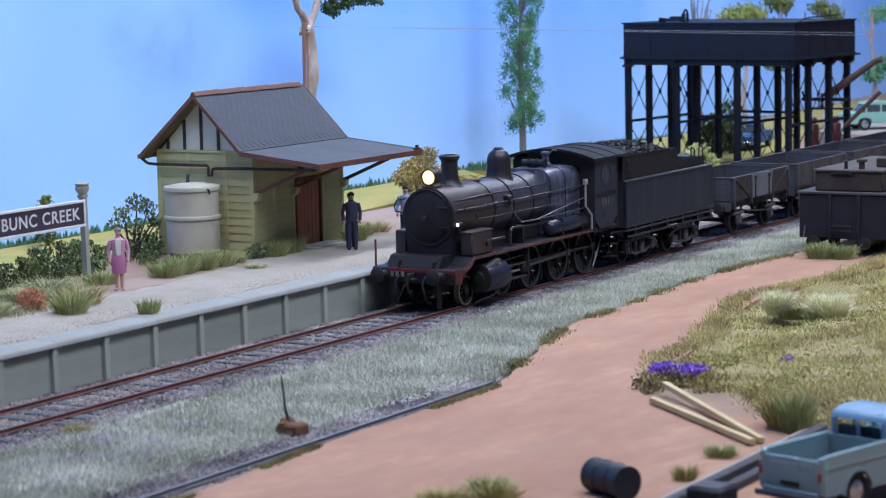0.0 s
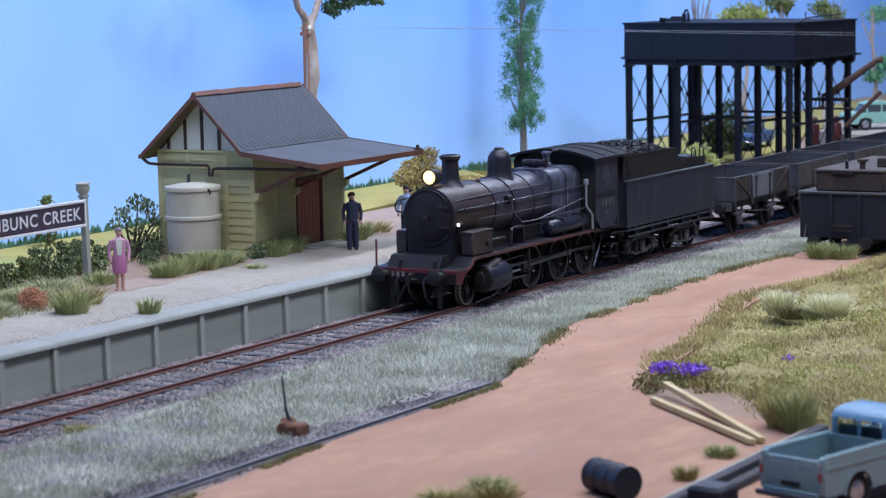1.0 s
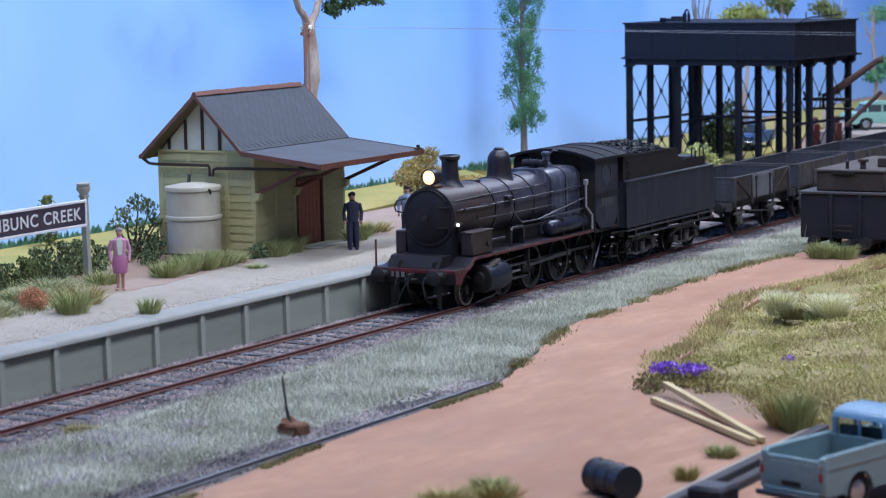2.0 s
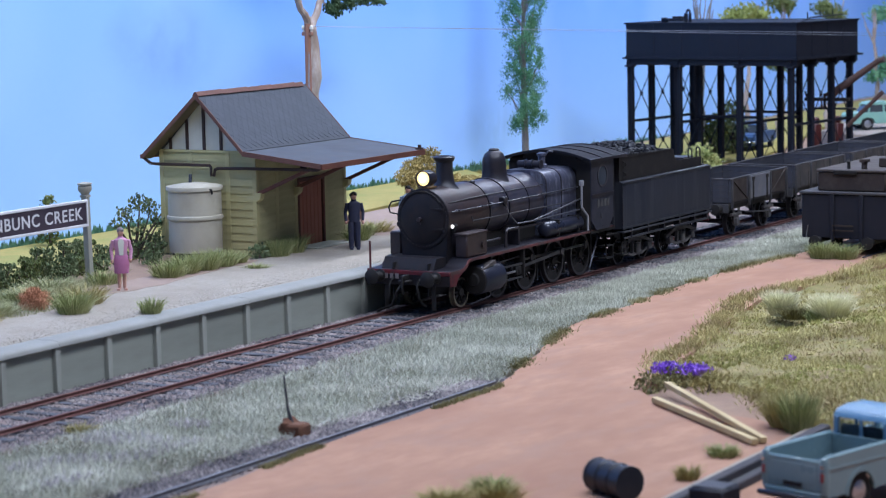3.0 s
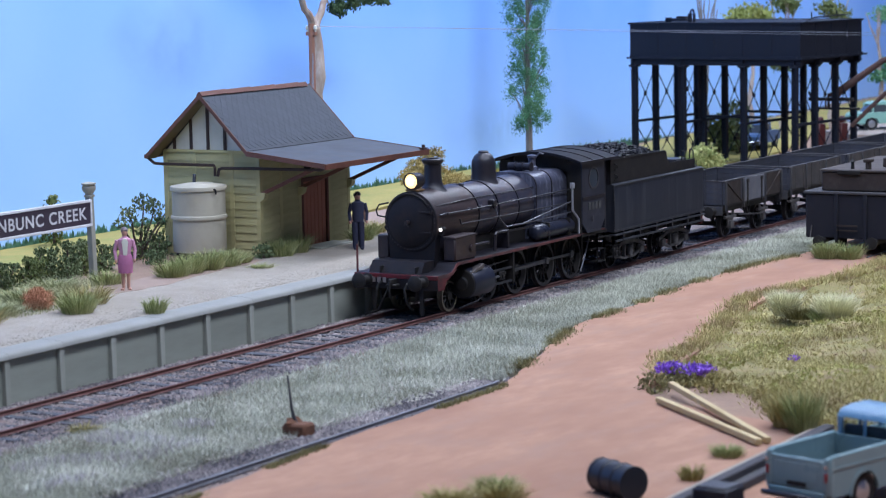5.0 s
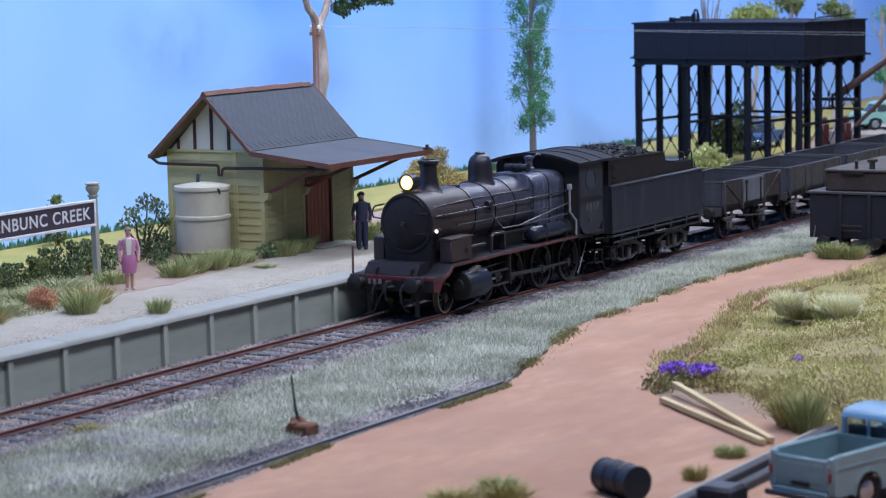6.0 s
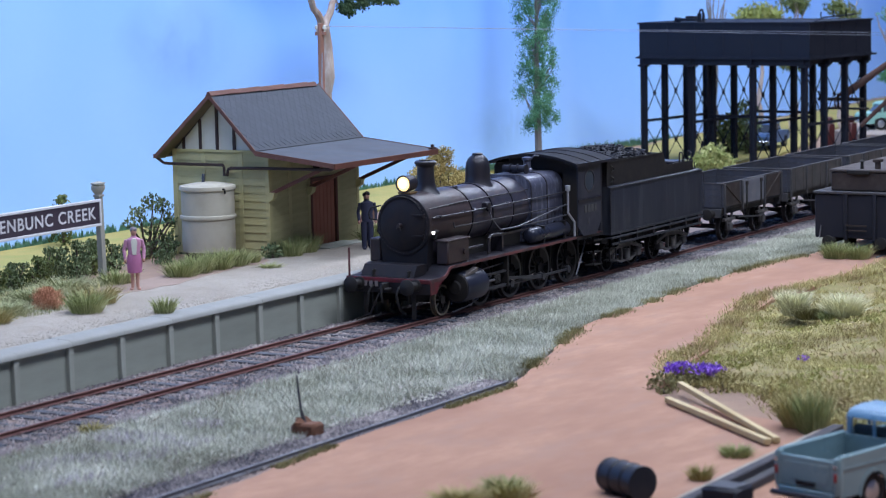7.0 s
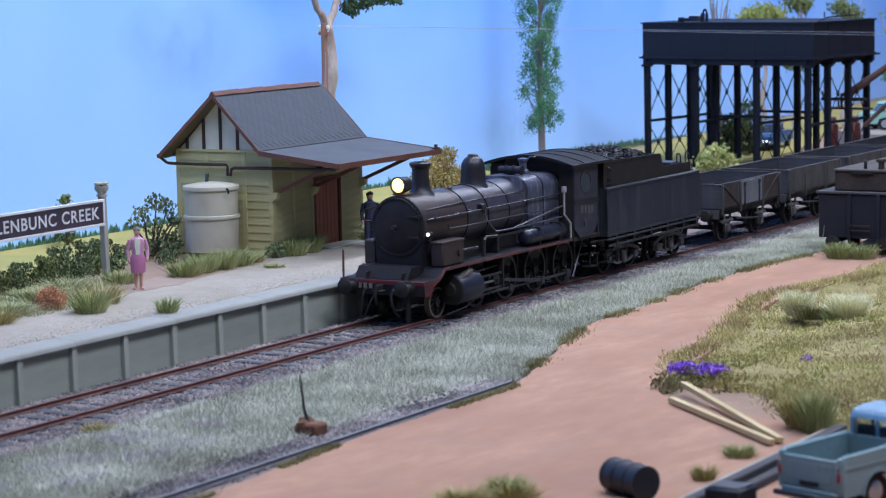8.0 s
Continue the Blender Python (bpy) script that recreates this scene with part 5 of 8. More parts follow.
    part("coupling", Geo().tube((-0.45, 0, 0.9), (0, 0, 0.98), 0.04, n=6).tube((L, 0, 0.98), (L + 0.4, 0, 0.9), 0.04, n=6), FRAME_BLACK, th)
    add_wheels(th, (1.1, L - 1.1), 0.45, 9, "wheel", FRAME_BLACK, TYRE_DARK)
    return th


GLASS = mat("dark_glass", (0.035, 0.045, 0.06), (0.05, 0.06, 0.075), 0.08, grain=1, bump=0, spec=0.6)
NUMBER_WHITE = mat("faded_white", (0.2520, 0.2280, 0.2160), (0.1500, 0.1200, 0.1200), 0.8, grain=12)
NUMBER_DULL = mat("dull_figures", (0.075, 0.075, 0.075), (0.045, 0.045, 0.048), 0.8, grain=12)
RED_LINE = mat("red_edge", (0.13, 0.035, 0.035), (0.055, 0.03, 0.03), 0.7, grain=8, coarse=1.2, bump=0.1)
RED_BROWN = mat("red_staff", (0.12, 0.03, 0.03), (0.08, 0.03, 0.03), 0.7)
BRASS = mat("dull_brass", (0.35, 0.22, 0.09), (0.25, 0.15, 0.07), 0.5, 0.6)
# the pale dirt colour is weathering and painted-in bluish-white highlights in one
FIREBOX = mat("firebox_cladding", (0.040, 0.043, 0.068), (0.070, 0.073, 0.108), 0.34, 0.15, grain=6, coarse=1.4, bump=0.12, stretch=(1.6, 1.6, 0.6), dirt=(0.30, 0.32, 0.41), dirt_amount=0.5)
CAB_BLACK = mat("cab_black", (0.0160, 0.0180, 0.0300), (0.0250, 0.0265, 0.0400), 0.55, 0.05, grain=6, coarse=1.2, bump=0.08, dirt=(0.0538, 0.0539, 0.0728), dirt_amount=0.4)
ROOF_BLACK = mat("cab_roof_black", (0.0082, 0.0086, 0.0128), (0.0124, 0.0127, 0.0175), 0.75, 0.0, grain=5, coarse=1.0, bump=0.1, spec=0.2)
TENDER_BLACK = mat("tender_black", (0.0135, 0.0160, 0.0270), (0.0235, 0.0260, 0.0370), 0.52, 0.05, grain=4, coarse=1.1, bump=0.06, stretch=(2.4, 2.4, 0.22), dirt=(0.0470, 0.0500, 0.0600), dirt_amount=0.6)
RAVE = mat("coal_plate_black", (0.0120, 0.0110, 0.0120), (0.0200, 0.0172, 0.0168), 0.8, 0.0, grain=6, coarse=1.2, bump=0.12, dirt=(0.0320, 0.0256, 0.0224), dirt_amount=0.5, spec=0.25)
# paler than the cylinder: the lid's bright reflection is put into its colour
CHEST = mat("chest_lid", (0.0840, 0.0714, 0.0672), (0.1176, 0.1008, 0.0966), 0.55, 0.2, grain=6, coarse=1.4, bump=0.1)
PIPE_STEEL = mat("pipe_steel", (0.16, 0.165, 0.195), (0.09, 0.09, 0.105), 0.45, 0.4, grain=9, coarse=2.0, bump=0.06)
STEEL_DULL = mat("oily_steel", (0.085, 0.085, 0.098), (0.046, 0.045, 0.052), 0.42, 0.55, grain=9, coarse=2.0, bump=0.06)
TYRE = mat("rusty_tyre", (0.24, 0.21, 0.14), (0.14, 0.11, 0.09), 0.5, 0.4, grain=9, coarse=2)
TYRE_DARK = mat("dark_tyre", (0.055, 0.052, 0.055), (0.040, 0.036, 0.037), 0.5, 0.4, grain=9, coarse=2)
# pale patches: drybrushed weathering plus the frames' bright highlights, put into the colour
BOGIE_GREY = mat("highlit_bogie", (0.1102, 0.1050, 0.1050), (0.0735, 0.0651, 0.0630), 0.8, grain=7, coarse=1.5, bump=0.2, dirt=(0.2100, 0.1890, 0.1733), dirt_amount=0.5)
WAGON_PLANK = mat("wagon_plank", (0.0445, 0.0485, 0.0666), (0.0367, 0.0375, 0.0475), 0.85, grain=6, coarse=0.8, bump=0.25, stretch=(0.6, 2, 2), jitter=0.1, dirt=(0.0680, 0.0606, 0.0633), dirt_amount=0.5)
WAGON_BROWN = mat("wagon_brown", (0.062, 0.056, 0.054), (0.046, 0.042, 0.042), 0.85, grain=6, coarse=0.8, bump=0.2, dirt=(0.085, 0.070, 0.062), dirt_amount=0.5)
WAGON_PANEL = mat("wagon_panel", (0.1409, 0.1409, 0.1643), (0.1127, 0.1127, 0.1269), 0.8, grain=6, coarse=0.9, bump=0.2, dirt=(0.1878, 0.1691, 0.1596), dirt_amount=0.4)
LAMP_GLOW = glow_mat("lamp_glow", (1.0, 0.70, 0.26), 2.0)
BULB_GLOW = glow_mat("bulb_glow", (1.0, 0.86, 0.55), 4.0)
MARKER_GLOW = glow_mat("marker_glow", (1.0, 0.95, 0.85), 2.0)

loco = build_loco()
tender = build_tender()
build_coal(tender, 10.75, 14.55, -1.2, 1.2, 3.28, 420, 3)
wagons = [build_wagon(), build_wagon(True)]
wagon_wheels = [(q, x, y, z, r) for q, x, y, z, r in ROLLERS if q.parent == wagons[1]]
WAGON_X = [19.36 + k * 5.86 for k in range(4)]
for w, x in zip(wagons, WAGON_X):
    w.matrix_basis = at(x, 0, 0)
for x in WAGON_X[2:]:
    w = copy_thing(wagons[1], at(x, 0, 0))
    wagons.append(w)
    spun = [c for c in w.children if c.name.split(".")[0] == "wheel"]
    ROLLERS += [(c, q[1], q[2], q[3], q[4]) for c, q in zip(spun, wagon_wheels)]


def motions():
    for ob in (loco, tender):
        walk(ob, [(t, at(d, 0, 0)) for t, d in TRAIN])
    for ob, x in zip(wagons, WAGON_X):
        walk(ob, [(t, at(x + d, 0, 0)) for t, d in TRAIN])
    for ob, x, y, z, r in ROLLERS:
        phase = 0.0 if r != DRIVER_R else (0.9 if y < 0 else 2.47)
        walk(ob, [(t, at(x, y, z, 0, math.degrees(d / r + phase), 0)) for t, d in TRAIN])
    for ob, kind, y in RODS:
        rows = []
        for t, d in TRAIN:
            w = d / DRIVER_R + (0.9 if y < 0 else 2.47)
            px, pz = CRANK * math.sin(w), DRIVER_R + CRANK * math.cos(w)
            ln = MAIN - 4.0
            lean = math.asin((pz - 0.72) / ln)
            if kind == "side":
                rows.append((t, at(px, 0, pz)))
            elif kind == "main":
                rows.append((t, at(MAIN + px, 0, pz, 0, -math.degrees(lean), 0)))
            else:
                rows.append((t, at(MAIN + px - ln * math.cos(lean), 0, 0.72)))
        walk(ob, rows)
# ---- vegetation and clutter helpers ----
def blades(spots, seed, width=0.03, lean=0.35):
    """spots: (x, y, z, height). One bent triangle a blade."""
    r = np.random.RandomState(seed)
    q = np.array(spots, float)
    n = len(q)
    a = r.uniform(0, 2 * math.pi, n)
    b = r.uniform(0, 2 * math.pi, n)
    k = r.uniform(0.0, lean, n) * q[:, 3]
    wx, wy = np.cos(a) * width / 2, np.sin(a) * width / 2
    v = np.empty((n * 3, 3))
    v[0::3] = np.stack([q[:, 0] - wx, q[:, 1] - wy, q[:, 2]], 1)
    v[1::3] = np.stack([q[:, 0] + wx, q[:, 1] + wy, q[:, 2]], 1)
    v[2::3] = np.stack([q[:, 0] + np.cos(b) * k, q[:, 1] + np.sin(b) * k, q[:, 2] + q[:, 3]], 1)
    g = Geo()
    g.v = v.tolist()
    g.f = [(3 * i, 3 * i + 1, 3 * i + 2) for i in range(n)]
    return g


def tuft(name, label, x, y, z, radius, height, count, material, seed, spread=0.9, group="grass tufts"):
    r = random.Random(seed)
    g = Geo()
    for k in range(int(count * 1.9)):
        a, d = r.uniform(0, 2 * math.pi), radius * r.random() ** 0.7 * 0.55
        h = height * r.uniform(0.45, 1.05)
        bx, by = d * math.cos(a), d * math.sin(a)
        o = spread * radius * r.uniform(0.2, 1.0)
        tx, ty = bx + o * math.cos(a + r.uniform(-0.6, 0.6)), by + o * math.sin(a + r.uniform(-0.6, 0.6))
        w = r.uniform(0, math.pi)
        wx, wy = 0.0105 * math.cos(w), 0.0105 * math.sin(w)
        mx, my = bx * 0.55 + tx * 0.45, by * 0.55 + ty * 0.45
        g.add([(bx - wx, by - wy, -0.05), (bx + wx, by + wy, -0.05), (mx + wx * 0.8, my + wy * 0.8, h * 0.62), (mx - wx * 0.8, my - wy * 0.8, h * 0.62), (tx, ty, h)], [(0, 1, 2, 3), (3, 2, 4)])
    ob = part(name, g, material, None, smooth=False)
    ob.matrix_world = at(x, y, z)
    return tagged(ob, label, "grass", group)


def leaves(g, cx, cy, cz, rx, ry, rz, count, size, r, shell=0.55):
    """Small folded leaves scattered through an uneven ball."""
    for k in range(count):
        d = Vector((r.gauss(0, 1), r.gauss(0, 1), r.gauss(0, 1))).normalized()
        s = (shell + (1 - shell) * r.random()) * (1 + 0.45 * noise.noise(d * 2.2 + Vector((cx, cy, cz))))
        p = Vector((cx + d.x * rx * s, cy + d.y * ry * s, cz + d.z * rz * s))
        q = Euler((r.uniform(0, 6.3), r.uniform(0, 6.3), r.uniform(0, 6.3))).to_matrix()
        e = size * r.uniform(0.6, 1.4)
        g.add([p + q @ Vector(t) for t in ((-e, 0, 0), (0, -e * 0.55, e * 0.15), (e, 0, 0), (0, e * 0.55, e * 0.15))], [(0, 1, 2), (0, 2, 3)])


def limb(g, a, b, ra, rb, seed, n=5, sides=8):
    """A crooked tapering limb, one closed skin from end to end."""
    a, b = Vector(a), Vector(b)
    q = (b - a).to_track_quat("Z", "Y")
    vs = []
    for k in range(n + 1):
        t = k / n
        c = a.lerp(b, t)
        if 0 < k < n:
            c = c + Vector((noise.noise(Vector((seed, k, 0.5))), noise.noise(Vector((seed, k, 7.5))), 0)) * (b - a).length * 0.06
        r = (ra + (rb - ra) * t) * (1 + 0.12 * noise.noise(Vector((seed, k * 1.7, 3.1))))
        vs += [c + q @ Vector((r * math.cos(2 * math.pi * i / sides), r * math.sin(2 * math.pi * i / sides), 0)) for i in range(sides)]
    fs = [(k * sides + i, k * sides + (i + 1) % sides, (k + 1) * sides + (i + 1) % sides, (k + 1) * sides + i) for k in range(n) for i in range(sides)]
    g.add(vs, fs + [tuple(range(sides))[::-1], tuple(range(n * sides, (n + 1) * sides))])
    return b


def shrub(name, label, x, y, z, lumps, leaf, material, seed, stems=5, category="bush", size=0.09, bark=None):
    """lumps: (dx, dy, dz, radius, count)."""
    th = thing(name, label, category, x, y, z)
    r = random.Random(seed)
    g = Geo()
    for k in range(stems):
        d = lumps[k % len(lumps)]
        limb(g, (r.uniform(-0.1, 0.1), r.uniform(-0.1, 0.1), -0.1), (d[0] + r.uniform(-0.1, 0.1), d[1], d[2] + r.uniform(-0.1, 0.2)), 0.05, 0.015, seed + k, 4)
    part("stem", g, bark or TWIG, th)
    g = Geo()
    for dx, dy, dz, rad, count in lumps:
        leaves(g, dx, dy, dz, rad, rad, rad * 0.8, count, size, r)
    part("foliage", g, material, th, smooth=False)
    return th


TWIG = mat("twig", (0.10, 0.07, 0.05), (0.06, 0.045, 0.035), 0.9, grain=8)
DARK_LEAF = leaf_mat("dark_leaf", (0.045, 0.068, 0.030), (0.105, 0.140, 0.062), (0.22, 0.25, 0.125))
OLIVE_LEAF = leaf_mat("olive_leaf", (0.05, 0.075, 0.025), (0.12, 0.15, 0.05), (0.22, 0.24, 0.08))
GUM_LEAF = leaf_mat("gum_leaf", (0.02, 0.05, 0.025), (0.05, 0.09, 0.04), (0.10, 0.14, 0.06))
POPLAR_LEAF = leaf_mat("poplar_leaf", (0.035, 0.13, 0.06), (0.085, 0.235, 0.115), (0.20, 0.38, 0.21))
GOLD_LEAF = leaf_mat("gold_leaf", (0.19, 0.14, 0.045), (0.35, 0.27, 0.09), (0.50, 0.40, 0.16))
LIME_LEAF = leaf_mat("lime_leaf", (0.12, 0.16, 0.04), (0.32, 0.35, 0.12), (0.52, 0.50, 0.22))
RUST_LEAF = leaf_mat("rust_leaf", (0.36, 0.155, 0.08), (0.52, 0.25, 0.14), (0.62, 0.35, 0.21))
LIME_OLIVE = leaf_mat("lime_olive_leaf", (0.10, 0.13, 0.03), (0.24, 0.27, 0.07), (0.36, 0.38, 0.13))
BANK_GRASS = leaf_mat("bank_grass", (0.17, 0.20, 0.08), (0.33, 0.34, 0.17), (0.50, 0.48, 0.30))
PATH_DIRT = mat("path_dirt", (0.30, 0.215, 0.17), (0.25, 0.18, 0.14), 0.95, grain=5, coarse=0.6, bump=0.3)
LITTER = leaf_mat("brown_litter", (0.13, 0.095, 0.075), (0.22, 0.17, 0.13), (0.32, 0.27, 0.20))
CLOVER = leaf_mat("clover", (0.20, 0.185, 0.06), (0.37, 0.36, 0.115), (0.52, 0.51, 0.20))
PURPLE = leaf_mat("purple_petal", (0.16, 0.06, 0.42), (0.26, 0.10, 0.62), (0.40, 0.22, 0.75))

# ---- grass and ballast in bulk ----
rng = np.random.RandomState(11)
spots = []
while len(spots) < 120000:
    x = -24 + 52 * rng.rand() ** 1.12
    y = -2.0 + (edge_y(x) + 0.12 + 2.0) * rng.rand()
    if x < -8.6 and y < -6.15 - 0.45 * rng.rand():
        continue
    thin = noise.noise(Vector((x * 0.5, y * 0.5, 2)))
    if y > -2.5 and rng.rand() > 0.10 + (-(y + 2.0)) * 1.7:
        continue
    if rng.rand() < 0.18 - 0.5 * thin:
        continue
    spots.append((x, y, -0.10, 0.08 + 0.09 * rng.rand()))
tagged(part("verge_grass", blades(spots, 1, 0.021, 1.1), PALE_GRASS, smooth=False), "short pale grey-green static grass on the verge", "grass", kind="stuff")
spots = []
for x, y in [(rng.uniform(-24, 24), -2.15 - 0.9 * rng.rand() ** 1.5) for k in range(9000)]:
    if noise.noise(Vector((x * 0.6, y * 1.1, 3.7))) > -0.05:
        spots.append((x, y, -0.11, 0.04 + 0.07 * rng.rand()))
tagged(part("brown_litter", blades(spots, 21, 0.035, 1.6), LITTER, smooth=False), "earth-brown plant litter at the verge edge", "litter", kind="stuff")
spots = []
while len(spots) < 9000:
    x = -24 + 44 * rng.rand()
    e = edge_y(x)
    y = e + rng.normal() * 0.14 + 0.05
    if x < -8.5:
        y = e - 0.12 + rng.normal() * 0.06
        if noise.noise(Vector((x * 0.55, 3.3, 0.2))) < 0.2:
            continue
    if noise.noise(Vector((x * 0.55, 3.3, 0.2))) < 0.08 and rng.rand() > 0.06:
        continue
    spots.append((x, y, -0.06, 0.05 + 0.10 * rng.rand()))
tagged(part("edge_grass", blades(spots, 2, 0.03, 1.2), EDGE_GRASS, smooth=False), "scrubby olive grass along the road edge", "grass", kind="stuff")
spots = []
for x, y in [(rng.uniform(-24, -15.5), rng.uniform(-5.2, -2.6)) for k in range(4200)]:
    if noise.noise(Vector((x * 0.7, y * 0.9, 6.1))) > 0.18:
        spots.append((x, y, -0.09, 0.10 + 0.08 * rng.rand()))
tagged(part("lavender_weed", blades(spots, 12, 0.028, 0.9), LAVENDER, smooth=False), "faint lavender weed patches in the verge", "weed", kind="stuff")
spots = []
loop = FIELD_LOOP + FIELD_LOOP[:1]
for (xa, ya), (xb, yb) in zip(loop, loop[1:]):
    if max(ya, yb) < -18 or min(xa, xb) > 24:
        continue
    for k in range(int(math.hypot(xb - xa, yb - ya) * 420)):
        t = rng.rand()
        spots.append((xa + (xb - xa) * t + rng.normal() * 0.2, ya + (yb - ya) * t - 0.25 + rng.normal() * 0.22, -0.05, 0.06 + 0.11 * rng.rand()))
tagged(part("fringe_grass", blades(spots, 13, 0.032, 1.3), FIELD_GRASS, smooth=False), "ragged dry grass fringe of the field", "grass", kind="stuff")
spots = []
while len(spots) < 85000:
    x, y = -12 + 32 * rng.rand() ** 1.2, -22 + 15 * rng.rand()
    if not inside(x, y, FIELD_LOOP):
        continue
    if noise.noise(Vector((x * 0.45, y * 0.45, 8.8))) < -0.16 and rng.rand() < 0.8:
        continue
    spots.append((x, y, lift(x, y) + 0.205 + 0.08 * noise.noise(Vector((x * 0.7, y * 0.7, 4))), 0.06 + 0.10 * rng.rand()))
tagged(part("field_grass", blades(spots, 3, 0.03, 1.3), FIELD_GRASS, smooth=False), "short yellow-green dry field grass", "grass", kind="stuff")
g = Geo()
rr = random.Random(5)
k = 0
while k < 2600:
    x, y = rr.uniform(-12, 22), rr.uniform(-22, -7.8)
    if not inside(x, y, FIELD_LOOP) or noise.noise(Vector((x * 0.4, y * 0.4, 1.2))) < -0.05:
        continue
    s = rr.uniform(0.02, 0.06)
    g.blob(x, y, lift(x, y) + 0.21 + 0.08 * noise.noise(Vector((x * 0.7, y * 0.7, 4))), s * 1.5, s * 1.4, s * 0.8, 0.5, k, 6, 4)
    k += 1
tagged(part("turf_clumps", g, FIELD_GRASS, smooth=False), "crumbly foam turf clumps of the field", "turf", kind="stuff")
g = Geo()
rr = random.Random(15)
k = 0
while k < 1500:
    x, y = rr.uniform(-9, 22), rr.uniform(-20, -7.6)
    if not inside(x, y, FIELD_LOOP) or noise.noise(Vector((x * 0.33, y * 0.5, 5.7))) < 0.08:
        continue
    z = lift(x, y) + 0.22 + 0.08 * noise.noise(Vector((x * 0.7, y * 0.7, 4)))
    q = rr.uniform(0.08, 0.2)
    leaves(g, x, y, z + 0.03, q, q, q * 0.5, 14, 0.038, rr, 0.2)
    k += 1
tagged(part("green_clover", g, CLOVER, smooth=False), "patches of olive-green foam clover in the field", "clover", kind="stuff")


def scatter_stones(name, label, count, place, lo, hi, seed, material):
    r = random.Random(seed)
    g = Geo()
    for k in range(count):
        x, y, z = place(r)
        s = r.uniform(lo, hi)
        a = r.uniform(0, 6.3)
        c, d = math.cos(a) * s, math.sin(a) * s
        h = s * r.uniform(0.6, 1.1)
        g.add([(x + c, y + d, z), (x - d, y + c, z + 0.2 * h), (x - c, y - d, z), (x + d, y - c, z - 0.1 * h), (x + r.uniform(-0.3, 0.3) * s, y + r.uniform(-0.3, 0.3) * s, z + h)],
              [(0, 1, 4), (1, 2, 4), (2, 3, 4), (3, 0, 4)])
    return tagged(part(name, g, material, smooth=False), label, "ballast", kind="stuff")


flat("ballast_bed", [(-40, -2.6), (64, -2.6), (64, 1.6), (-40, 1.6)], -0.155, BALLAST_BED, "grey-brown ballast bed under the track", "ballast")
scatter_stones("ballast", "loose grey and rust-brown track ballast", 36000, lambda r: (r.uniform(-22, 30), r.choice((r.uniform(-2.4, 1.56), r.uniform(-1.3, 1.3), r.gauss(-1.7, 0.42), r.uniform(0.9, 1.56))), -0.16 + r.uniform(0, 0.035)), 0.022, 0.052, 4, STONE)
scatter_stones("siding_ballast", "loose ballast beside the buried siding", 5000, lambda r: (r.uniform(-24, -8), r.gauss(-6.75, 0.35), -0.13 + r.uniform(0, 0.03)), 0.03, 0.06, 6, STONE)
scatter_stones("platform_gravel", "fine pale and brown gravel scattered on the platform", 12000, lambda r: (r.uniform(-20, 11), 2.15 + 3.6 * r.random() ** 1.3, PZ + 0.0), 0.010, 0.026, 8, PALE_STONE)

spots = []
while len(spots) < 14000:
    x, y = -24 + 19 * rng.rand(), 4.2 + 3.8 * rng.rand()
    if y < 4.9 + 0.6 * noise.noise(Vector((x * 0.6, 1.5, 0.7))) or (x > -7.6 and y < 6.2):
        continue
    spots.append((x, y, 1.03, 0.09 + 0.16 * rng.rand()))
tagged(part("bank_grass", blades(spots, 7, 0.025, 0.8), BANK_GRASS, smooth=False), "short mixed straw and green grass behind the platform", "grass", kind="stuff")
flat("dirt_path", wander(spline([(-8.2, 5.4), (-5.5, 5.0), (-2.5, 5.35), (0.4, 5.5), (0.2, 6.3), (-3, 6.4), (-6, 6.5), (-8, 6.3)], 5, True), 0.3, 4), PZ + 0.034, PATH_DIRT, "trodden brown dirt path behind the platform", "path", 0.1)
flat("far_field", [(30, 11.2), (43, 12.0), (52, 11.2), (60, 12.6), (70, 15.5), (90, 16.2), (100, 22.5), (60, 20.8), (40, 17.0), (30, 15.2)], -0.06, REAR_FIELD, "straw-yellow dry field below the water tower", "field")
flat("yard_ballast", [(12.5, 1.6), (64, 1.6), (64, 5.0), (40, 7.2), (18, 6.0), (12.5, 4.4)], -0.13, BALLAST_BED, "dark cindery ballast behind the train", "ballast", 0.4)
flat("rear_path", wander(spline([(7.5, 5.2), (12, 5.0), (16, 7), (17, 9.5), (12, 9.6), (9.5, 8.4), (7.8, 7.2)], 5, True), 0.3, 6), PZ + 0.030, PATH_DIRT, "trodden brown gravel path behind the shed", "path", 1.3)
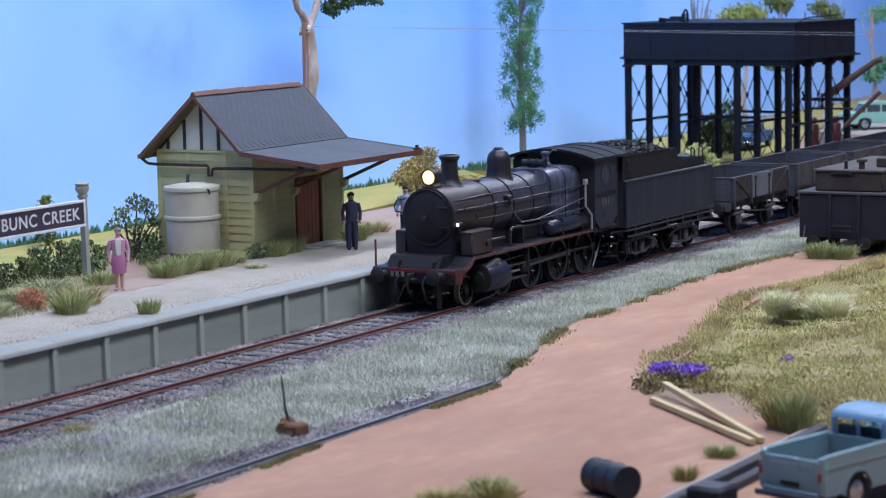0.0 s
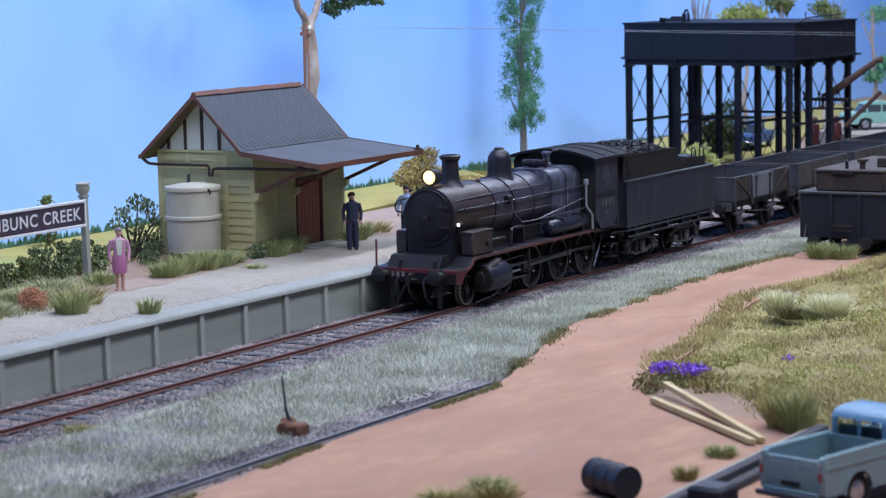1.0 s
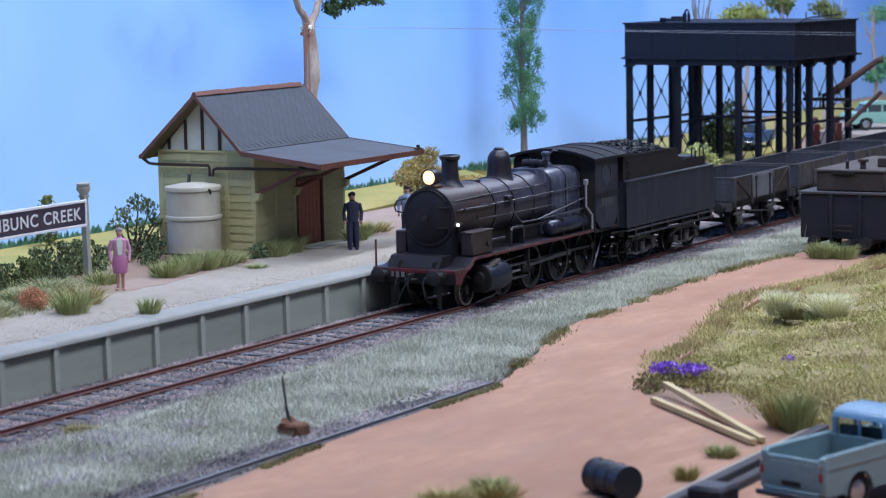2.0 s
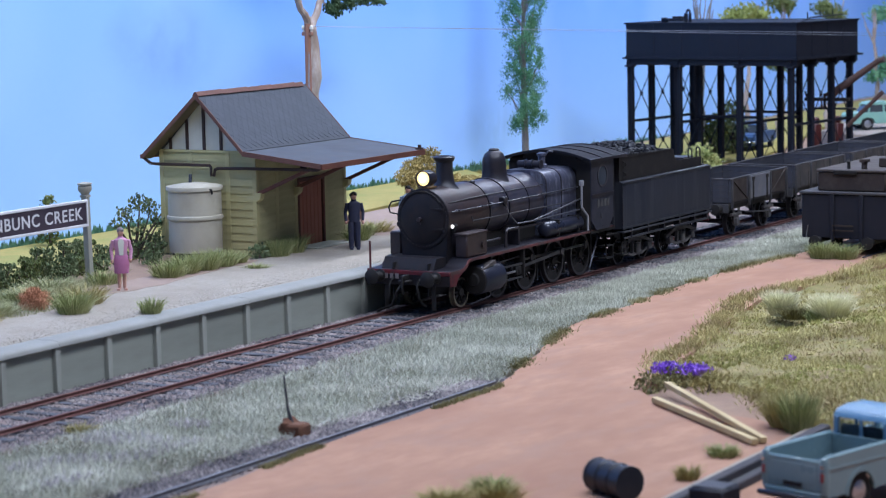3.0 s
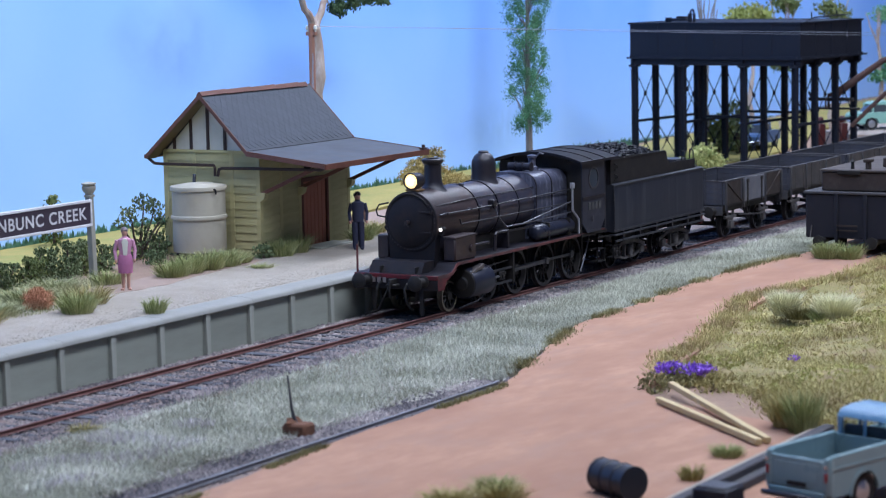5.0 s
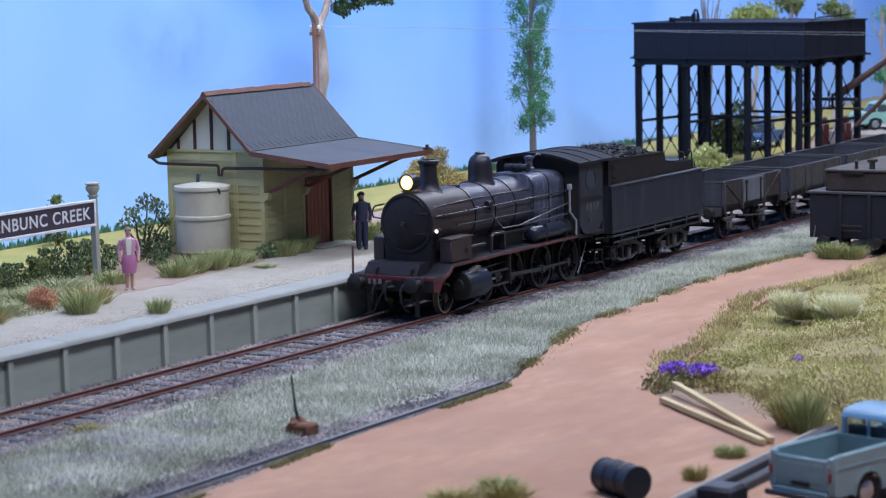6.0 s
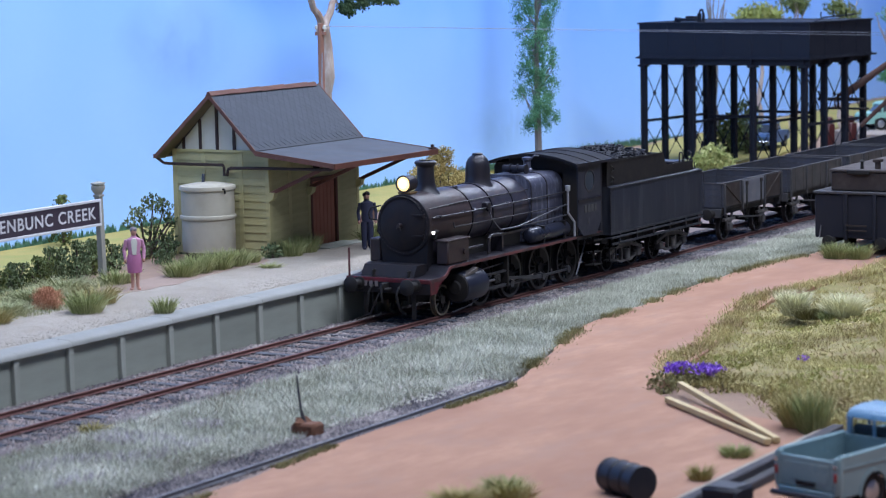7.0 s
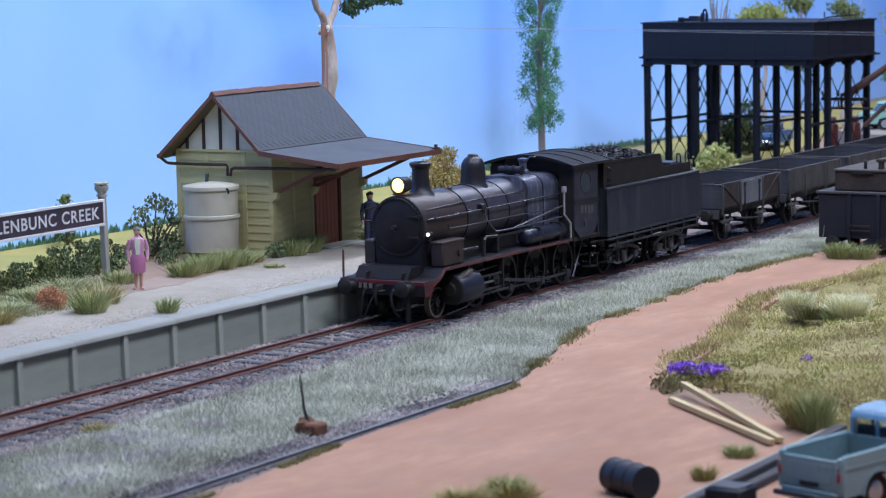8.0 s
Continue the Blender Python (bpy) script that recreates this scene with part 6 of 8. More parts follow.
# tufts on platform, verge and field
for i, (x, y, z, ra, h, n, ma, lab) in enumerate((
        (-9.2, 2.15, 1.05, 0.40, 0.42, 130, GREEN_GRASS, "small green grass tuft on the platform"),
        (-10.0, 3.95, 1.05, 0.62, 0.62, 260, GREEN_GRASS, "green grass tuft beside the path"),
        (-8.6, 4.7, 1.05, 0.7, 0.55, 240, DRY_GRASS, "yellowish grass tuft beside the path"),
        (-9.0, 6.3, 1.05, 1.0, 0.42, 500, BANK_GRASS, "pale straw grass clump behind the platform"),
        (-11.2, 5.6, 1.05, 0.9, 0.36, 450, BANK_GRASS, "pale straw grass clump behind the platform"),
        (-12.4, 4.9, 1.05, 0.7, 0.4, 220, DRY_GRASS, "yellowish grass clump behind the platform"),
        (-7.2, 6.9, 1.05, 0.9, 0.42, 450, BANK_GRASS, "pale grass clump by the sign post"),
        (-5.4, 6.6, 1.05, 0.6, 0.45, 200, GREEN_GRASS, "green grass clump by the sign post"),
        (-3.5, 5.85, 1.02, 0.6, 0.55, 300, GREEN_GRASS, "green grass clump under the rainwater tank"),
        (-2.7, 5.9, 1.02, 0.6, 0.62, 340, GREEN_GRASS, "green grass clump under the rainwater tank"),
        (-1.8, 5.85, 1.02, 0.6, 0.64, 340, GREEN_GRASS, "green grass clump under the rainwater tank"),
        (-1.0, 5.85, 1.02, 0.6, 0.58, 320, GREEN_GRASS, "green grass clump under the rainwater tank"),
        (-0.2, 5.9, 1.02, 0.45, 0.42, 180, GREEN_GRASS, "green grass clump beside the shed wall"),
        (-0.9, 4.7, 1.03, 0.42, 0.18, 120, GREEN_GRASS, "low green weeds on the platform"),
        (1.6, 5.65, 1.03, 0.5, 0.58, 260, GREEN_GRASS, "green grass clump beside the shed wall"),
        (2.5, 5.75, 1.03, 0.55, 0.62, 280, GREEN_GRASS, "green grass clump beside the shed wall"),
        (5.9, 5.6, 1.03, 0.5, 0.4, 220, GREEN_GRASS, "green grass clump beside the shed door"),
        (7.0, 6.2, 1.03, 0.7, 0.5, 260, GREEN_GRASS, "green grass clump behind the shed"),
        (8.2, 6.4, 1.0, 0.8, 0.45, 260, DRY_GRASS, "olive grass clump behind the shed"),
        (-17.3, -2.05, -0.15, 0.4, 0.22, 120, DRY_GRASS, "yellow weed beside the rail"),
        (15.1, -6.05, -0.05, 0.6, 0.55, 300, GREEN_GRASS, "large green grass tussock before the wagon"),
        (15.2, -6.75, -0.05, 0.55, 0.5, 260, GREEN_GRASS, "large green grass tussock before the wagon"),
        (2.95, -9.5, 0.05, 0.5, 0.62, 700, STRAW, "pale feathery straw tussock in the field"),
        (2.5, -10.1, 0.05, 0.6, 0.32, 300, EDGE_GRASS, "brownish grass tussock in the field"),
        (2.5, -11.1, 0.05, 0.62, 0.66, 800, STRAW, "pale feathery straw tussock in the field"),
        (2.2, -10.8, 0.05, 0.4, 0.25, 160, GREEN_GRASS, "small green weed in the field"),
        (-11.6, -15.75, 0.0, 0.5, 0.85, 220, GREEN_GRASS, "tall green-brown reed clump by the yard"),
        (-11.3, -15.3, 0.05, 0.55, 0.62, 260, DRY_GRASS, "tall dry reed clump by the yard"),
        (-14.4, -15.3, -0.05, 0.42, 0.25, 180, GREEN_GRASS, "low green weed on the road edge"),
        (-16.6, -15.55, -0.05, 0.3, 0.3, 140, DRY_GRASS, "small dry weed on the road edge"),
        (-19.4, -13.1, -0.06, 0.6, 0.3, 260, DRY_GRASS, "low dry grass clump on the road edge"),
        (-18.9, -12.7, -0.06, 0.5, 0.3, 220, GREEN_GRASS, "low dry grass clump on the road edge"),
        (-20.0, -12.4, -0.06, 0.6, 0.25, 240, DRY_GRASS, "low dry grass clump on the road edge"))):
    tuft("grass_tuft", lab, x, y, z, ra, h, n, ma, 100 + i)

g = Geo()
r = random.Random(77)
for k in range(420):
    x, y = r.gauss(-7.1, 0.2), r.uniform(-11.75, -10.55)
    leaves(g, x, y, 0.22 + r.uniform(-0.05, 0.1), 0.05, 0.05, 0.05, 2, 0.05, r)
for k in range(14):
    leaves(g, r.gauss(-5.3, 0.1), r.gauss(-13.05, 0.1), 0.33, 0.05, 0.05, 0.05, 2, 0.04, r)
tagged(part("purple_flowers", g, PURPLE, smooth=False), "bright purple ground-cover flowers in bloom", "flowers", kind="stuff")
for i, (x, y) in enumerate(((-7.0, -10.9), (-6.9, -11.5), (-7.5, -11.2), (-7.9, -12.2), (-8.3, -10.9))):
    shrub("low_bush", "low scrubby olive-brown ground plant", x, y, -0.02, [(0, 0, 0.06, 0.40, 420)], 0.05, (EDGE_GRASS, DRY_GRASS)[i % 2], 40 + i, 2, size=0.04)

# ---- trees and bushes ----
def build_gum():
    th = thing("gum_tree", "tall pale-barked gum tree with forked trunk", "tree", 13.45, 12.0, 0.9)
    g = Geo()
    fork = limb(g, (0.12, 0, -0.3), (-0.08, 0, 6.45), 0.30, 0.21, 3, 12, 12)
    g.blob(-0.08, 0, 6.42, 0.22, 0.22, 0.26, 0.1, 3, 10, 7)
    a = limb(g, fork, (-0.75, 0.05, 7.5), 0.14, 0.11, 5, 6)
    b = limb(g, fork, (0.72, 0, 7.5), 0.15, 0.11, 8, 6)
    limb(g, a, (-1.4, 0.3, 10.5), 0.11, 0.04, 9, 7)
    limb(g, b, (1.7, 0, 10.3), 0.11, 0.04, 12, 7)
    c = limb(g, b, (2.6, -0.1, 7.75), 0.05, 0.03, 15, 6)
    limb(g, c, (4.7, 0, 7.4), 0.03, 0.012, 16, 6)
    limb(g, b, (1.25, 0.1, 7.0), 0.035, 0.012, 18, 4)
    part("trunk", g, BARK, th)
    r = random.Random(9)
    g = Geo()
    for x, y, z, ra, n in ((1.15, 0, 7.12, 0.26, 190), (1.45, -0.1, 6.98, 0.24, 150), (1.7, 0.1, 7.25, 0.34, 260), (2.3, 0, 7.2, 0.34, 240), (2.8, 0.1, 7.35, 0.36, 240), (3.4, 0, 7.35, 0.28, 150), (3.9, 0, 7.4, 0.26, 120),
                           (4.4, 0, 7.3, 0.2, 80), (4.8, 0, 7.25, 0.16, 50), (2.0, 0, 7.9, 0.6, 420), (3.2, 0, 8.1, 0.7, 450), (1.6, 0, 10.3, 1.2, 700), (-1.4, 0.3, 10.8, 1.3, 800), (0.2, 0.2, 11.6, 1.4, 800)):
        leaves(g, x, y, z, ra, ra, ra * 0.7, n, 0.065, r, 0.3)
    part("crown", g, GUM_LEAF, th, smooth=False)


def build_poplar():
    th = thing("poplar_tree", "slender green poplar with sparse feathery crown", "tree", 30.9, 13.0, 0.0)
    g = Geo()
    for k in range(10):
        g.tube((0.03 * math.sin(k), 0, -0.2 + 1.07 * k), (0.03 * math.sin(k + 1), 0, -0.2 + 1.07 * (k + 1)), 0.17 - 0.012 * k, 0.17 - 0.012 * (k + 1), 8)
    r = random.Random(4)
    tips = []
    for k in range(34):
        z = 2.9 + 7.0 * k / 34
        a = r.uniform(0, 6.3)
        d = 0.75 + 0.25 * math.sin(k)
        t = (d * math.cos(a), d * math.sin(a) * 0.8, z + 1.0)
        limb(g, (0, 0, z - 0.2), t, 0.04, 0.012, 30 + k, 3)
        tips.append(t)
    part("trunk", g, POPLAR_BARK, th)
    g = Geo()
    for k in range(190):
        z = 2.75 + 7.6 * (k + r.random()) / 190
        a = r.uniform(0, 6.3)
        q = 1.75 * (0.78 + 0.3 * noise.noise(Vector((z * 0.9, 2.2, 1)))) * (0.6 if z < 3.1 else 1)
        d = q * r.uniform(0.25, 0.8)
        ra = r.uniform(0.2, 0.4)
        leaves(g, d * math.cos(a), d * math.sin(a) * 0.8, z, ra, ra, ra * 1.4, 190, 0.033, r, 0.1)
    part("crown", g, POPLAR_LEAF, th, smooth=False)


POPLAR_BARK = mat("poplar_bark", (0.22, 0.21, 0.20), (0.14, 0.13, 0.12), 0.9, grain=7, coarse=1)
build_gum()
build_poplar()
shrub("gold_bush", "tall golden-olive wattle bush in flower", 18.2, 10.2, 0.0, [(-1.7, 0, 2.0, 0.4, 800), (-1.2, 0, 2.3, 0.4, 800), (3.2, 0, 1.35, 0.45, 900), (3.8, 0, 1.1, 0.4, 600), (-0.9, 0, 2.0, 0.5, 1300), (-0.4, 0, 2.35, 0.5, 1300), (0.1, 0, 2.6, 0.42, 900), (0.5, 0, 1.8, 0.6, 1500), (1.6, 0, 1.5, 0.55, 1300), (2.2, 0, 1.35, 0.5, 1000), (2.6, 0, 1.1, 0.4, 600), (0, 0, 1.1, 0.8, 1400), (-1.3, 0, 1.7, 0.3, 400)], 0.08, GOLD_LEAF, 60, 8, size=0.042)
shrub("garden_shrub", "dark green leafy shrub behind the woman", 0.2, 9.75, 1.0, [(0.2, 0, 1.62, 0.36, 150), (0.75, 0, 1.42, 0.34, 120), (-0.5, 0, 1.38, 0.30, 100), (-0.9, 0, 1.15, 0.22, 50), (1.15, 0, 1.0, 0.28, 80), (1.6, 0, 1.2, 0.2, 45), (0.0, 0, 0.95, 0.34, 110), (0.5, 0, 0.35, 0.5, 320), (1.4, 0, 0.35, 0.5, 300), (-0.5, 0, 0.3, 0.4, 200)], 0.08, DARK_LEAF, 61, 10, size=0.06)
for i, (x, y, h, w, n) in enumerate(((-8.9, 8.7, 0.55, 0.5, 420), (-7.9, 8.6, 0.62, 0.55, 460), (-7.0, 8.9, 0.75, 0.6, 520), (-6.1, 8.7, 0.85, 0.6, 560), (-5.2, 8.9, 0.8, 0.55, 480), (-4.4, 8.8, 0.55, 0.5, 360), (-2.6, 8.3, 0.5, 0.42, 300), (-10.0, 8.4, 0.5, 0.5, 380), (-11.2, 8.4, 0.5, 0.5, 380))):
    shrub("hedge_bush", "dark green rounded hedge bush behind the platform", x + 1.9, y + 0.15, 1.05 - 0.12 * h, [(0, 0, h * 0.45, w * 0.75, n), (0.3, 0.1, h * 0.9, w * 0.5, n // 2), (-0.35, -0.1, h * 0.4, w * 0.7, n // 2), (-0.1, 0, h * 1.15, w * 0.3, n // 5), (0.55, 0, h * 1.1, w * 0.22, n // 8)], 0.07, (DARK_LEAF, OLIVE_LEAF)[i % 3 == 1], 70 + i, 6, size=0.048)
shrub("slim_tree", "thin young green tree behind the hedge", 1.75, 14.3, 0.95, [(0, 0, 0.4, 0.4, 190), (0.1, 0, 0.8, 0.36, 170), (-0.1, 0, 1.15, 0.35, 150), (0.05, 0, 1.5, 0.22, 80)], 0.07, OLIVE_LEAF, 90, 3, "tree", size=0.07)
shrub("wall_shrub", "dark shrub against the shed wall", 1.0, 5.9, 1.04, [(0, 0, 0.22, 0.32, 180)], 0.06, DARK_LEAF, 91, 3, size=0.06)
shrub("tumbleweed", "rust-brown rounded dead bush on the platform", -9.95, 5.2, 1.05, [(0, 0, 0.26, 0.40, 7000), (0, 0, 0.24, 0.30, 2500)], 0.05, RUST_LEAF, 92, 3, size=0.02)
shrub("lime_bush", "yellow-green flowering bush below the water tower", 38.6, 8.6, 0.0, [(-0.9, 0, 0.9, 0.5, 300), (0, 0, 1.15, 0.55, 360), (0.8, 0, 0.75, 0.6, 360), (1.5, 0, 0.6, 0.5, 260), (0.2, 0, 0.4, 0.8, 400)], 0.09, LIME_LEAF, 93, 6, size=0.09)
for i, (x, y, h) in enumerate(((53.2, 13.2, 2.6), (51.8, 13.6, 2.0), (54.6, 14.2, 1.5))):
    shrub("tall_shrub", "tall dark shrub behind the water tower", x, y, -0.1, [(0, 0, h * 0.85, 0.55, 260), (0.2, 0, h * 0.55, 0.7, 320), (-0.3, 0, h * 0.3, 0.8, 320)], 0.09, (DARK_LEAF, OLIVE_LEAF, OLIVE_LEAF)[i], 95 + i, 5, size=0.10)


def build_back_tree(x, y, height, lean, seed, crowns, material, bare=False, label="grey-trunked gum tree with clumped olive crown"):
    th = thing("background_tree", label, "tree", x, y, -0.1)
    g = Geo()
    top = limb(g, (0, 0, 0), (lean, 0, height * 0.62), 0.17, 0.10, seed, 6)
    r = random.Random(seed)
    for k in range(5):
        limb(g, top, top + Vector((r.uniform(-1.4, 1.4), r.uniform(-0.6, 0.6), height * r.uniform(0.25, 0.45))), 0.07, 0.02, seed + k, 5)
    part("trunk", g, POPLAR_BARK if bare else BARK, th)
    if crowns:
        g = Geo()
        for dx, dz, ra, n in crowns:
            leaves(g, dx, 0, dz, ra, ra * 0.8, ra * 0.5, n, 0.11, r, 0.3)
        part("crown", g, material, th, smooth=False)


build_back_tree(51.9, 14.6, 8.5, 0.5, 201, (), OLIVE_LEAF, True, "bare grey dead tree behind the water tower")
build_back_tree(53.3, 14.9, 8.0, 0.2, 205, (), OLIVE_LEAF, True, "bare grey dead tree behind the water tower")
build_back_tree(60.5, 15.6, 7.0, 0.4, 211, ((-1.4, 6.6, 1.1, 420), (0.3, 6.75, 1.2, 460), (1.7, 6.6, 1.0, 380)), LIME_OLIVE, False)
build_back_tree(64.8, 15.4, 7.4, 0.3, 221, ((0, 7.3, 1.0, 420), (0.7, 7.0, 0.8, 300), (-0.2, 3.9, 0.9, 320), (0.6, 4.4, 0.8, 280)), OLIVE_LEAF, False)
build_back_tree(71.5, 15.2, 7.2, 0.6, 231, ((-0.6, 6.8, 0.9, 360), (1.0, 6.4, 1.0, 420), (1.6, 5.9, 0.7, 240)), OLIVE_LEAF, False)
build_back_tree(80.5, 15.4, 7.0, -0.8, 241, ((-0.5, 2.6, 1.0, 380), (1.4, 3.2, 1.1, 420), (0.4, 6.2, 1.2, 400)), POPLAR_LEAF, False)
# ---- name board ----
def letters(body, size, material, parent, x, y, z, width):
    cu = bpy.data.curves.new("lettering", "FONT")
    cu.body, cu.size, cu.extrude, cu.align_x = body, size * S, 0.006 * S, "RIGHT"
    cu.space_character, cu.offset = 1.12, 0.005 * S
    tmp = new("lettering", cu)
    me = bpy.data.meshes.new_from_object(tmp.evaluated_get(bpy.context.evaluated_depsgraph_get()))
    bpy.data.objects.remove(tmp)
    xs = [v.co.x for v in me.vertices]
    k = width * S / (max(xs) - min(xs))
    for v in me.vertices:
        v.co.x = (v.co.x - max(xs)) * k
    me.materials.clear()
    me.materials.append(material)
    ob = new("lettering", me)
    ob.parent = parent
    ob.matrix_basis = at(x, y, z, 90, 0, 0)
    return tagged(ob, "white raised capital letters")


def build_sign():
    th = thing("station_sign", "dark station name board with white letters on timber posts", "sign", -5.3, 7.2, 1.05)
    post = Geo().box(-0.085, 0.085, -0.085, 0.085, -0.2, 2.42, 0.012).box(-0.11, 0.11, -0.11, 0.11, 2.36, 2.42, 0.01).lathe([(0.10, 2.42), (0.12, 2.46), (0.19, 2.56), (0.19, 2.66), (0.15, 2.68), (0.2, 2.70), (0.2, 2.74), (0.0, 2.78)], 8)
    for x, lean in ((0.08, -1.6), (-5.6, 0.0)):
        ob = part("post", post, GREY_WOOD, th, "weathered grey turned-top post")
        ob.matrix_basis = at(x, 0, 0, 0, lean, 0)
    board = part("board", Geo().box(-5.5, -0.16, -0.16, -0.10, 1.66, 2.24, 0.01), SIGN_DARK, th, "near-black painted board")
    fr = Geo().box(-5.56, -0.1, -0.18, -0.09, 2.24, 2.31, 0.008).box(-5.56, -0.1, -0.18, -0.09, 1.59, 1.66, 0.008).box(-0.16, -0.1, -0.18, -0.09, 1.66, 2.24, 0.008).box(-5.56, -5.5, -0.18, -0.09, 1.66, 2.24, 0.008)
    part("frame", fr, SIGN_WHITE, th, "white-painted frame")
    letters("LENBUNC CREEK", 0.46, SIGN_WHITE, board, -0.33, -0.162, 1.80, 4.15)


SIGN_DARK = mat("sign_dark", (0.035, 0.025, 0.04), (0.05, 0.035, 0.05), 0.6, grain=6)
SIGN_WHITE = mat("sign_white", (0.66, 0.66, 0.68), (0.56, 0.55, 0.57), 0.7, grain=8)
build_sign()


# ---- rainwater tank ----
def build_tank():
    th = thing("rainwater_tank", "round cream rainwater tank on a low stand", "water tank", 0.42, 7.72, 1.04)
    part("shell", Geo().lathe([(0.775, 0.25), (0.78, 0.28), (0.78, 1.18), (0.815, 1.20), (0.83, 1.25), (0.815, 1.30), (0.78, 1.32), (0.78, 2.02), (0.82, 2.04), (0.83, 2.12), (0.81, 2.16), (0.77, 2.16)], 44), TANK_PAINT, th)
    part("lid", Geo().lathe([(0.76, 2.14), (0.70, 2.18), (0.4, 2.23), (0.12, 2.26), (0.0, 2.26)], 36), TANK_PAINT, th, "shallow cone lid")
    part("hatch_handle", Geo().box(-0.35, -0.27, 0.05, 0.13, 2.2, 2.48, 0.01, m=pose(0, 0, 0, 0, 6, 0)), STEEL_DULL, th)
    part("tap_pipe", Geo().path([(-0.3, -0.70, 2.1), (-0.3, -0.82, 2.08), (-0.3, -0.84, 1.95)], 0.03), FRAME_BLACK, th)
    for k in range(6):
        a = k * math.pi / 3
        part("stand_block", Geo().box(-0.13, 0.13, -0.13, 0.13, -0.15, 0.25, 0.01, m=pose(0.52 * math.cos(a), 0.52 * math.sin(a), 0)), DARK_BATTEN, th)
    part("stand_deck", Geo().lathe([(0.70, 0.20), (0.70, 0.27)], 24), DARK_BATTEN, th)


build_tank()


# ---- toy figures: one plain mesh each ----
def figure(label, x, y, z, rz, height, coat, legs, skin, hair, skirt=False):
    g, slots, mats = Geo(), [], [coat, legs, skin, hair, WHITE_PANEL]
    def mark(i):
        slots.extend([i] * (len(g.f) - len(slots)))
    for s in (-0.1, 0.1):
        if skirt:
            g.tube((0, s * 0.7, 0.08), (0, s * 0.7, 0.55), 0.045, 0.06, 8)
            mark(2)
        else:
            g.tube((0, s, 0.05), (0, s * 0.9, 0.85), 0.07, 0.10, 9)
            mark(1)
        g.box(-0.14, 0.07, s - 0.05, s + 0.05, 0.0, 0.09, 0.02)
        mark(2 if skirt else 1)
    if skirt:
        g.lathe([(0.17, 0.5), (0.19, 0.75), (0.16, 0.98), (0.13, 1.02)], 14, Matrix.Diagonal((0.85, 1.15, 1, 1)))
        mark(1)
    g.lathe([(0.14, 0.84), (0.16, 0.95), (0.15, 1.1), (0.19, 1.32), (0.17, 1.42), (0.07, 1.48), (0.055, 1.54)], 14, Matrix.Diagonal((0.75, 1.1, 1, 1)))
    mark(0)
    if skirt:
        g.prism([(-0.05, 1.0), (0.05, 1.0), (0.085, 1.36), (0.05, 1.45), (-0.05, 1.45), (-0.085, 1.36)], -0.15, -0.04, "x")
        mark(4)
    for s in (-1, 1):
        g.tube((0, s * 0.20, 1.40), (0.02, s * 0.27, 1.12), 0.06, 0.05, 8)
        g.tube((0.02, s * 0.27, 1.12), (-0.08, s * 0.25, 0.88), 0.05, 0.04, 8)
        mark(0)
        g.blob(-0.1, s * 0.25, 0.84, 0.045, 0.04, 0.06, 0.1, 1, 7, 5)
        mark(2)
    g.blob(0, 0, 1.62, 0.095, 0.085, 0.12, 0.05, 2, 10, 8)
    mark(2)
    g.blob(0.02, 0, 1.67, 0.105, 0.10, 0.09, 0.1, 3, 10, 7)
    mark(3)
    k = height / 1.76
    g.v = [(a * k, b * k, c * k) for a, b, c in g.v]
    ob = part("figurine", g, mats[0])
    for m in mats[1:]:
        ob.data.materials.append(m)
    ob.data.polygons.foreach_set("material_index", slots)
    ob.matrix_world = at(x, y, z, 0, 0, rz)
    return tagged(ob, label, "figurine", "toy figures on the platform")


PINK, PINK_DARK = mat("pink_cloth", (0.50, 0.25, 0.36), (0.43, 0.20, 0.30), 0.8, grain=9), mat("pink_skirt", (0.42, 0.15, 0.28), (0.34, 0.12, 0.22), 0.8, grain=9)
SKIN, NAVY, PALE_BLUE = mat("painted_skin", (0.50, 0.28, 0.21), (0.42, 0.22, 0.17), 0.7, grain=9), mat("navy_cloth", (0.018, 0.022, 0.05), (0.03, 0.03, 0.055), 0.8), mat("blue_cloth", (0.16, 0.26, 0.50), (0.35, 0.42, 0.55), 0.8)
GREY_HAIR, DARK_HAIR, TAN = mat("grey_hair", (0.22, 0.19, 0.21), (0.16, 0.14, 0.16), 0.8), mat("dark_hair", (0.02, 0.017, 0.017), None, 0.7), mat("brown_cloth", (0.22, 0.13, 0.10), (0.16, 0.09, 0.075), 0.8)
figure("small painted figurine in a pink suit and skirt", -6.2, 5.35, 1.06, 40, 1.70, PINK, PINK_DARK, SKIN, GREY_HAIR, True)
figure("small painted figurine in a dark navy suit", 3.85, 4.4, 1.07, 35, 1.74, NAVY, NAVY, SKIN, DARK_HAIR)
figure("small painted figurine in a brown coat", 4.35, 4.75, 1.07, 60, 1.66, TAN, NAVY, SKIN, DARK_HAIR)
figure("small painted figurine in a blue shirt", 6.5, 4.1, 1.05, 20, 1.72, PALE_BLUE, NAVY, SKIN, DARK_HAIR)
figure("small painted figurine in a pale blue shirt", 7.3, 4.5, 1.05, -20, 1.55, PALE_BLUE, TAN, SKIN, DARK_HAIR)


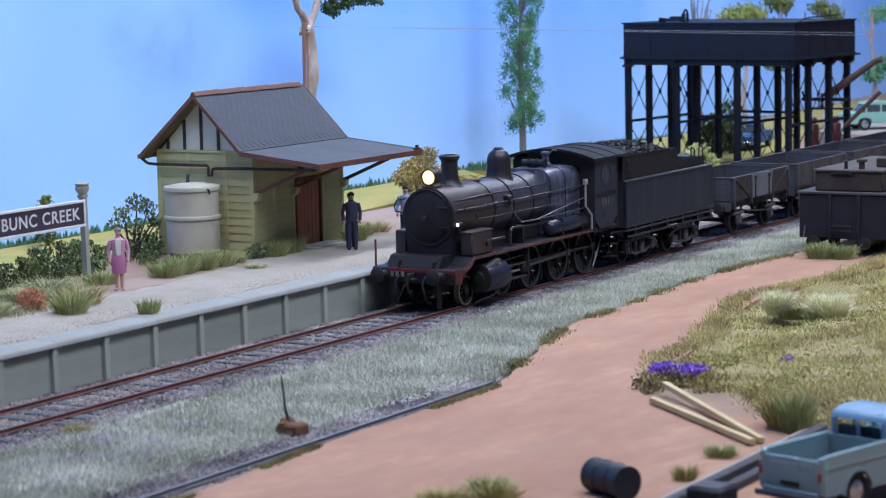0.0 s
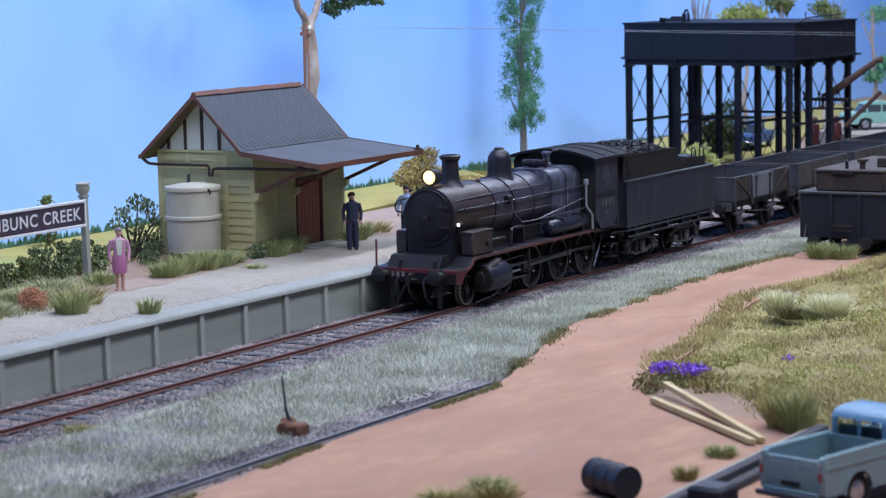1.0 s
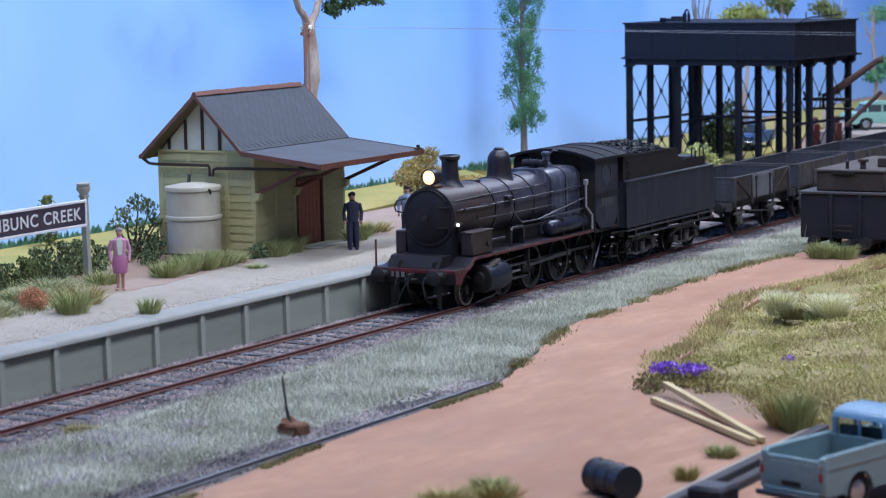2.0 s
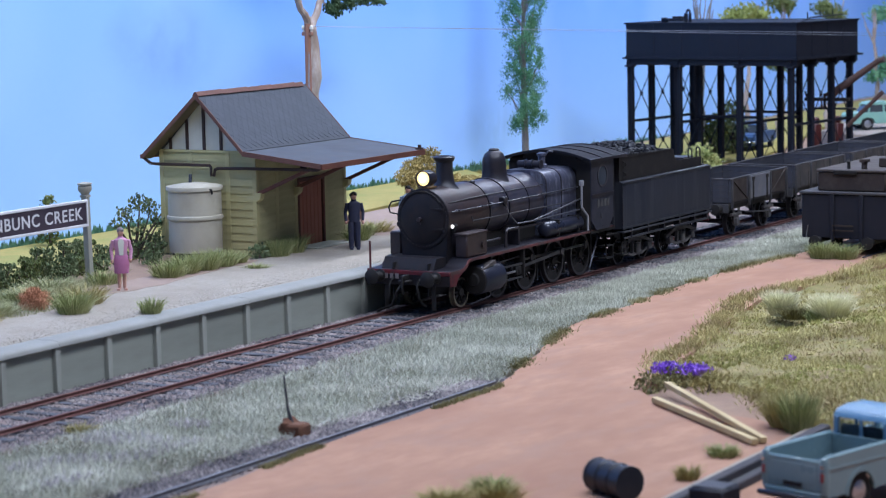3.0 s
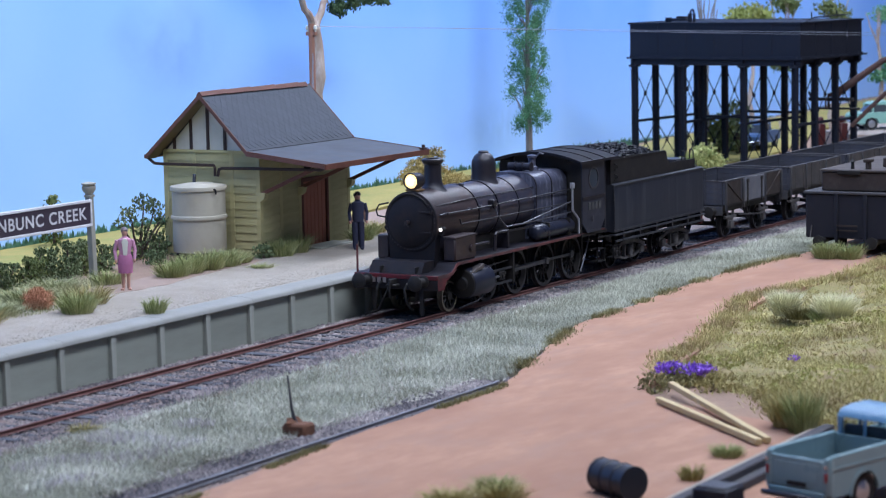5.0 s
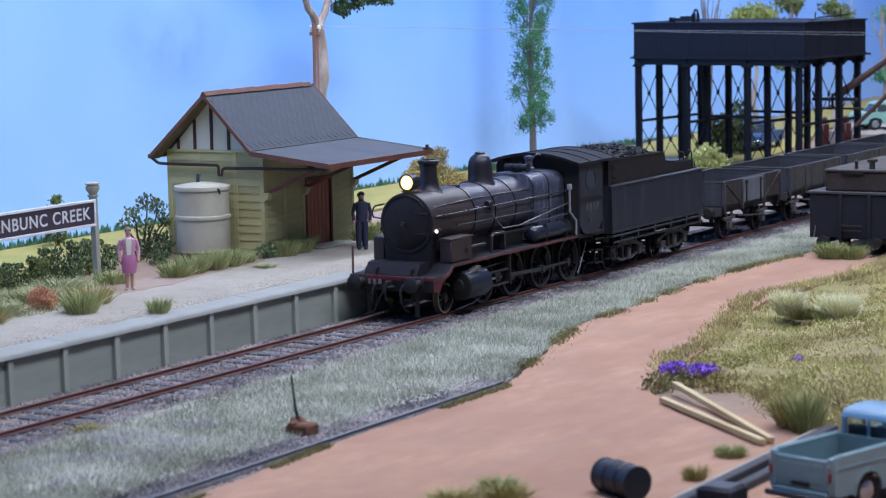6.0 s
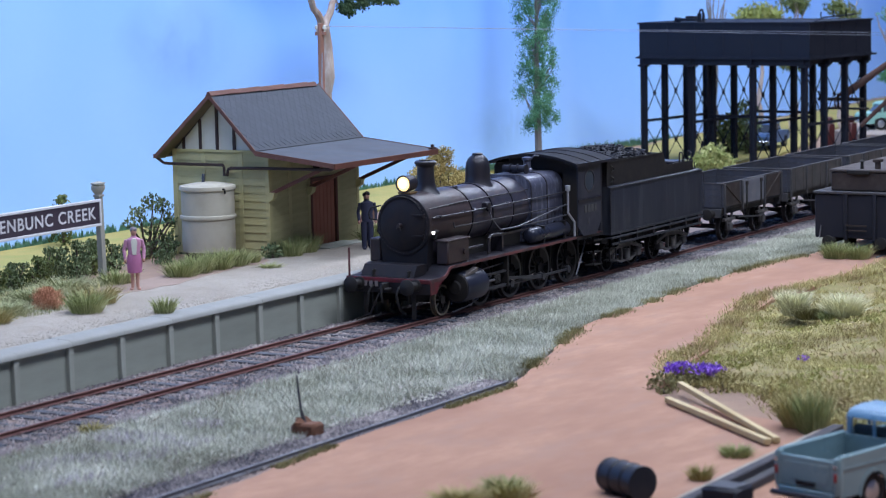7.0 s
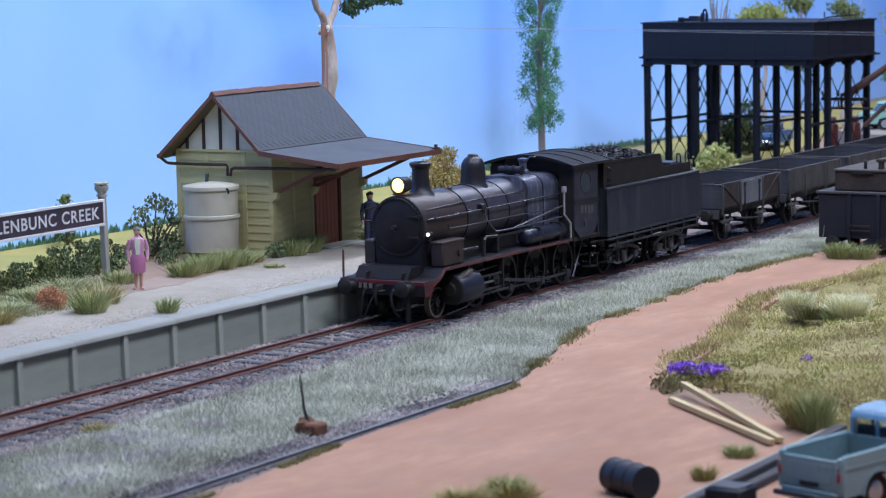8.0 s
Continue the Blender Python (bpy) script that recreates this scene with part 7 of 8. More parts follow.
# ---- telegraph pole and wires ----
def build_pole():
    th = thing("telegraph_pole", "brown timber telegraph pole with small crossarm", "pole", 11.97, 11.2, 0.95)
    part("shaft", Geo().tube((0, 0, -0.3), (0, 0, 6.62), 0.13, 0.10, 10), POST_WOOD, th)
    part("crossarm", Geo().box(-0.06, 0.06, -0.20, 0.20, 6.22, 6.34, 0.01), POST_WOOD, th)
    for y in (-0.16, 0.16):
        part("insulator", Geo().lathe([(0.03, 6.34), (0.03, 6.42), (0.07, 6.44), (0.06, 6.54), (0.0, 6.57)], 10, Matrix.Translation((0, y, 0))), WHITE_PANEL, th)
    for x in (-1.0, -1.3):
        part("stay_wire", Geo().tube((0, -0.05, 5.9), (x, -0.6, 0.2), 0.012, n=4), WIRE, th)


WIRE = mat("wire", (0.27, 0.31, 0.38), (0.22, 0.25, 0.30), 0.6, 0.2, grain=3)
build_pole()
for y0, z0, z1 in ((11.04, 7.47, 5.86), (11.36, 7.49, 5.72)):
    ob = part("overhead_wire", Geo().tube((11.97, y0, z0), (52.0, 2.5, z1), 0.0075, n=5), WIRE)
    tagged(ob, "thin pale overhead wire strung from the pole", "wire", "overhead wires")


# ---- water tower ----
def build_tower():
    th = thing("water_tower", "tall black rectangular water tower on braced iron columns", "water tower", 43.98, 6.23, 0.0, -6.9)
    A, L = 5.93, 8.96
    g = Geo().box(0, A, 0, L, 5.05, 6.62, 0.02)
    part("tank", g, TOWER_BLACK, th, "black plated iron tank")
    part("tank_rim", Geo().box(-0.06, A + 0.06, -0.06, 0.04, 6.56, 6.64).box(-0.06, A + 0.06, L - 0.04, L + 0.06, 6.56, 6.64).box(-0.06, 0.04, 0.04, L - 0.04, 6.56, 6.64).box(A - 0.04, A + 0.06, 0.04, L - 0.04, 6.56, 6.64), TOWER_BLACK, th)
    for k in range(1, 6):
        y = L * k / 6
        part("tank_seam", Geo().box(-0.02, 0.0, y - 0.04, y + 0.04, 5.08, 6.56), TOWER_BLACK, th)
    for k in range(1, 4):
        x = A * k / 4
        part("tank_seam", Geo().box(x - 0.04, x + 0.04, -0.02, 0.0, 5.08, 6.56), TOWER_BLACK, th)
    part("tank_lip", Geo().box(-0.05, 0.0, -0.05, L, 5.0, 5.10).box(-0.05, A, -0.05, 0.0, 5.0, 5.10), TOWER_BLACK, th)
    part("deck", Geo().box(-0.12, A + 0.3, -0.12, L + 0.12, 4.96, 5.04), TOWER_BLACK, th)
    cols_x, cols_y = (0.15, 1.98, 3.95, 5.78), (0.35, 2.98, 6.18, 8.80)
    for x in cols_x:
        part("girder", Geo().box(x - 0.12, x + 0.12, 0, L, 4.68, 4.96, 0.01), TOWER_BLACK, th)
        for y in cols_y:
            i_beam = Geo().box(x - 0.11, x + 0.11, y - 0.13, y - 0.10, -0.3, 4.68).box(x - 0.11, x + 0.11, y + 0.10, y + 0.13, -0.3, 4.68).box(x - 0.03, x + 0.03, y - 0.10, y + 0.10, -0.3, 4.68)
            part("column", i_beam, TOWER_BLACK, th)
            part("column_cap", Geo().box(x - 0.2, x + 0.2, y - 0.22, y + 0.22, 4.58, 4.68, 0.02), TOWER_BLACK, th)
            part("column_foot", Geo().box(x - 0.26, x + 0.26, y - 0.26, y + 0.26, -0.35, -0.05, 0.02), POST_CONCRETE, th)
    for y in cols_y:
        part("girder_end", Geo().box(-0.05, A + 0.05, y - 0.06, y + 0.06, 4.74, 4.94), TOWER_BLACK, th)
        part("tie_beam", Geo().box(0.1, A - 0.1, y - 0.05, y + 0.05, 1.98, 2.10), TOWER_BLACK, th)
        for a, b in zip(cols_x, cols_x[1:]):
            for z0, z1 in ((0.0, 1.98), (2.10, 4.5)):
                part("cross_brace", Geo().tube((a, y, z0), (b, y, z1), 0.024, n=5), TOWER_BLACK, th)
                part("cross_brace", Geo().tube((a, y, z1), (b, y, z0), 0.024, n=5), TOWER_BLACK, th)
                part("brace_ring", Geo().ring([(0.085, -0.015), (0.125, -0.015), (0.125, 0.015), (0.085, 0.015)], 14, Matrix.Translation(((a + b) / 2, y, (z0 + z1) / 2))), TOWER_BLACK, th)
    for x in (cols_x[1], cols_x[3]):
        part("tie_beam", Geo().box(x - 0.05, x + 0.05, cols_y[1], cols_y[2], 2.16, 2.28), TOWER_BLACK, th)
    gear = Geo().box(1.0, 1.5, L * 0.73, L * 0.85, 6.68, 6.80, 0.02).box(1.05, 1.4, L * 0.735, L * 0.79, 6.80, 6.90, 0.02).box(1.1, 1.3, L * 0.83, L * 0.86, 6.60, 6.84, 0.02)
    gear.tube((1.2, L * 0.715, 6.60), (1.2, L * 0.715, 7.02), 0.10, n=10).tube((1.2, L * 0.69, 6.60), (1.2, L * 0.69, 7.02), 0.07, n=10)
    gear.path([(1.2, L * 0.715, 7.0), (1.2, L * 0.708, 7.18), (1.2, L * 0.695, 7.18), (1.2, L * 0.69, 7.0)], 0.05)
    part("float_gear", gear, TOWER_BLACK, th)
    part("roof_rail", Geo().path([(1.0, 0.3, 6.62), (1.9, 0.3, 6.80), (5.0, 0.3, 6.86)], 0.035).path([(1.6, 0.3, 6.76), (1.6, 0.3, 7.05)], 0.03).path([(4.0, 0.3, 6.76), (4.0, 0.3, 7.1)], 0.03).path([(2.8, 0.3, 6.76), (2.8, 0.3, 7.08)], 0.03), TOWER_BLACK, th)


build_tower()


def build_water_crane():
    th = thing("water_crane", "rusty brown water crane with raised swinging spouts", "water crane", 49.0, 5.9, 0.0)
    part("standpipe", Geo().lathe([(0.3, -0.3), (0.3, 0.1), (0.17, 0.2), (0.15, 3.0), (0.2, 3.05), (0.2, 3.2), (0.1, 3.3)], 14, Matrix.Translation((0, 0.55, 0))), CRANE_RUST, th)
    part("spout", Geo().tube((0, 0.75, 3.05), (0, -1.7, 4.72), 0.20, 0.13, 14).tube((0, -1.7, 4.72), (0, -1.98, 4.80), 0.13, 0.15, 14), CRANE_RUST, th, "rusty tapered swing spout")
    part("spout", Geo().tube((0, -0.2, 1.7), (0, -1.9, 3.3), 0.10, n=10), CRANE_RUST, th)
    part("arm", Geo().box(-0.1, 0.1, -0.3, 1.9, 2.85, 3.0, 0.02).box(-0.08, 0.08, -0.6, 1.6, 2.45, 2.55, 0.02).tube((0, 1.6, 2.5), (0, 1.9, 3.3), 0.05, n=6).tube((0, 0.9, 2.5), (0, 0.9, 3.2), 0.05, n=6), FRAME_BLACK, th)
    part("valve_wheel", Geo().ring([(0.2, -0.03), (0.26, -0.03), (0.26, 0.03), (0.2, 0.03)], 14, Matrix.Translation((-0.1, 0.95, 2.75))).tube((0.0, 0.95, 2.5), (0.0, 0.95, 3.2), 0.04, n=6), CRANE_RUST, th)


CRANE_RUST = mat("crane_rust", (0.10, 0.055, 0.045), (0.07, 0.045, 0.042), 0.8, 0.1, grain=7, coarse=1.2, bump=0.2)
build_water_crane()


# ---- parked wagon ----
def build_hopper():
    th = thing("parked_wagon", "dark parked goods wagon with rusty brown load box", "wagon", 16.0, -6.45, 0.0)
    W, Lh = 1.47, 6.0
    part("body", Geo().box(0, Lh, -W, W, 0.50, 1.92, 0.03), WAGON_DARK, th, "dark plated body")
    part("top_rim", Geo().box(-0.06, Lh + 0.06, -W - 0.06, W + 0.06, 1.92, 2.0, 0.015), WAGON_GREY, th)
    for y in (-0.55, 0.42):
        part("end_stanchion", Geo().box(-0.07, 0.0, y - 0.06, y + 0.06, 0.45, 1.92, 0.01), WAGON_DARK, th)
    part("end_rung", Geo().box(-0.10, -0.07, -0.3, 0.40, 0.90, 0.95).box(-0.10, -0.07, -0.3, 0.40, 0.75, 0.79), WAGON_RUST, th)
    part("corner_handle", Geo().tube((-0.05, 1.30, 0.52), (-0.05, 1.24, 0.9), 0.02, n=6), STEEL, th)
    part("load_box", Geo().box(0.25, Lh - 0.4, -1.05 - 0.2, 1.02, 2.0, 2.62, 0.04), WAGON_RUST, th, "rusty brown load box")
    part("load_lid", Geo().box(0.2, Lh - 0.35, -1.08 - 0.2, 1.05, 2.62, 2.70, 0.02), DUSTY_LID, th, "dusty pale lid")
    part("lid_bar", Geo().box(0.16, 0.30, -0.30, 0.46, 2.54, 2.68, 0.02), FRAME_BLACK, th)
    part("lid_post", Geo().box(0.5, 0.7, -0.50, -0.36, 2.62, 3.0, 0.02).box(0.45, 0.8, -0.55, -0.30, 2.92, 3.02, 0.02), WAGON_RUST, th)
    part("upper_box", Geo().box(1.4, Lh - 0.8, -1.2, -0.62, 2.70, 3.0, 0.03), WAGON_RUST, th)
    part("pin", Geo().lathe([(0.06, 2.7), (0.05, 2.9), (0.09, 2.93), (0.0, 3.02)], 10, Matrix.Translation((0.6, 0.1, 0))), FRAME_BLACK, th)
    part("solebar", Geo().box(0.05, Lh - 0.05, -0.95, -0.85, 0.34, 0.50).box(0.05, Lh - 0.05, 0.85, 0.95, 0.34, 0.50), FRAME_BLACK, th)
    for x in (1.3, Lh - 1.3):
        for y in (-0.752, 0.752):
            part("wheel", wheel_geo(0.42, 9), FRAME_BLACK, th).matrix_basis = at(x, y, 0.42)
    for y in (-0.88, 0.88):
        part("buffer", Geo().lathe([(0.12, 0.0), (0.10, 0.24), (0.06, 0.26), (0.06, 0.34), (0.2, 0.36), (0.2, 0.41), (0.06, 0.43)], 14, Matrix.Translation((0, y, 0.42)) @ pose(0, 0, 0, 0, -90, 0)), FRAME_BLACK, th)


DUSTY_LID = mat("dusty_lid", (0.0792, 0.0660, 0.0627), (0.0561, 0.0462, 0.0429), 0.9, grain=6, coarse=1.2, bump=0.2)
build_hopper()

# ---- yard at the front: utility, drum, timber ----
UTE_BLUE = mat("ute_blue", (0.205, 0.310, 0.330), (0.180, 0.275, 0.295), 0.30, grain=3, coarse=0.8, mix=0.2, bump=0.02, spec=0.5)
UTE_ROOF = mat("ute_roof", (0.125, 0.255, 0.400), (0.105, 0.225, 0.360), 0.3, grain=3, coarse=0.8, mix=0.2, bump=0.02, spec=0.5)
GREEN_PAINT = mat("car_green", (0.25, 0.45, 0.38), (0.21, 0.39, 0.33), 0.3, grain=3, coarse=0.8, mix=0.2, bump=0.02)
CAR_BLUE = mat("car_blue", (0.06, 0.12, 0.26), (0.05, 0.10, 0.22), 0.35, grain=3, coarse=0.8, mix=0.2, bump=0.02)
RUBBER = mat("rubber", (0.02, 0.02, 0.02), None, 0.8)
CHROME = mat("chrome", (0.55, 0.57, 0.6), (0.45, 0.46, 0.5), 0.25, 0.9, bump=0)
TAIL_RED = mat("tail_red", (0.30, 0.03, 0.03), None, 0.3, bump=0)


def road_wheel(parent, x, y, r, side):
    w = part("wheel", Geo().ring([(r * 0.62, -0.09), (r * 0.95, -0.10), (r, -0.07), (r, 0.07), (r * 0.95, 0.10), (r * 0.62, 0.09)], 22, Matrix.Translation((x, y, r))), RUBBER, parent)
    part("hub_cap", Geo().lathe([(r * 0.64, 0.0), (r * 0.6, 0.03), (r * 0.4, 0.05), (0.0, 0.07)], 18, Matrix.Translation((x, y + side * 0.05, r)) @ pose(0, 0, 0, -90 * side, 0, 0)), CHROME, w)


def build_ute():
    th = thing("utility_truck", "blue-grey vintage utility with open load tray", "utility truck", -18.34, -18.29, -0.04, -16.5)
    W = 0.68
    lower = [(0.06, 0.36), (0.0, 0.50), (-0.02, 0.72), (0.0, 0.96), (0.05, 1.03), (0.5, 1.045), (1.9, 1.06), (3.1, 1.02), (3.3, 1.0), (4.3, 0.90), (4.42, 0.75), (4.42, 0.42), (4.2, 0.34), (3.95, 0.34), (3.90, 0.53), (3.76, 0.66), (3.6, 0.70),
             (3.46, 0.66), (3.32, 0.53), (3.27, 0.34), (1.40, 0.34), (1.34, 0.54), (1.18, 0.67), (1.0, 0.72), (0.82, 0.67), (0.66, 0.54), (0.60, 0.36)]
    for y0, y1 in ((-W, -W + 0.09), (W - 0.09, W)):
        part("side_panel", Geo().prism(lower, y0, y1, "y"), UTE_BLUE, th)
    for s in (-1, 1):
        flare = [(1.0 + 0.43 * math.cos(w), -0.005 + 0.33 + 0.43 * math.sin(w)) for w in [math.radians(a) for a in range(0, 181, 15)]]
        inner = [(1.0 + 0.37 * math.cos(w), -0.005 + 0.33 + 0.37 * math.sin(w)) for w in [math.radians(a) for a in range(180, -1, -15)]]
        part("wheel_arch", Geo().prism(flare + inner, s * W - 0.015, s * W + 0.03, "y"), UTE_BLUE, th)
        part("belt_moulding", Geo().box(0.1, 4.3, s * (W + 0.004) - 0.008, s * (W + 0.004) + 0.008, 0.84, 0.875), UTE_BLUE, th)
        part("corner_pillar", Geo().lathe([(0.075, 0.42), (0.085, 0.55), (0.085, 0.95), (0.065, 1.04), (0.03, 1.06)], 14, Matrix.Translation((0.055, s * (W - 0.06), 0))), UTE_BLUE, th)
    part("tailgate", Geo().box(-0.01, 0.05, -W + 0.11, W - 0.11, 0.46, 1.0, 0.022).box(-0.022, -0.008, -W + 0.22, W - 0.22, 0.58, 0.90, 0.006), UTE_BLUE, th)
    part("tray_floor", Geo().box(0.05, 1.88, -W + 0.09, W - 0.09, 0.58, 0.64), TRAY_DARK, th, "dark mottled tray floor")
    part("tray_front", Geo().box(1.84, 1.9, -W + 0.09, W - 0.09, 0.64, 1.06), UTE_BLUE, th)
    part("tray_rail", Geo().path([(0.06, -W + 0.045, 1.035), (1.88, -W + 0.045, 1.06)], 0.05, 8).path([(0.06, W - 0.045, 1.035), (1.88, W - 0.045, 1.06)], 0.05, 8), UTE_BLUE, th)
    part("bonnet", Geo().box(3.1, 4.38, -W + 0.09, W - 0.09, 0.45, 0.98, 0.08), UTE_BLUE, th)
    part("cab", Geo().box(1.9, 3.2, -W + 0.09, W - 0.09, 0.40, 0.70, 0.03), UTE_BLUE, th)
    part("bench_seat", Geo().box(2.0, 2.5, -W + 0.14, W - 0.14, 0.70, 0.92, 0.04).box(2.0, 2.14, -W + 0.14, W - 0.14, 0.92, 1.22, 0.04), TRAY_DARK, th)
    roof = [(1.90, 1.36), (1.93, 1.43), (2.05, 1.50), (2.3, 1.535), (2.65, 1.53), (2.88, 1.47), (2.98, 1.39), (2.98, 1.35)]
    part("cab_roof", Geo().prism(roof, -W + 0.09, W - 0.09, "y"), UTE_ROOF, th, "brighter blue rounded roof")
    part("cab_roof_crown", Geo().prism([(2.02, 1.49), (2.3, 1.57), (2.62, 1.565), (2.82, 1.49)], -W + 0.2, W - 0.2, "y"), UTE_ROOF, th)
    part("rear_window", Geo().box(1.915, 1.93, -W + 0.17, W - 0.17, 1.08, 1.36), CLEAR_GLASS, th, "clear cab glass")
    part("windscreen", Geo().prism([(2.96, 1.37), (2.975, 1.37), (3.165, 1.04), (3.15, 1.04)], -W + 0.15, W - 0.15, "y"), CLEAR_GLASS, th)
    for y in (-W + 0.105, W - 0.12):
        part("side_window", Geo().prism([(2.0, 1.06), (2.0, 1.36), (2.92, 1.36), (3.08, 1.06)], y, y + 0.012, "y"), CLEAR_GLASS, th)
    for x0, x1, y in ((1.89, 1.97, -W + 0.09), (1.89, 1.97, W - 0.19), (2.5, 2.56, -W + 0.09), (2.5, 2.56, W - 0.15), (1.89, 1.94, -0.03)):
        part("pillar", Geo().box(x0, x1, y, y + (0.10 if x0 < 2 and abs(y) > 0.1 else 0.06), 1.05, 1.37, 0.012), UTE_ROOF, th)
    for y in (-W + 0.09, W - 0.15):
        part("screen_pillar", Geo().prism([(2.94, 1.37), (3.0, 1.37), (3.2, 1.02), (3.12, 1.02)], y, y + 0.06, "y"), UTE_ROOF, th)
    part("bumper", Geo().box(-0.14, -0.07, -W - 0.02, W + 0.02, 0.28, 0.38, 0.025), STEEL_DULL, th)
    part("rear_shelf", Geo().box(-0.05, 0.08, -W + 0.08, W - 0.08, 0.34, 0.45, 0.02), UTE_BLUE, th)
    part("rear_plate", Geo().box(-0.035, -0.023, -0.2, 0.2, 0.50, 0.58), FRAME_BLACK, th)
    for y in (-W + 0.05, W - 0.05):
        part("tail_light", Geo().box(-0.045, -0.01, y - 0.035, y + 0.035, 0.64, 0.80, 0.015), TAIL_RED, th)
        part("rear_lens", Geo().tube((-0.045, y, 0.90), (-0.01, y, 0.90), 0.04, n=10), CHROME, th)
    for x in (1.0, 3.6):
        for s in (-1, 1):
            road_wheel(th, x, s * (W - 0.12), 0.33, s)


def clear_glass(name):
    ma = bpy.data.materials.new(name)
    ma.use_nodes = True
    bs = ma.node_tree.nodes["Principled BSDF"]
    bs.inputs["Base Color"].default_value = (0.86, 0.92, 0.95, 1)
    bs.inputs["Roughness"].default_value, bs.inputs["IOR"].default_value, bs.inputs["Transmission Weight"].default_value = 0.03, 1.1, 1.0
    return ma


CLEAR_GLASS = clear_glass("clear_glass")
TRAY_DARK = mat("tray_dark", (0.035, 0.05, 0.06), (0.055, 0.07, 0.08), 0.7, grain=5, coarse=1.5, bump=0.1)
build_ute()


def build_drum():
    th = thing("oil_drum", "black ribbed steel drum lying on the ground", "drum", -18.35, -14.88, 0.27)
    m = pose(0, 0, 0, 0, 90, 62)
    prof = [(0.29, -0.5), (0.31, -0.5), (0.31, -0.46), (0.295, -0.45)]
    for k in (-0.17, 0.17):
        prof += [(0.295, k - 0.04), (0.32, k - 0.015), (0.32, k + 0.015), (0.295, k + 0.04)]
    prof += [(0.295, 0.45), (0.31, 0.46), (0.31, 0.5), (0.29, 0.5), (0.285, 0.47)]
    part("shell", Geo().lathe(prof, 28, m), DRUM_BLACK, th)
    part("bung", Geo().lathe([(0.04, 0.47), (0.04, 0.505)], 10, m @ pose(0.18, 0, 0)), FRAME_BLACK, th)


DRUM_BLACK = mat("drum_black", (0.0144, 0.0160, 0.0240), (0.0224, 0.0232, 0.0304), 0.45, 0.1, grain=5, coarse=1.5, bump=0.05)
KERB = mat("kerb_concrete", (0.36, 0.33, 0.28), (0.27, 0.23, 0.19), 0.95, grain=7, coarse=1.2, bump=0.6, dirt=(0.36, 0.24, 0.18), dirt_amount=0.8)
NEW_TIMBER = mat("fresh_timber", (0.56, 0.44, 0.235), (0.44, 0.33, 0.17), 0.75, grain=6, coarse=1.0, bump=0.15, stretch=(0.5, 3, 3))
DARK_TIMBER = mat("tarred_timber", (0.035, 0.035, 0.045), (0.055, 0.05, 0.055), 0.8, grain=6, coarse=1.0, bump=0.3, stretch=(0.5, 2, 2))
build_drum()
for x0, y0, x1, y1, lab in ((-9.95, -11.79, -13.30, -15.50, 1), (-8.58, -11.46, -13.05, -15.58, 4)):
    a = math.degrees(math.atan2(y1 - y0, x1 - x0))
    ln = math.hypot(x1 - x0, y1 - y0)
    ob = part("timber_beam", Geo().box(0, ln, -0.07, 0.07, -0.06, 0.06, 0.012), NEW_TIMBER)
    ob.matrix_world = at(x0, y0, 0.03 + 0.03 * lab, 0, 0.3 * lab - 0.3, a)
    tagged(ob, "fresh yellow squared timber beam lying on the dirt", "timber", "timber beams on the road")
ob = part("yard_kerb", Geo().box(-21, -11.4, -16.15, -15.92, -0.3, 0.08, 0.03), KERB)
tagged(ob, "pale concrete kerb along the yard edge", "kerb", kind="structure")
for k, (y, z) in enumerate(((-16.38, 0.22), (-16.66, 0.12))):
    ob = part("sleeper_beam", Geo().box(-21, -11.8, y - 0.11, y + 0.11, -0.3, z, 0.02), DARK_TIMBER)
    tagged(ob, "tarred black timber sleeper edging the yard", "timber", "tarred edging timbers")
ob = part("black_crate", Geo().box(-0.32, 0.32, -0.34, 0.34, 0, 0.52, 0.03).box(-0.27, 0.27, -0.29, 0.29, 0.52, 0.55, 0.01), DRUM_BLACK)
ob.matrix_world = at(-18.97, -17.1, -0.05, 0, 0, -6)
tagged(ob, "small black box beside the truck", "box")
flat("yard_ground", [(-40, -15.9), (-11.5, -15.9), (-10.5, -17.5), (-8, -22), (-5, -40), (-40, -40)], -0.03, SAND, "sandy yard ground beneath the truck", "yard")

# point lever in the grass
def build_lever():
    th = thing("point_lever", "rusty point lever with upright rod in the grass", "point lever", -15.7, -6.3, -0.08)
    part("base", Geo().blob(0, 0.12, 0.12, 0.26, 0.2, 0.2, 0.25, 5, 8, 6).box(-0.22, 0.22, -0.32, 0.12, -0.1, 0.22, 0.05), RUST_BROWN, th)
    part("rod", Geo().tube((0, 0.02, 0.15), (0, 0.12, 0.5), 0.05, 0.03, 8).tube((0, 0.12, 0.5), (0.03, 0.22, 1.18), 0.03, 0.018, 8), STEEL_DULL, th)


RUST_BROWN = mat("rust_brown", (0.17, 0.075, 0.04), (0.11, 0.05, 0.03), 0.9, grain=9, coarse=2, bump=0.4)
build_lever()


# ---- far yard: raised road, cars, pumps ----
FAR_SAND = mat("far_sand", (0.3000, 0.2550, 0.2175), (0.2475, 0.2100, 0.1800), 0.95, grain=5, coarse=0.4, bump=0.2)
PUMP_RED = mat("pump_red", (0.0672, 0.0105, 0.0105), (0.0462, 0.0105, 0.0105), 0.5, grain=6)
flat("far_road", [(58.5, 6.5), (62, 5.0), (100, 3.0), (120, 8), (120, 15), (76, 14.4), (67, 12.7), (61, 11.6), (59, 9.5)], 0.55, FAR_SAND, "pale grey-brown raised road behind the yard", "road", 0.9)


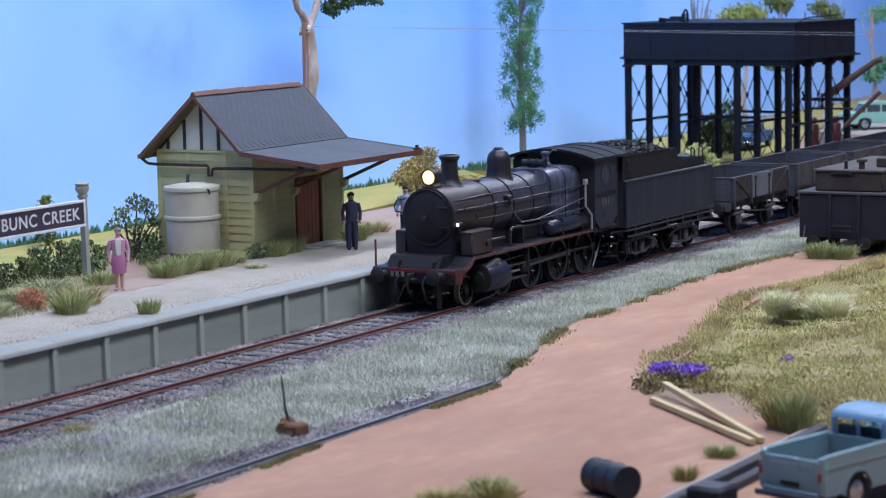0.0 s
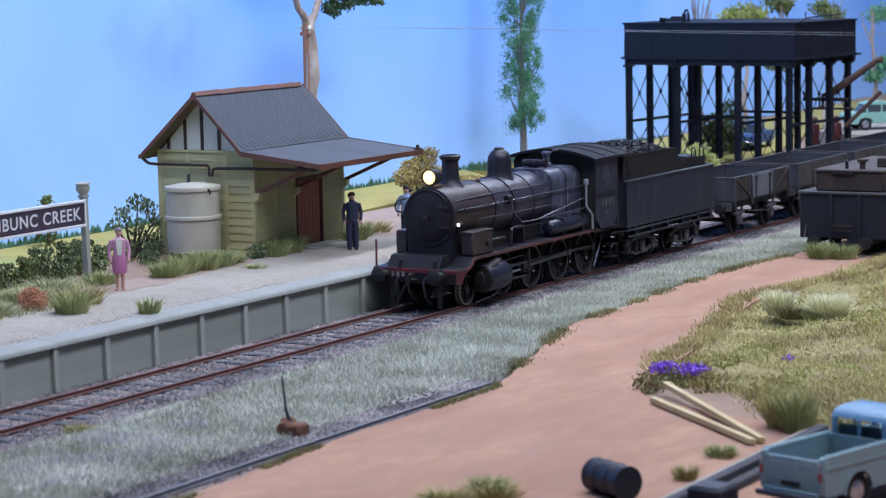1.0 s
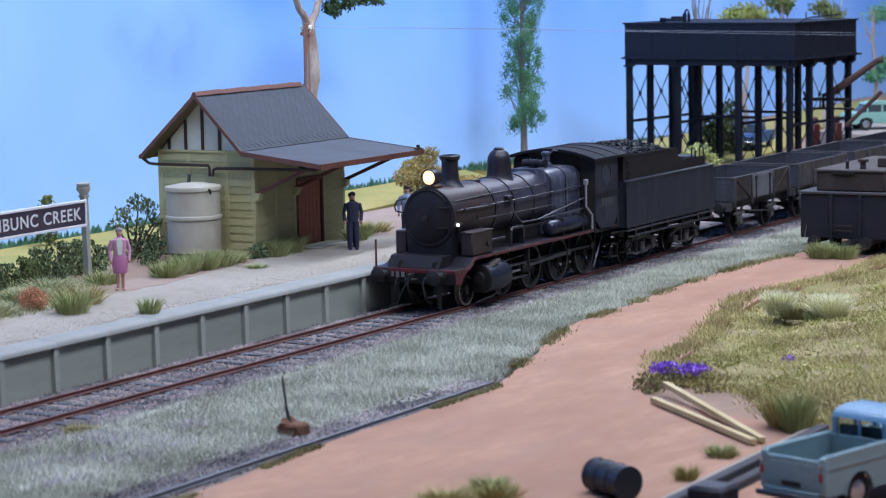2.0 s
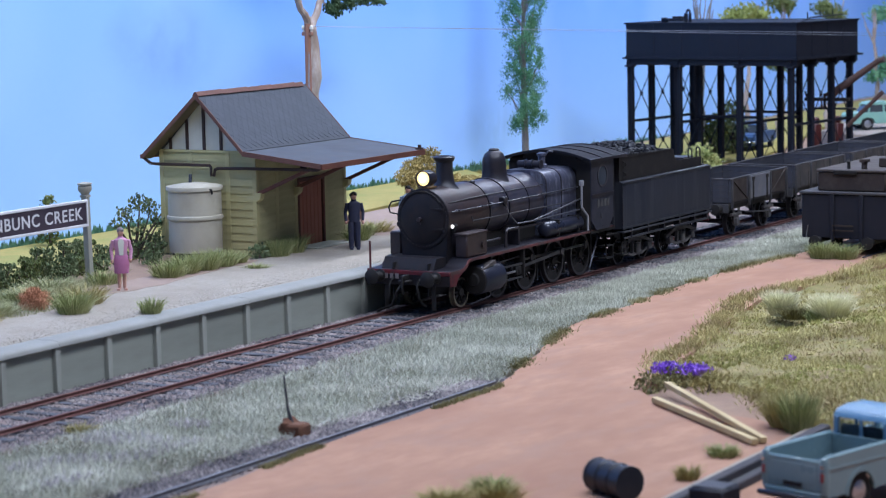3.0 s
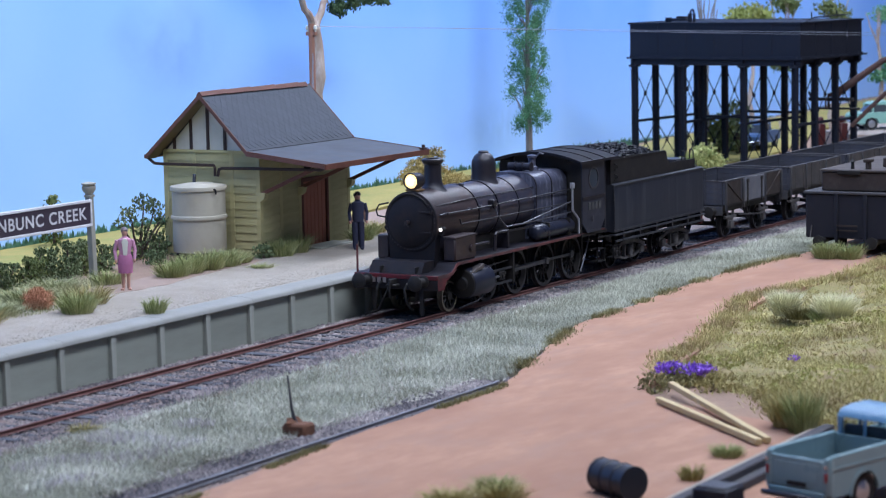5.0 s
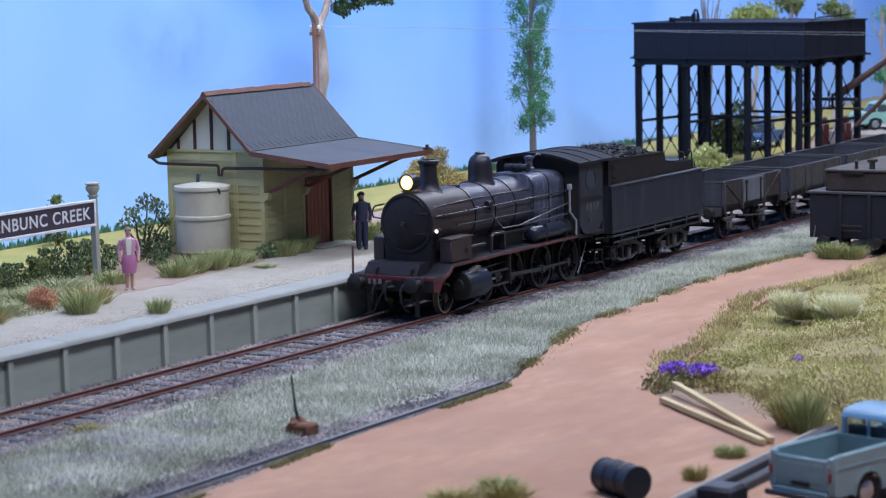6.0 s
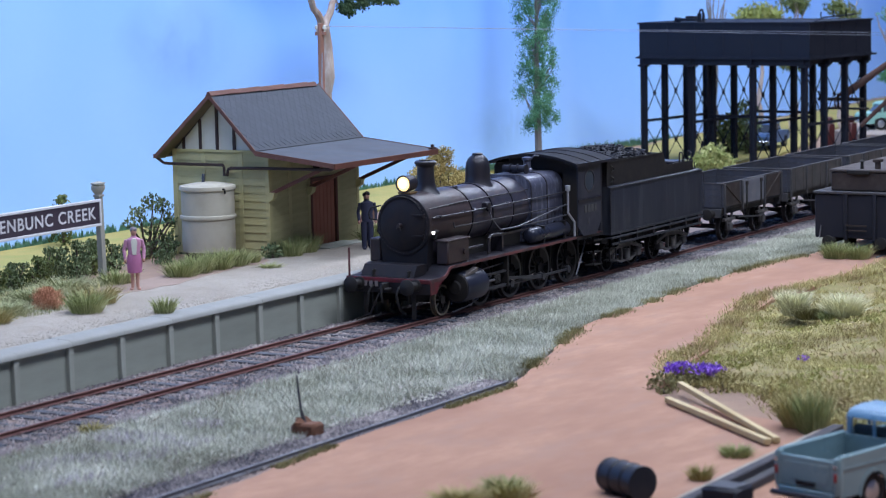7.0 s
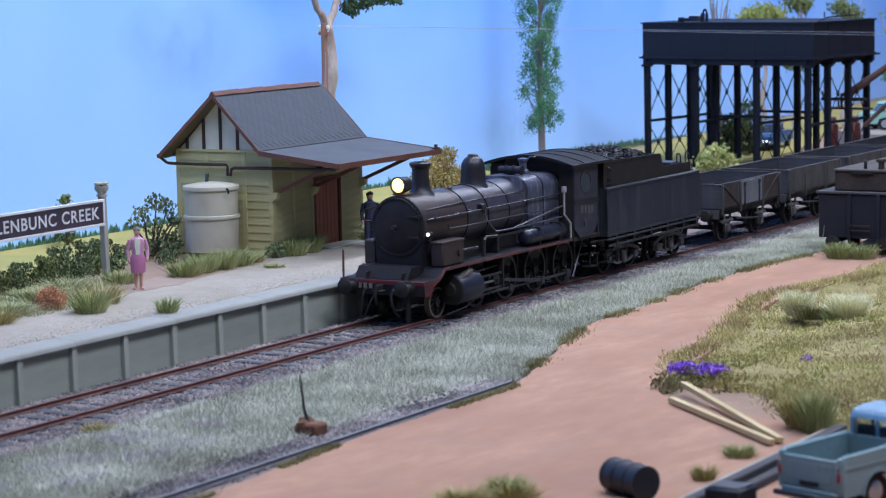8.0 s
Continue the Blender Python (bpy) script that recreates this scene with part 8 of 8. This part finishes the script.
def build_car(name, label, x, y, z, rz, paint, k=1.0):
    th = thing(name, label, "car", x, y, z, rz)
    W = 0.8
    body = [(0.0, 0.4), (0.02, 0.75), (0.15, 0.88), (1.0, 0.92), (3.0, 0.92), (4.1, 0.85), (4.25, 0.7), (4.25, 0.38), (3.85, 0.34), (3.75, 0.58), (3.45, 0.66), (3.15, 0.58), (3.05, 0.34), (1.3, 0.34), (1.2, 0.58), (0.9, 0.66), (0.6, 0.58), (0.5, 0.34), (0.1, 0.34)]
    part("body", Geo().prism(body, -W, W, "y"), paint, th)
    part("glasshouse", Geo().prism([(0.75, 0.9), (1.1, 1.32), (2.5, 1.32), (3.0, 0.9)], -W + 0.12, W - 0.12, "y"), GLASS, th, "dark windows")
    part("roof", Geo().prism([(1.02, 1.30), (1.12, 1.40), (1.5, 1.44), (2.2, 1.44), (2.5, 1.40), (2.6, 1.30)], -W + 0.1, W - 0.1, "y"), paint, th)
    for xx in (1.0, 1.8, 2.62):
        for yy in (-W + 0.1, W - 0.16):
            part("pillar", Geo().box(xx - 0.04, xx + 0.04, yy, yy + 0.06, 0.9, 1.33), paint, th)
    part("bumper", Geo().box(4.2, 4.32, -W, W, 0.42, 0.54, 0.02).box(-0.08, 0.02, -W, W, 0.42, 0.54, 0.02), CHROME, th)
    for xx in (0.9, 3.45):
        for s in (-1, 1):
            road_wheel(th, xx, s * (W - 0.1), 0.32, s)


build_car("parked_car", "pale green vintage sedan parked on the far road", 62.0, 10.6, 0.55, -50, GREEN_PAINT)
build_car("parked_car", "dark blue vintage sedan parked behind the water tower", 54.5, 13.4, -0.1, 8, CAR_BLUE)
for x, y in ((57.6, 10.6), (58.6, 9.8)):
    th = thing("fuel_pump", "dull red roadside fuel pump", "fuel pump", x, y, -0.10, -20, "fuel pumps")
    part("cabinet", Geo().box(-0.25, 0.25, -0.22, 0.22, 0, 1.25, 0.04), PUMP_RED, th)
    part("head", Geo().box(-0.2, 0.2, -0.18, 0.18, 1.25, 1.6, 0.08), PUMP_RED, th)
    part("base", Geo().box(-0.35, 0.35, -0.3, 0.3, -0.1, 0.08, 0.02), POST_CONCRETE, th)
track("main_track", "rusty single railway track on weathered sleepers", 0, -40, 62, RAIL_RUST)
siding = thing("siding_track", "dull grey siding rail half buried in ballast", "railway track", 0, -6.6, 0.0)
part("rail", Geo().prism(rail_profile(-0.752), -40, -9.0, "x"), RAIL_DARK, siding, smooth=False)
track("yard_track", "dull yard rails under the parked wagon", -6.45, 15.6, 40, RAIL_DARK, 0.0)
motions()
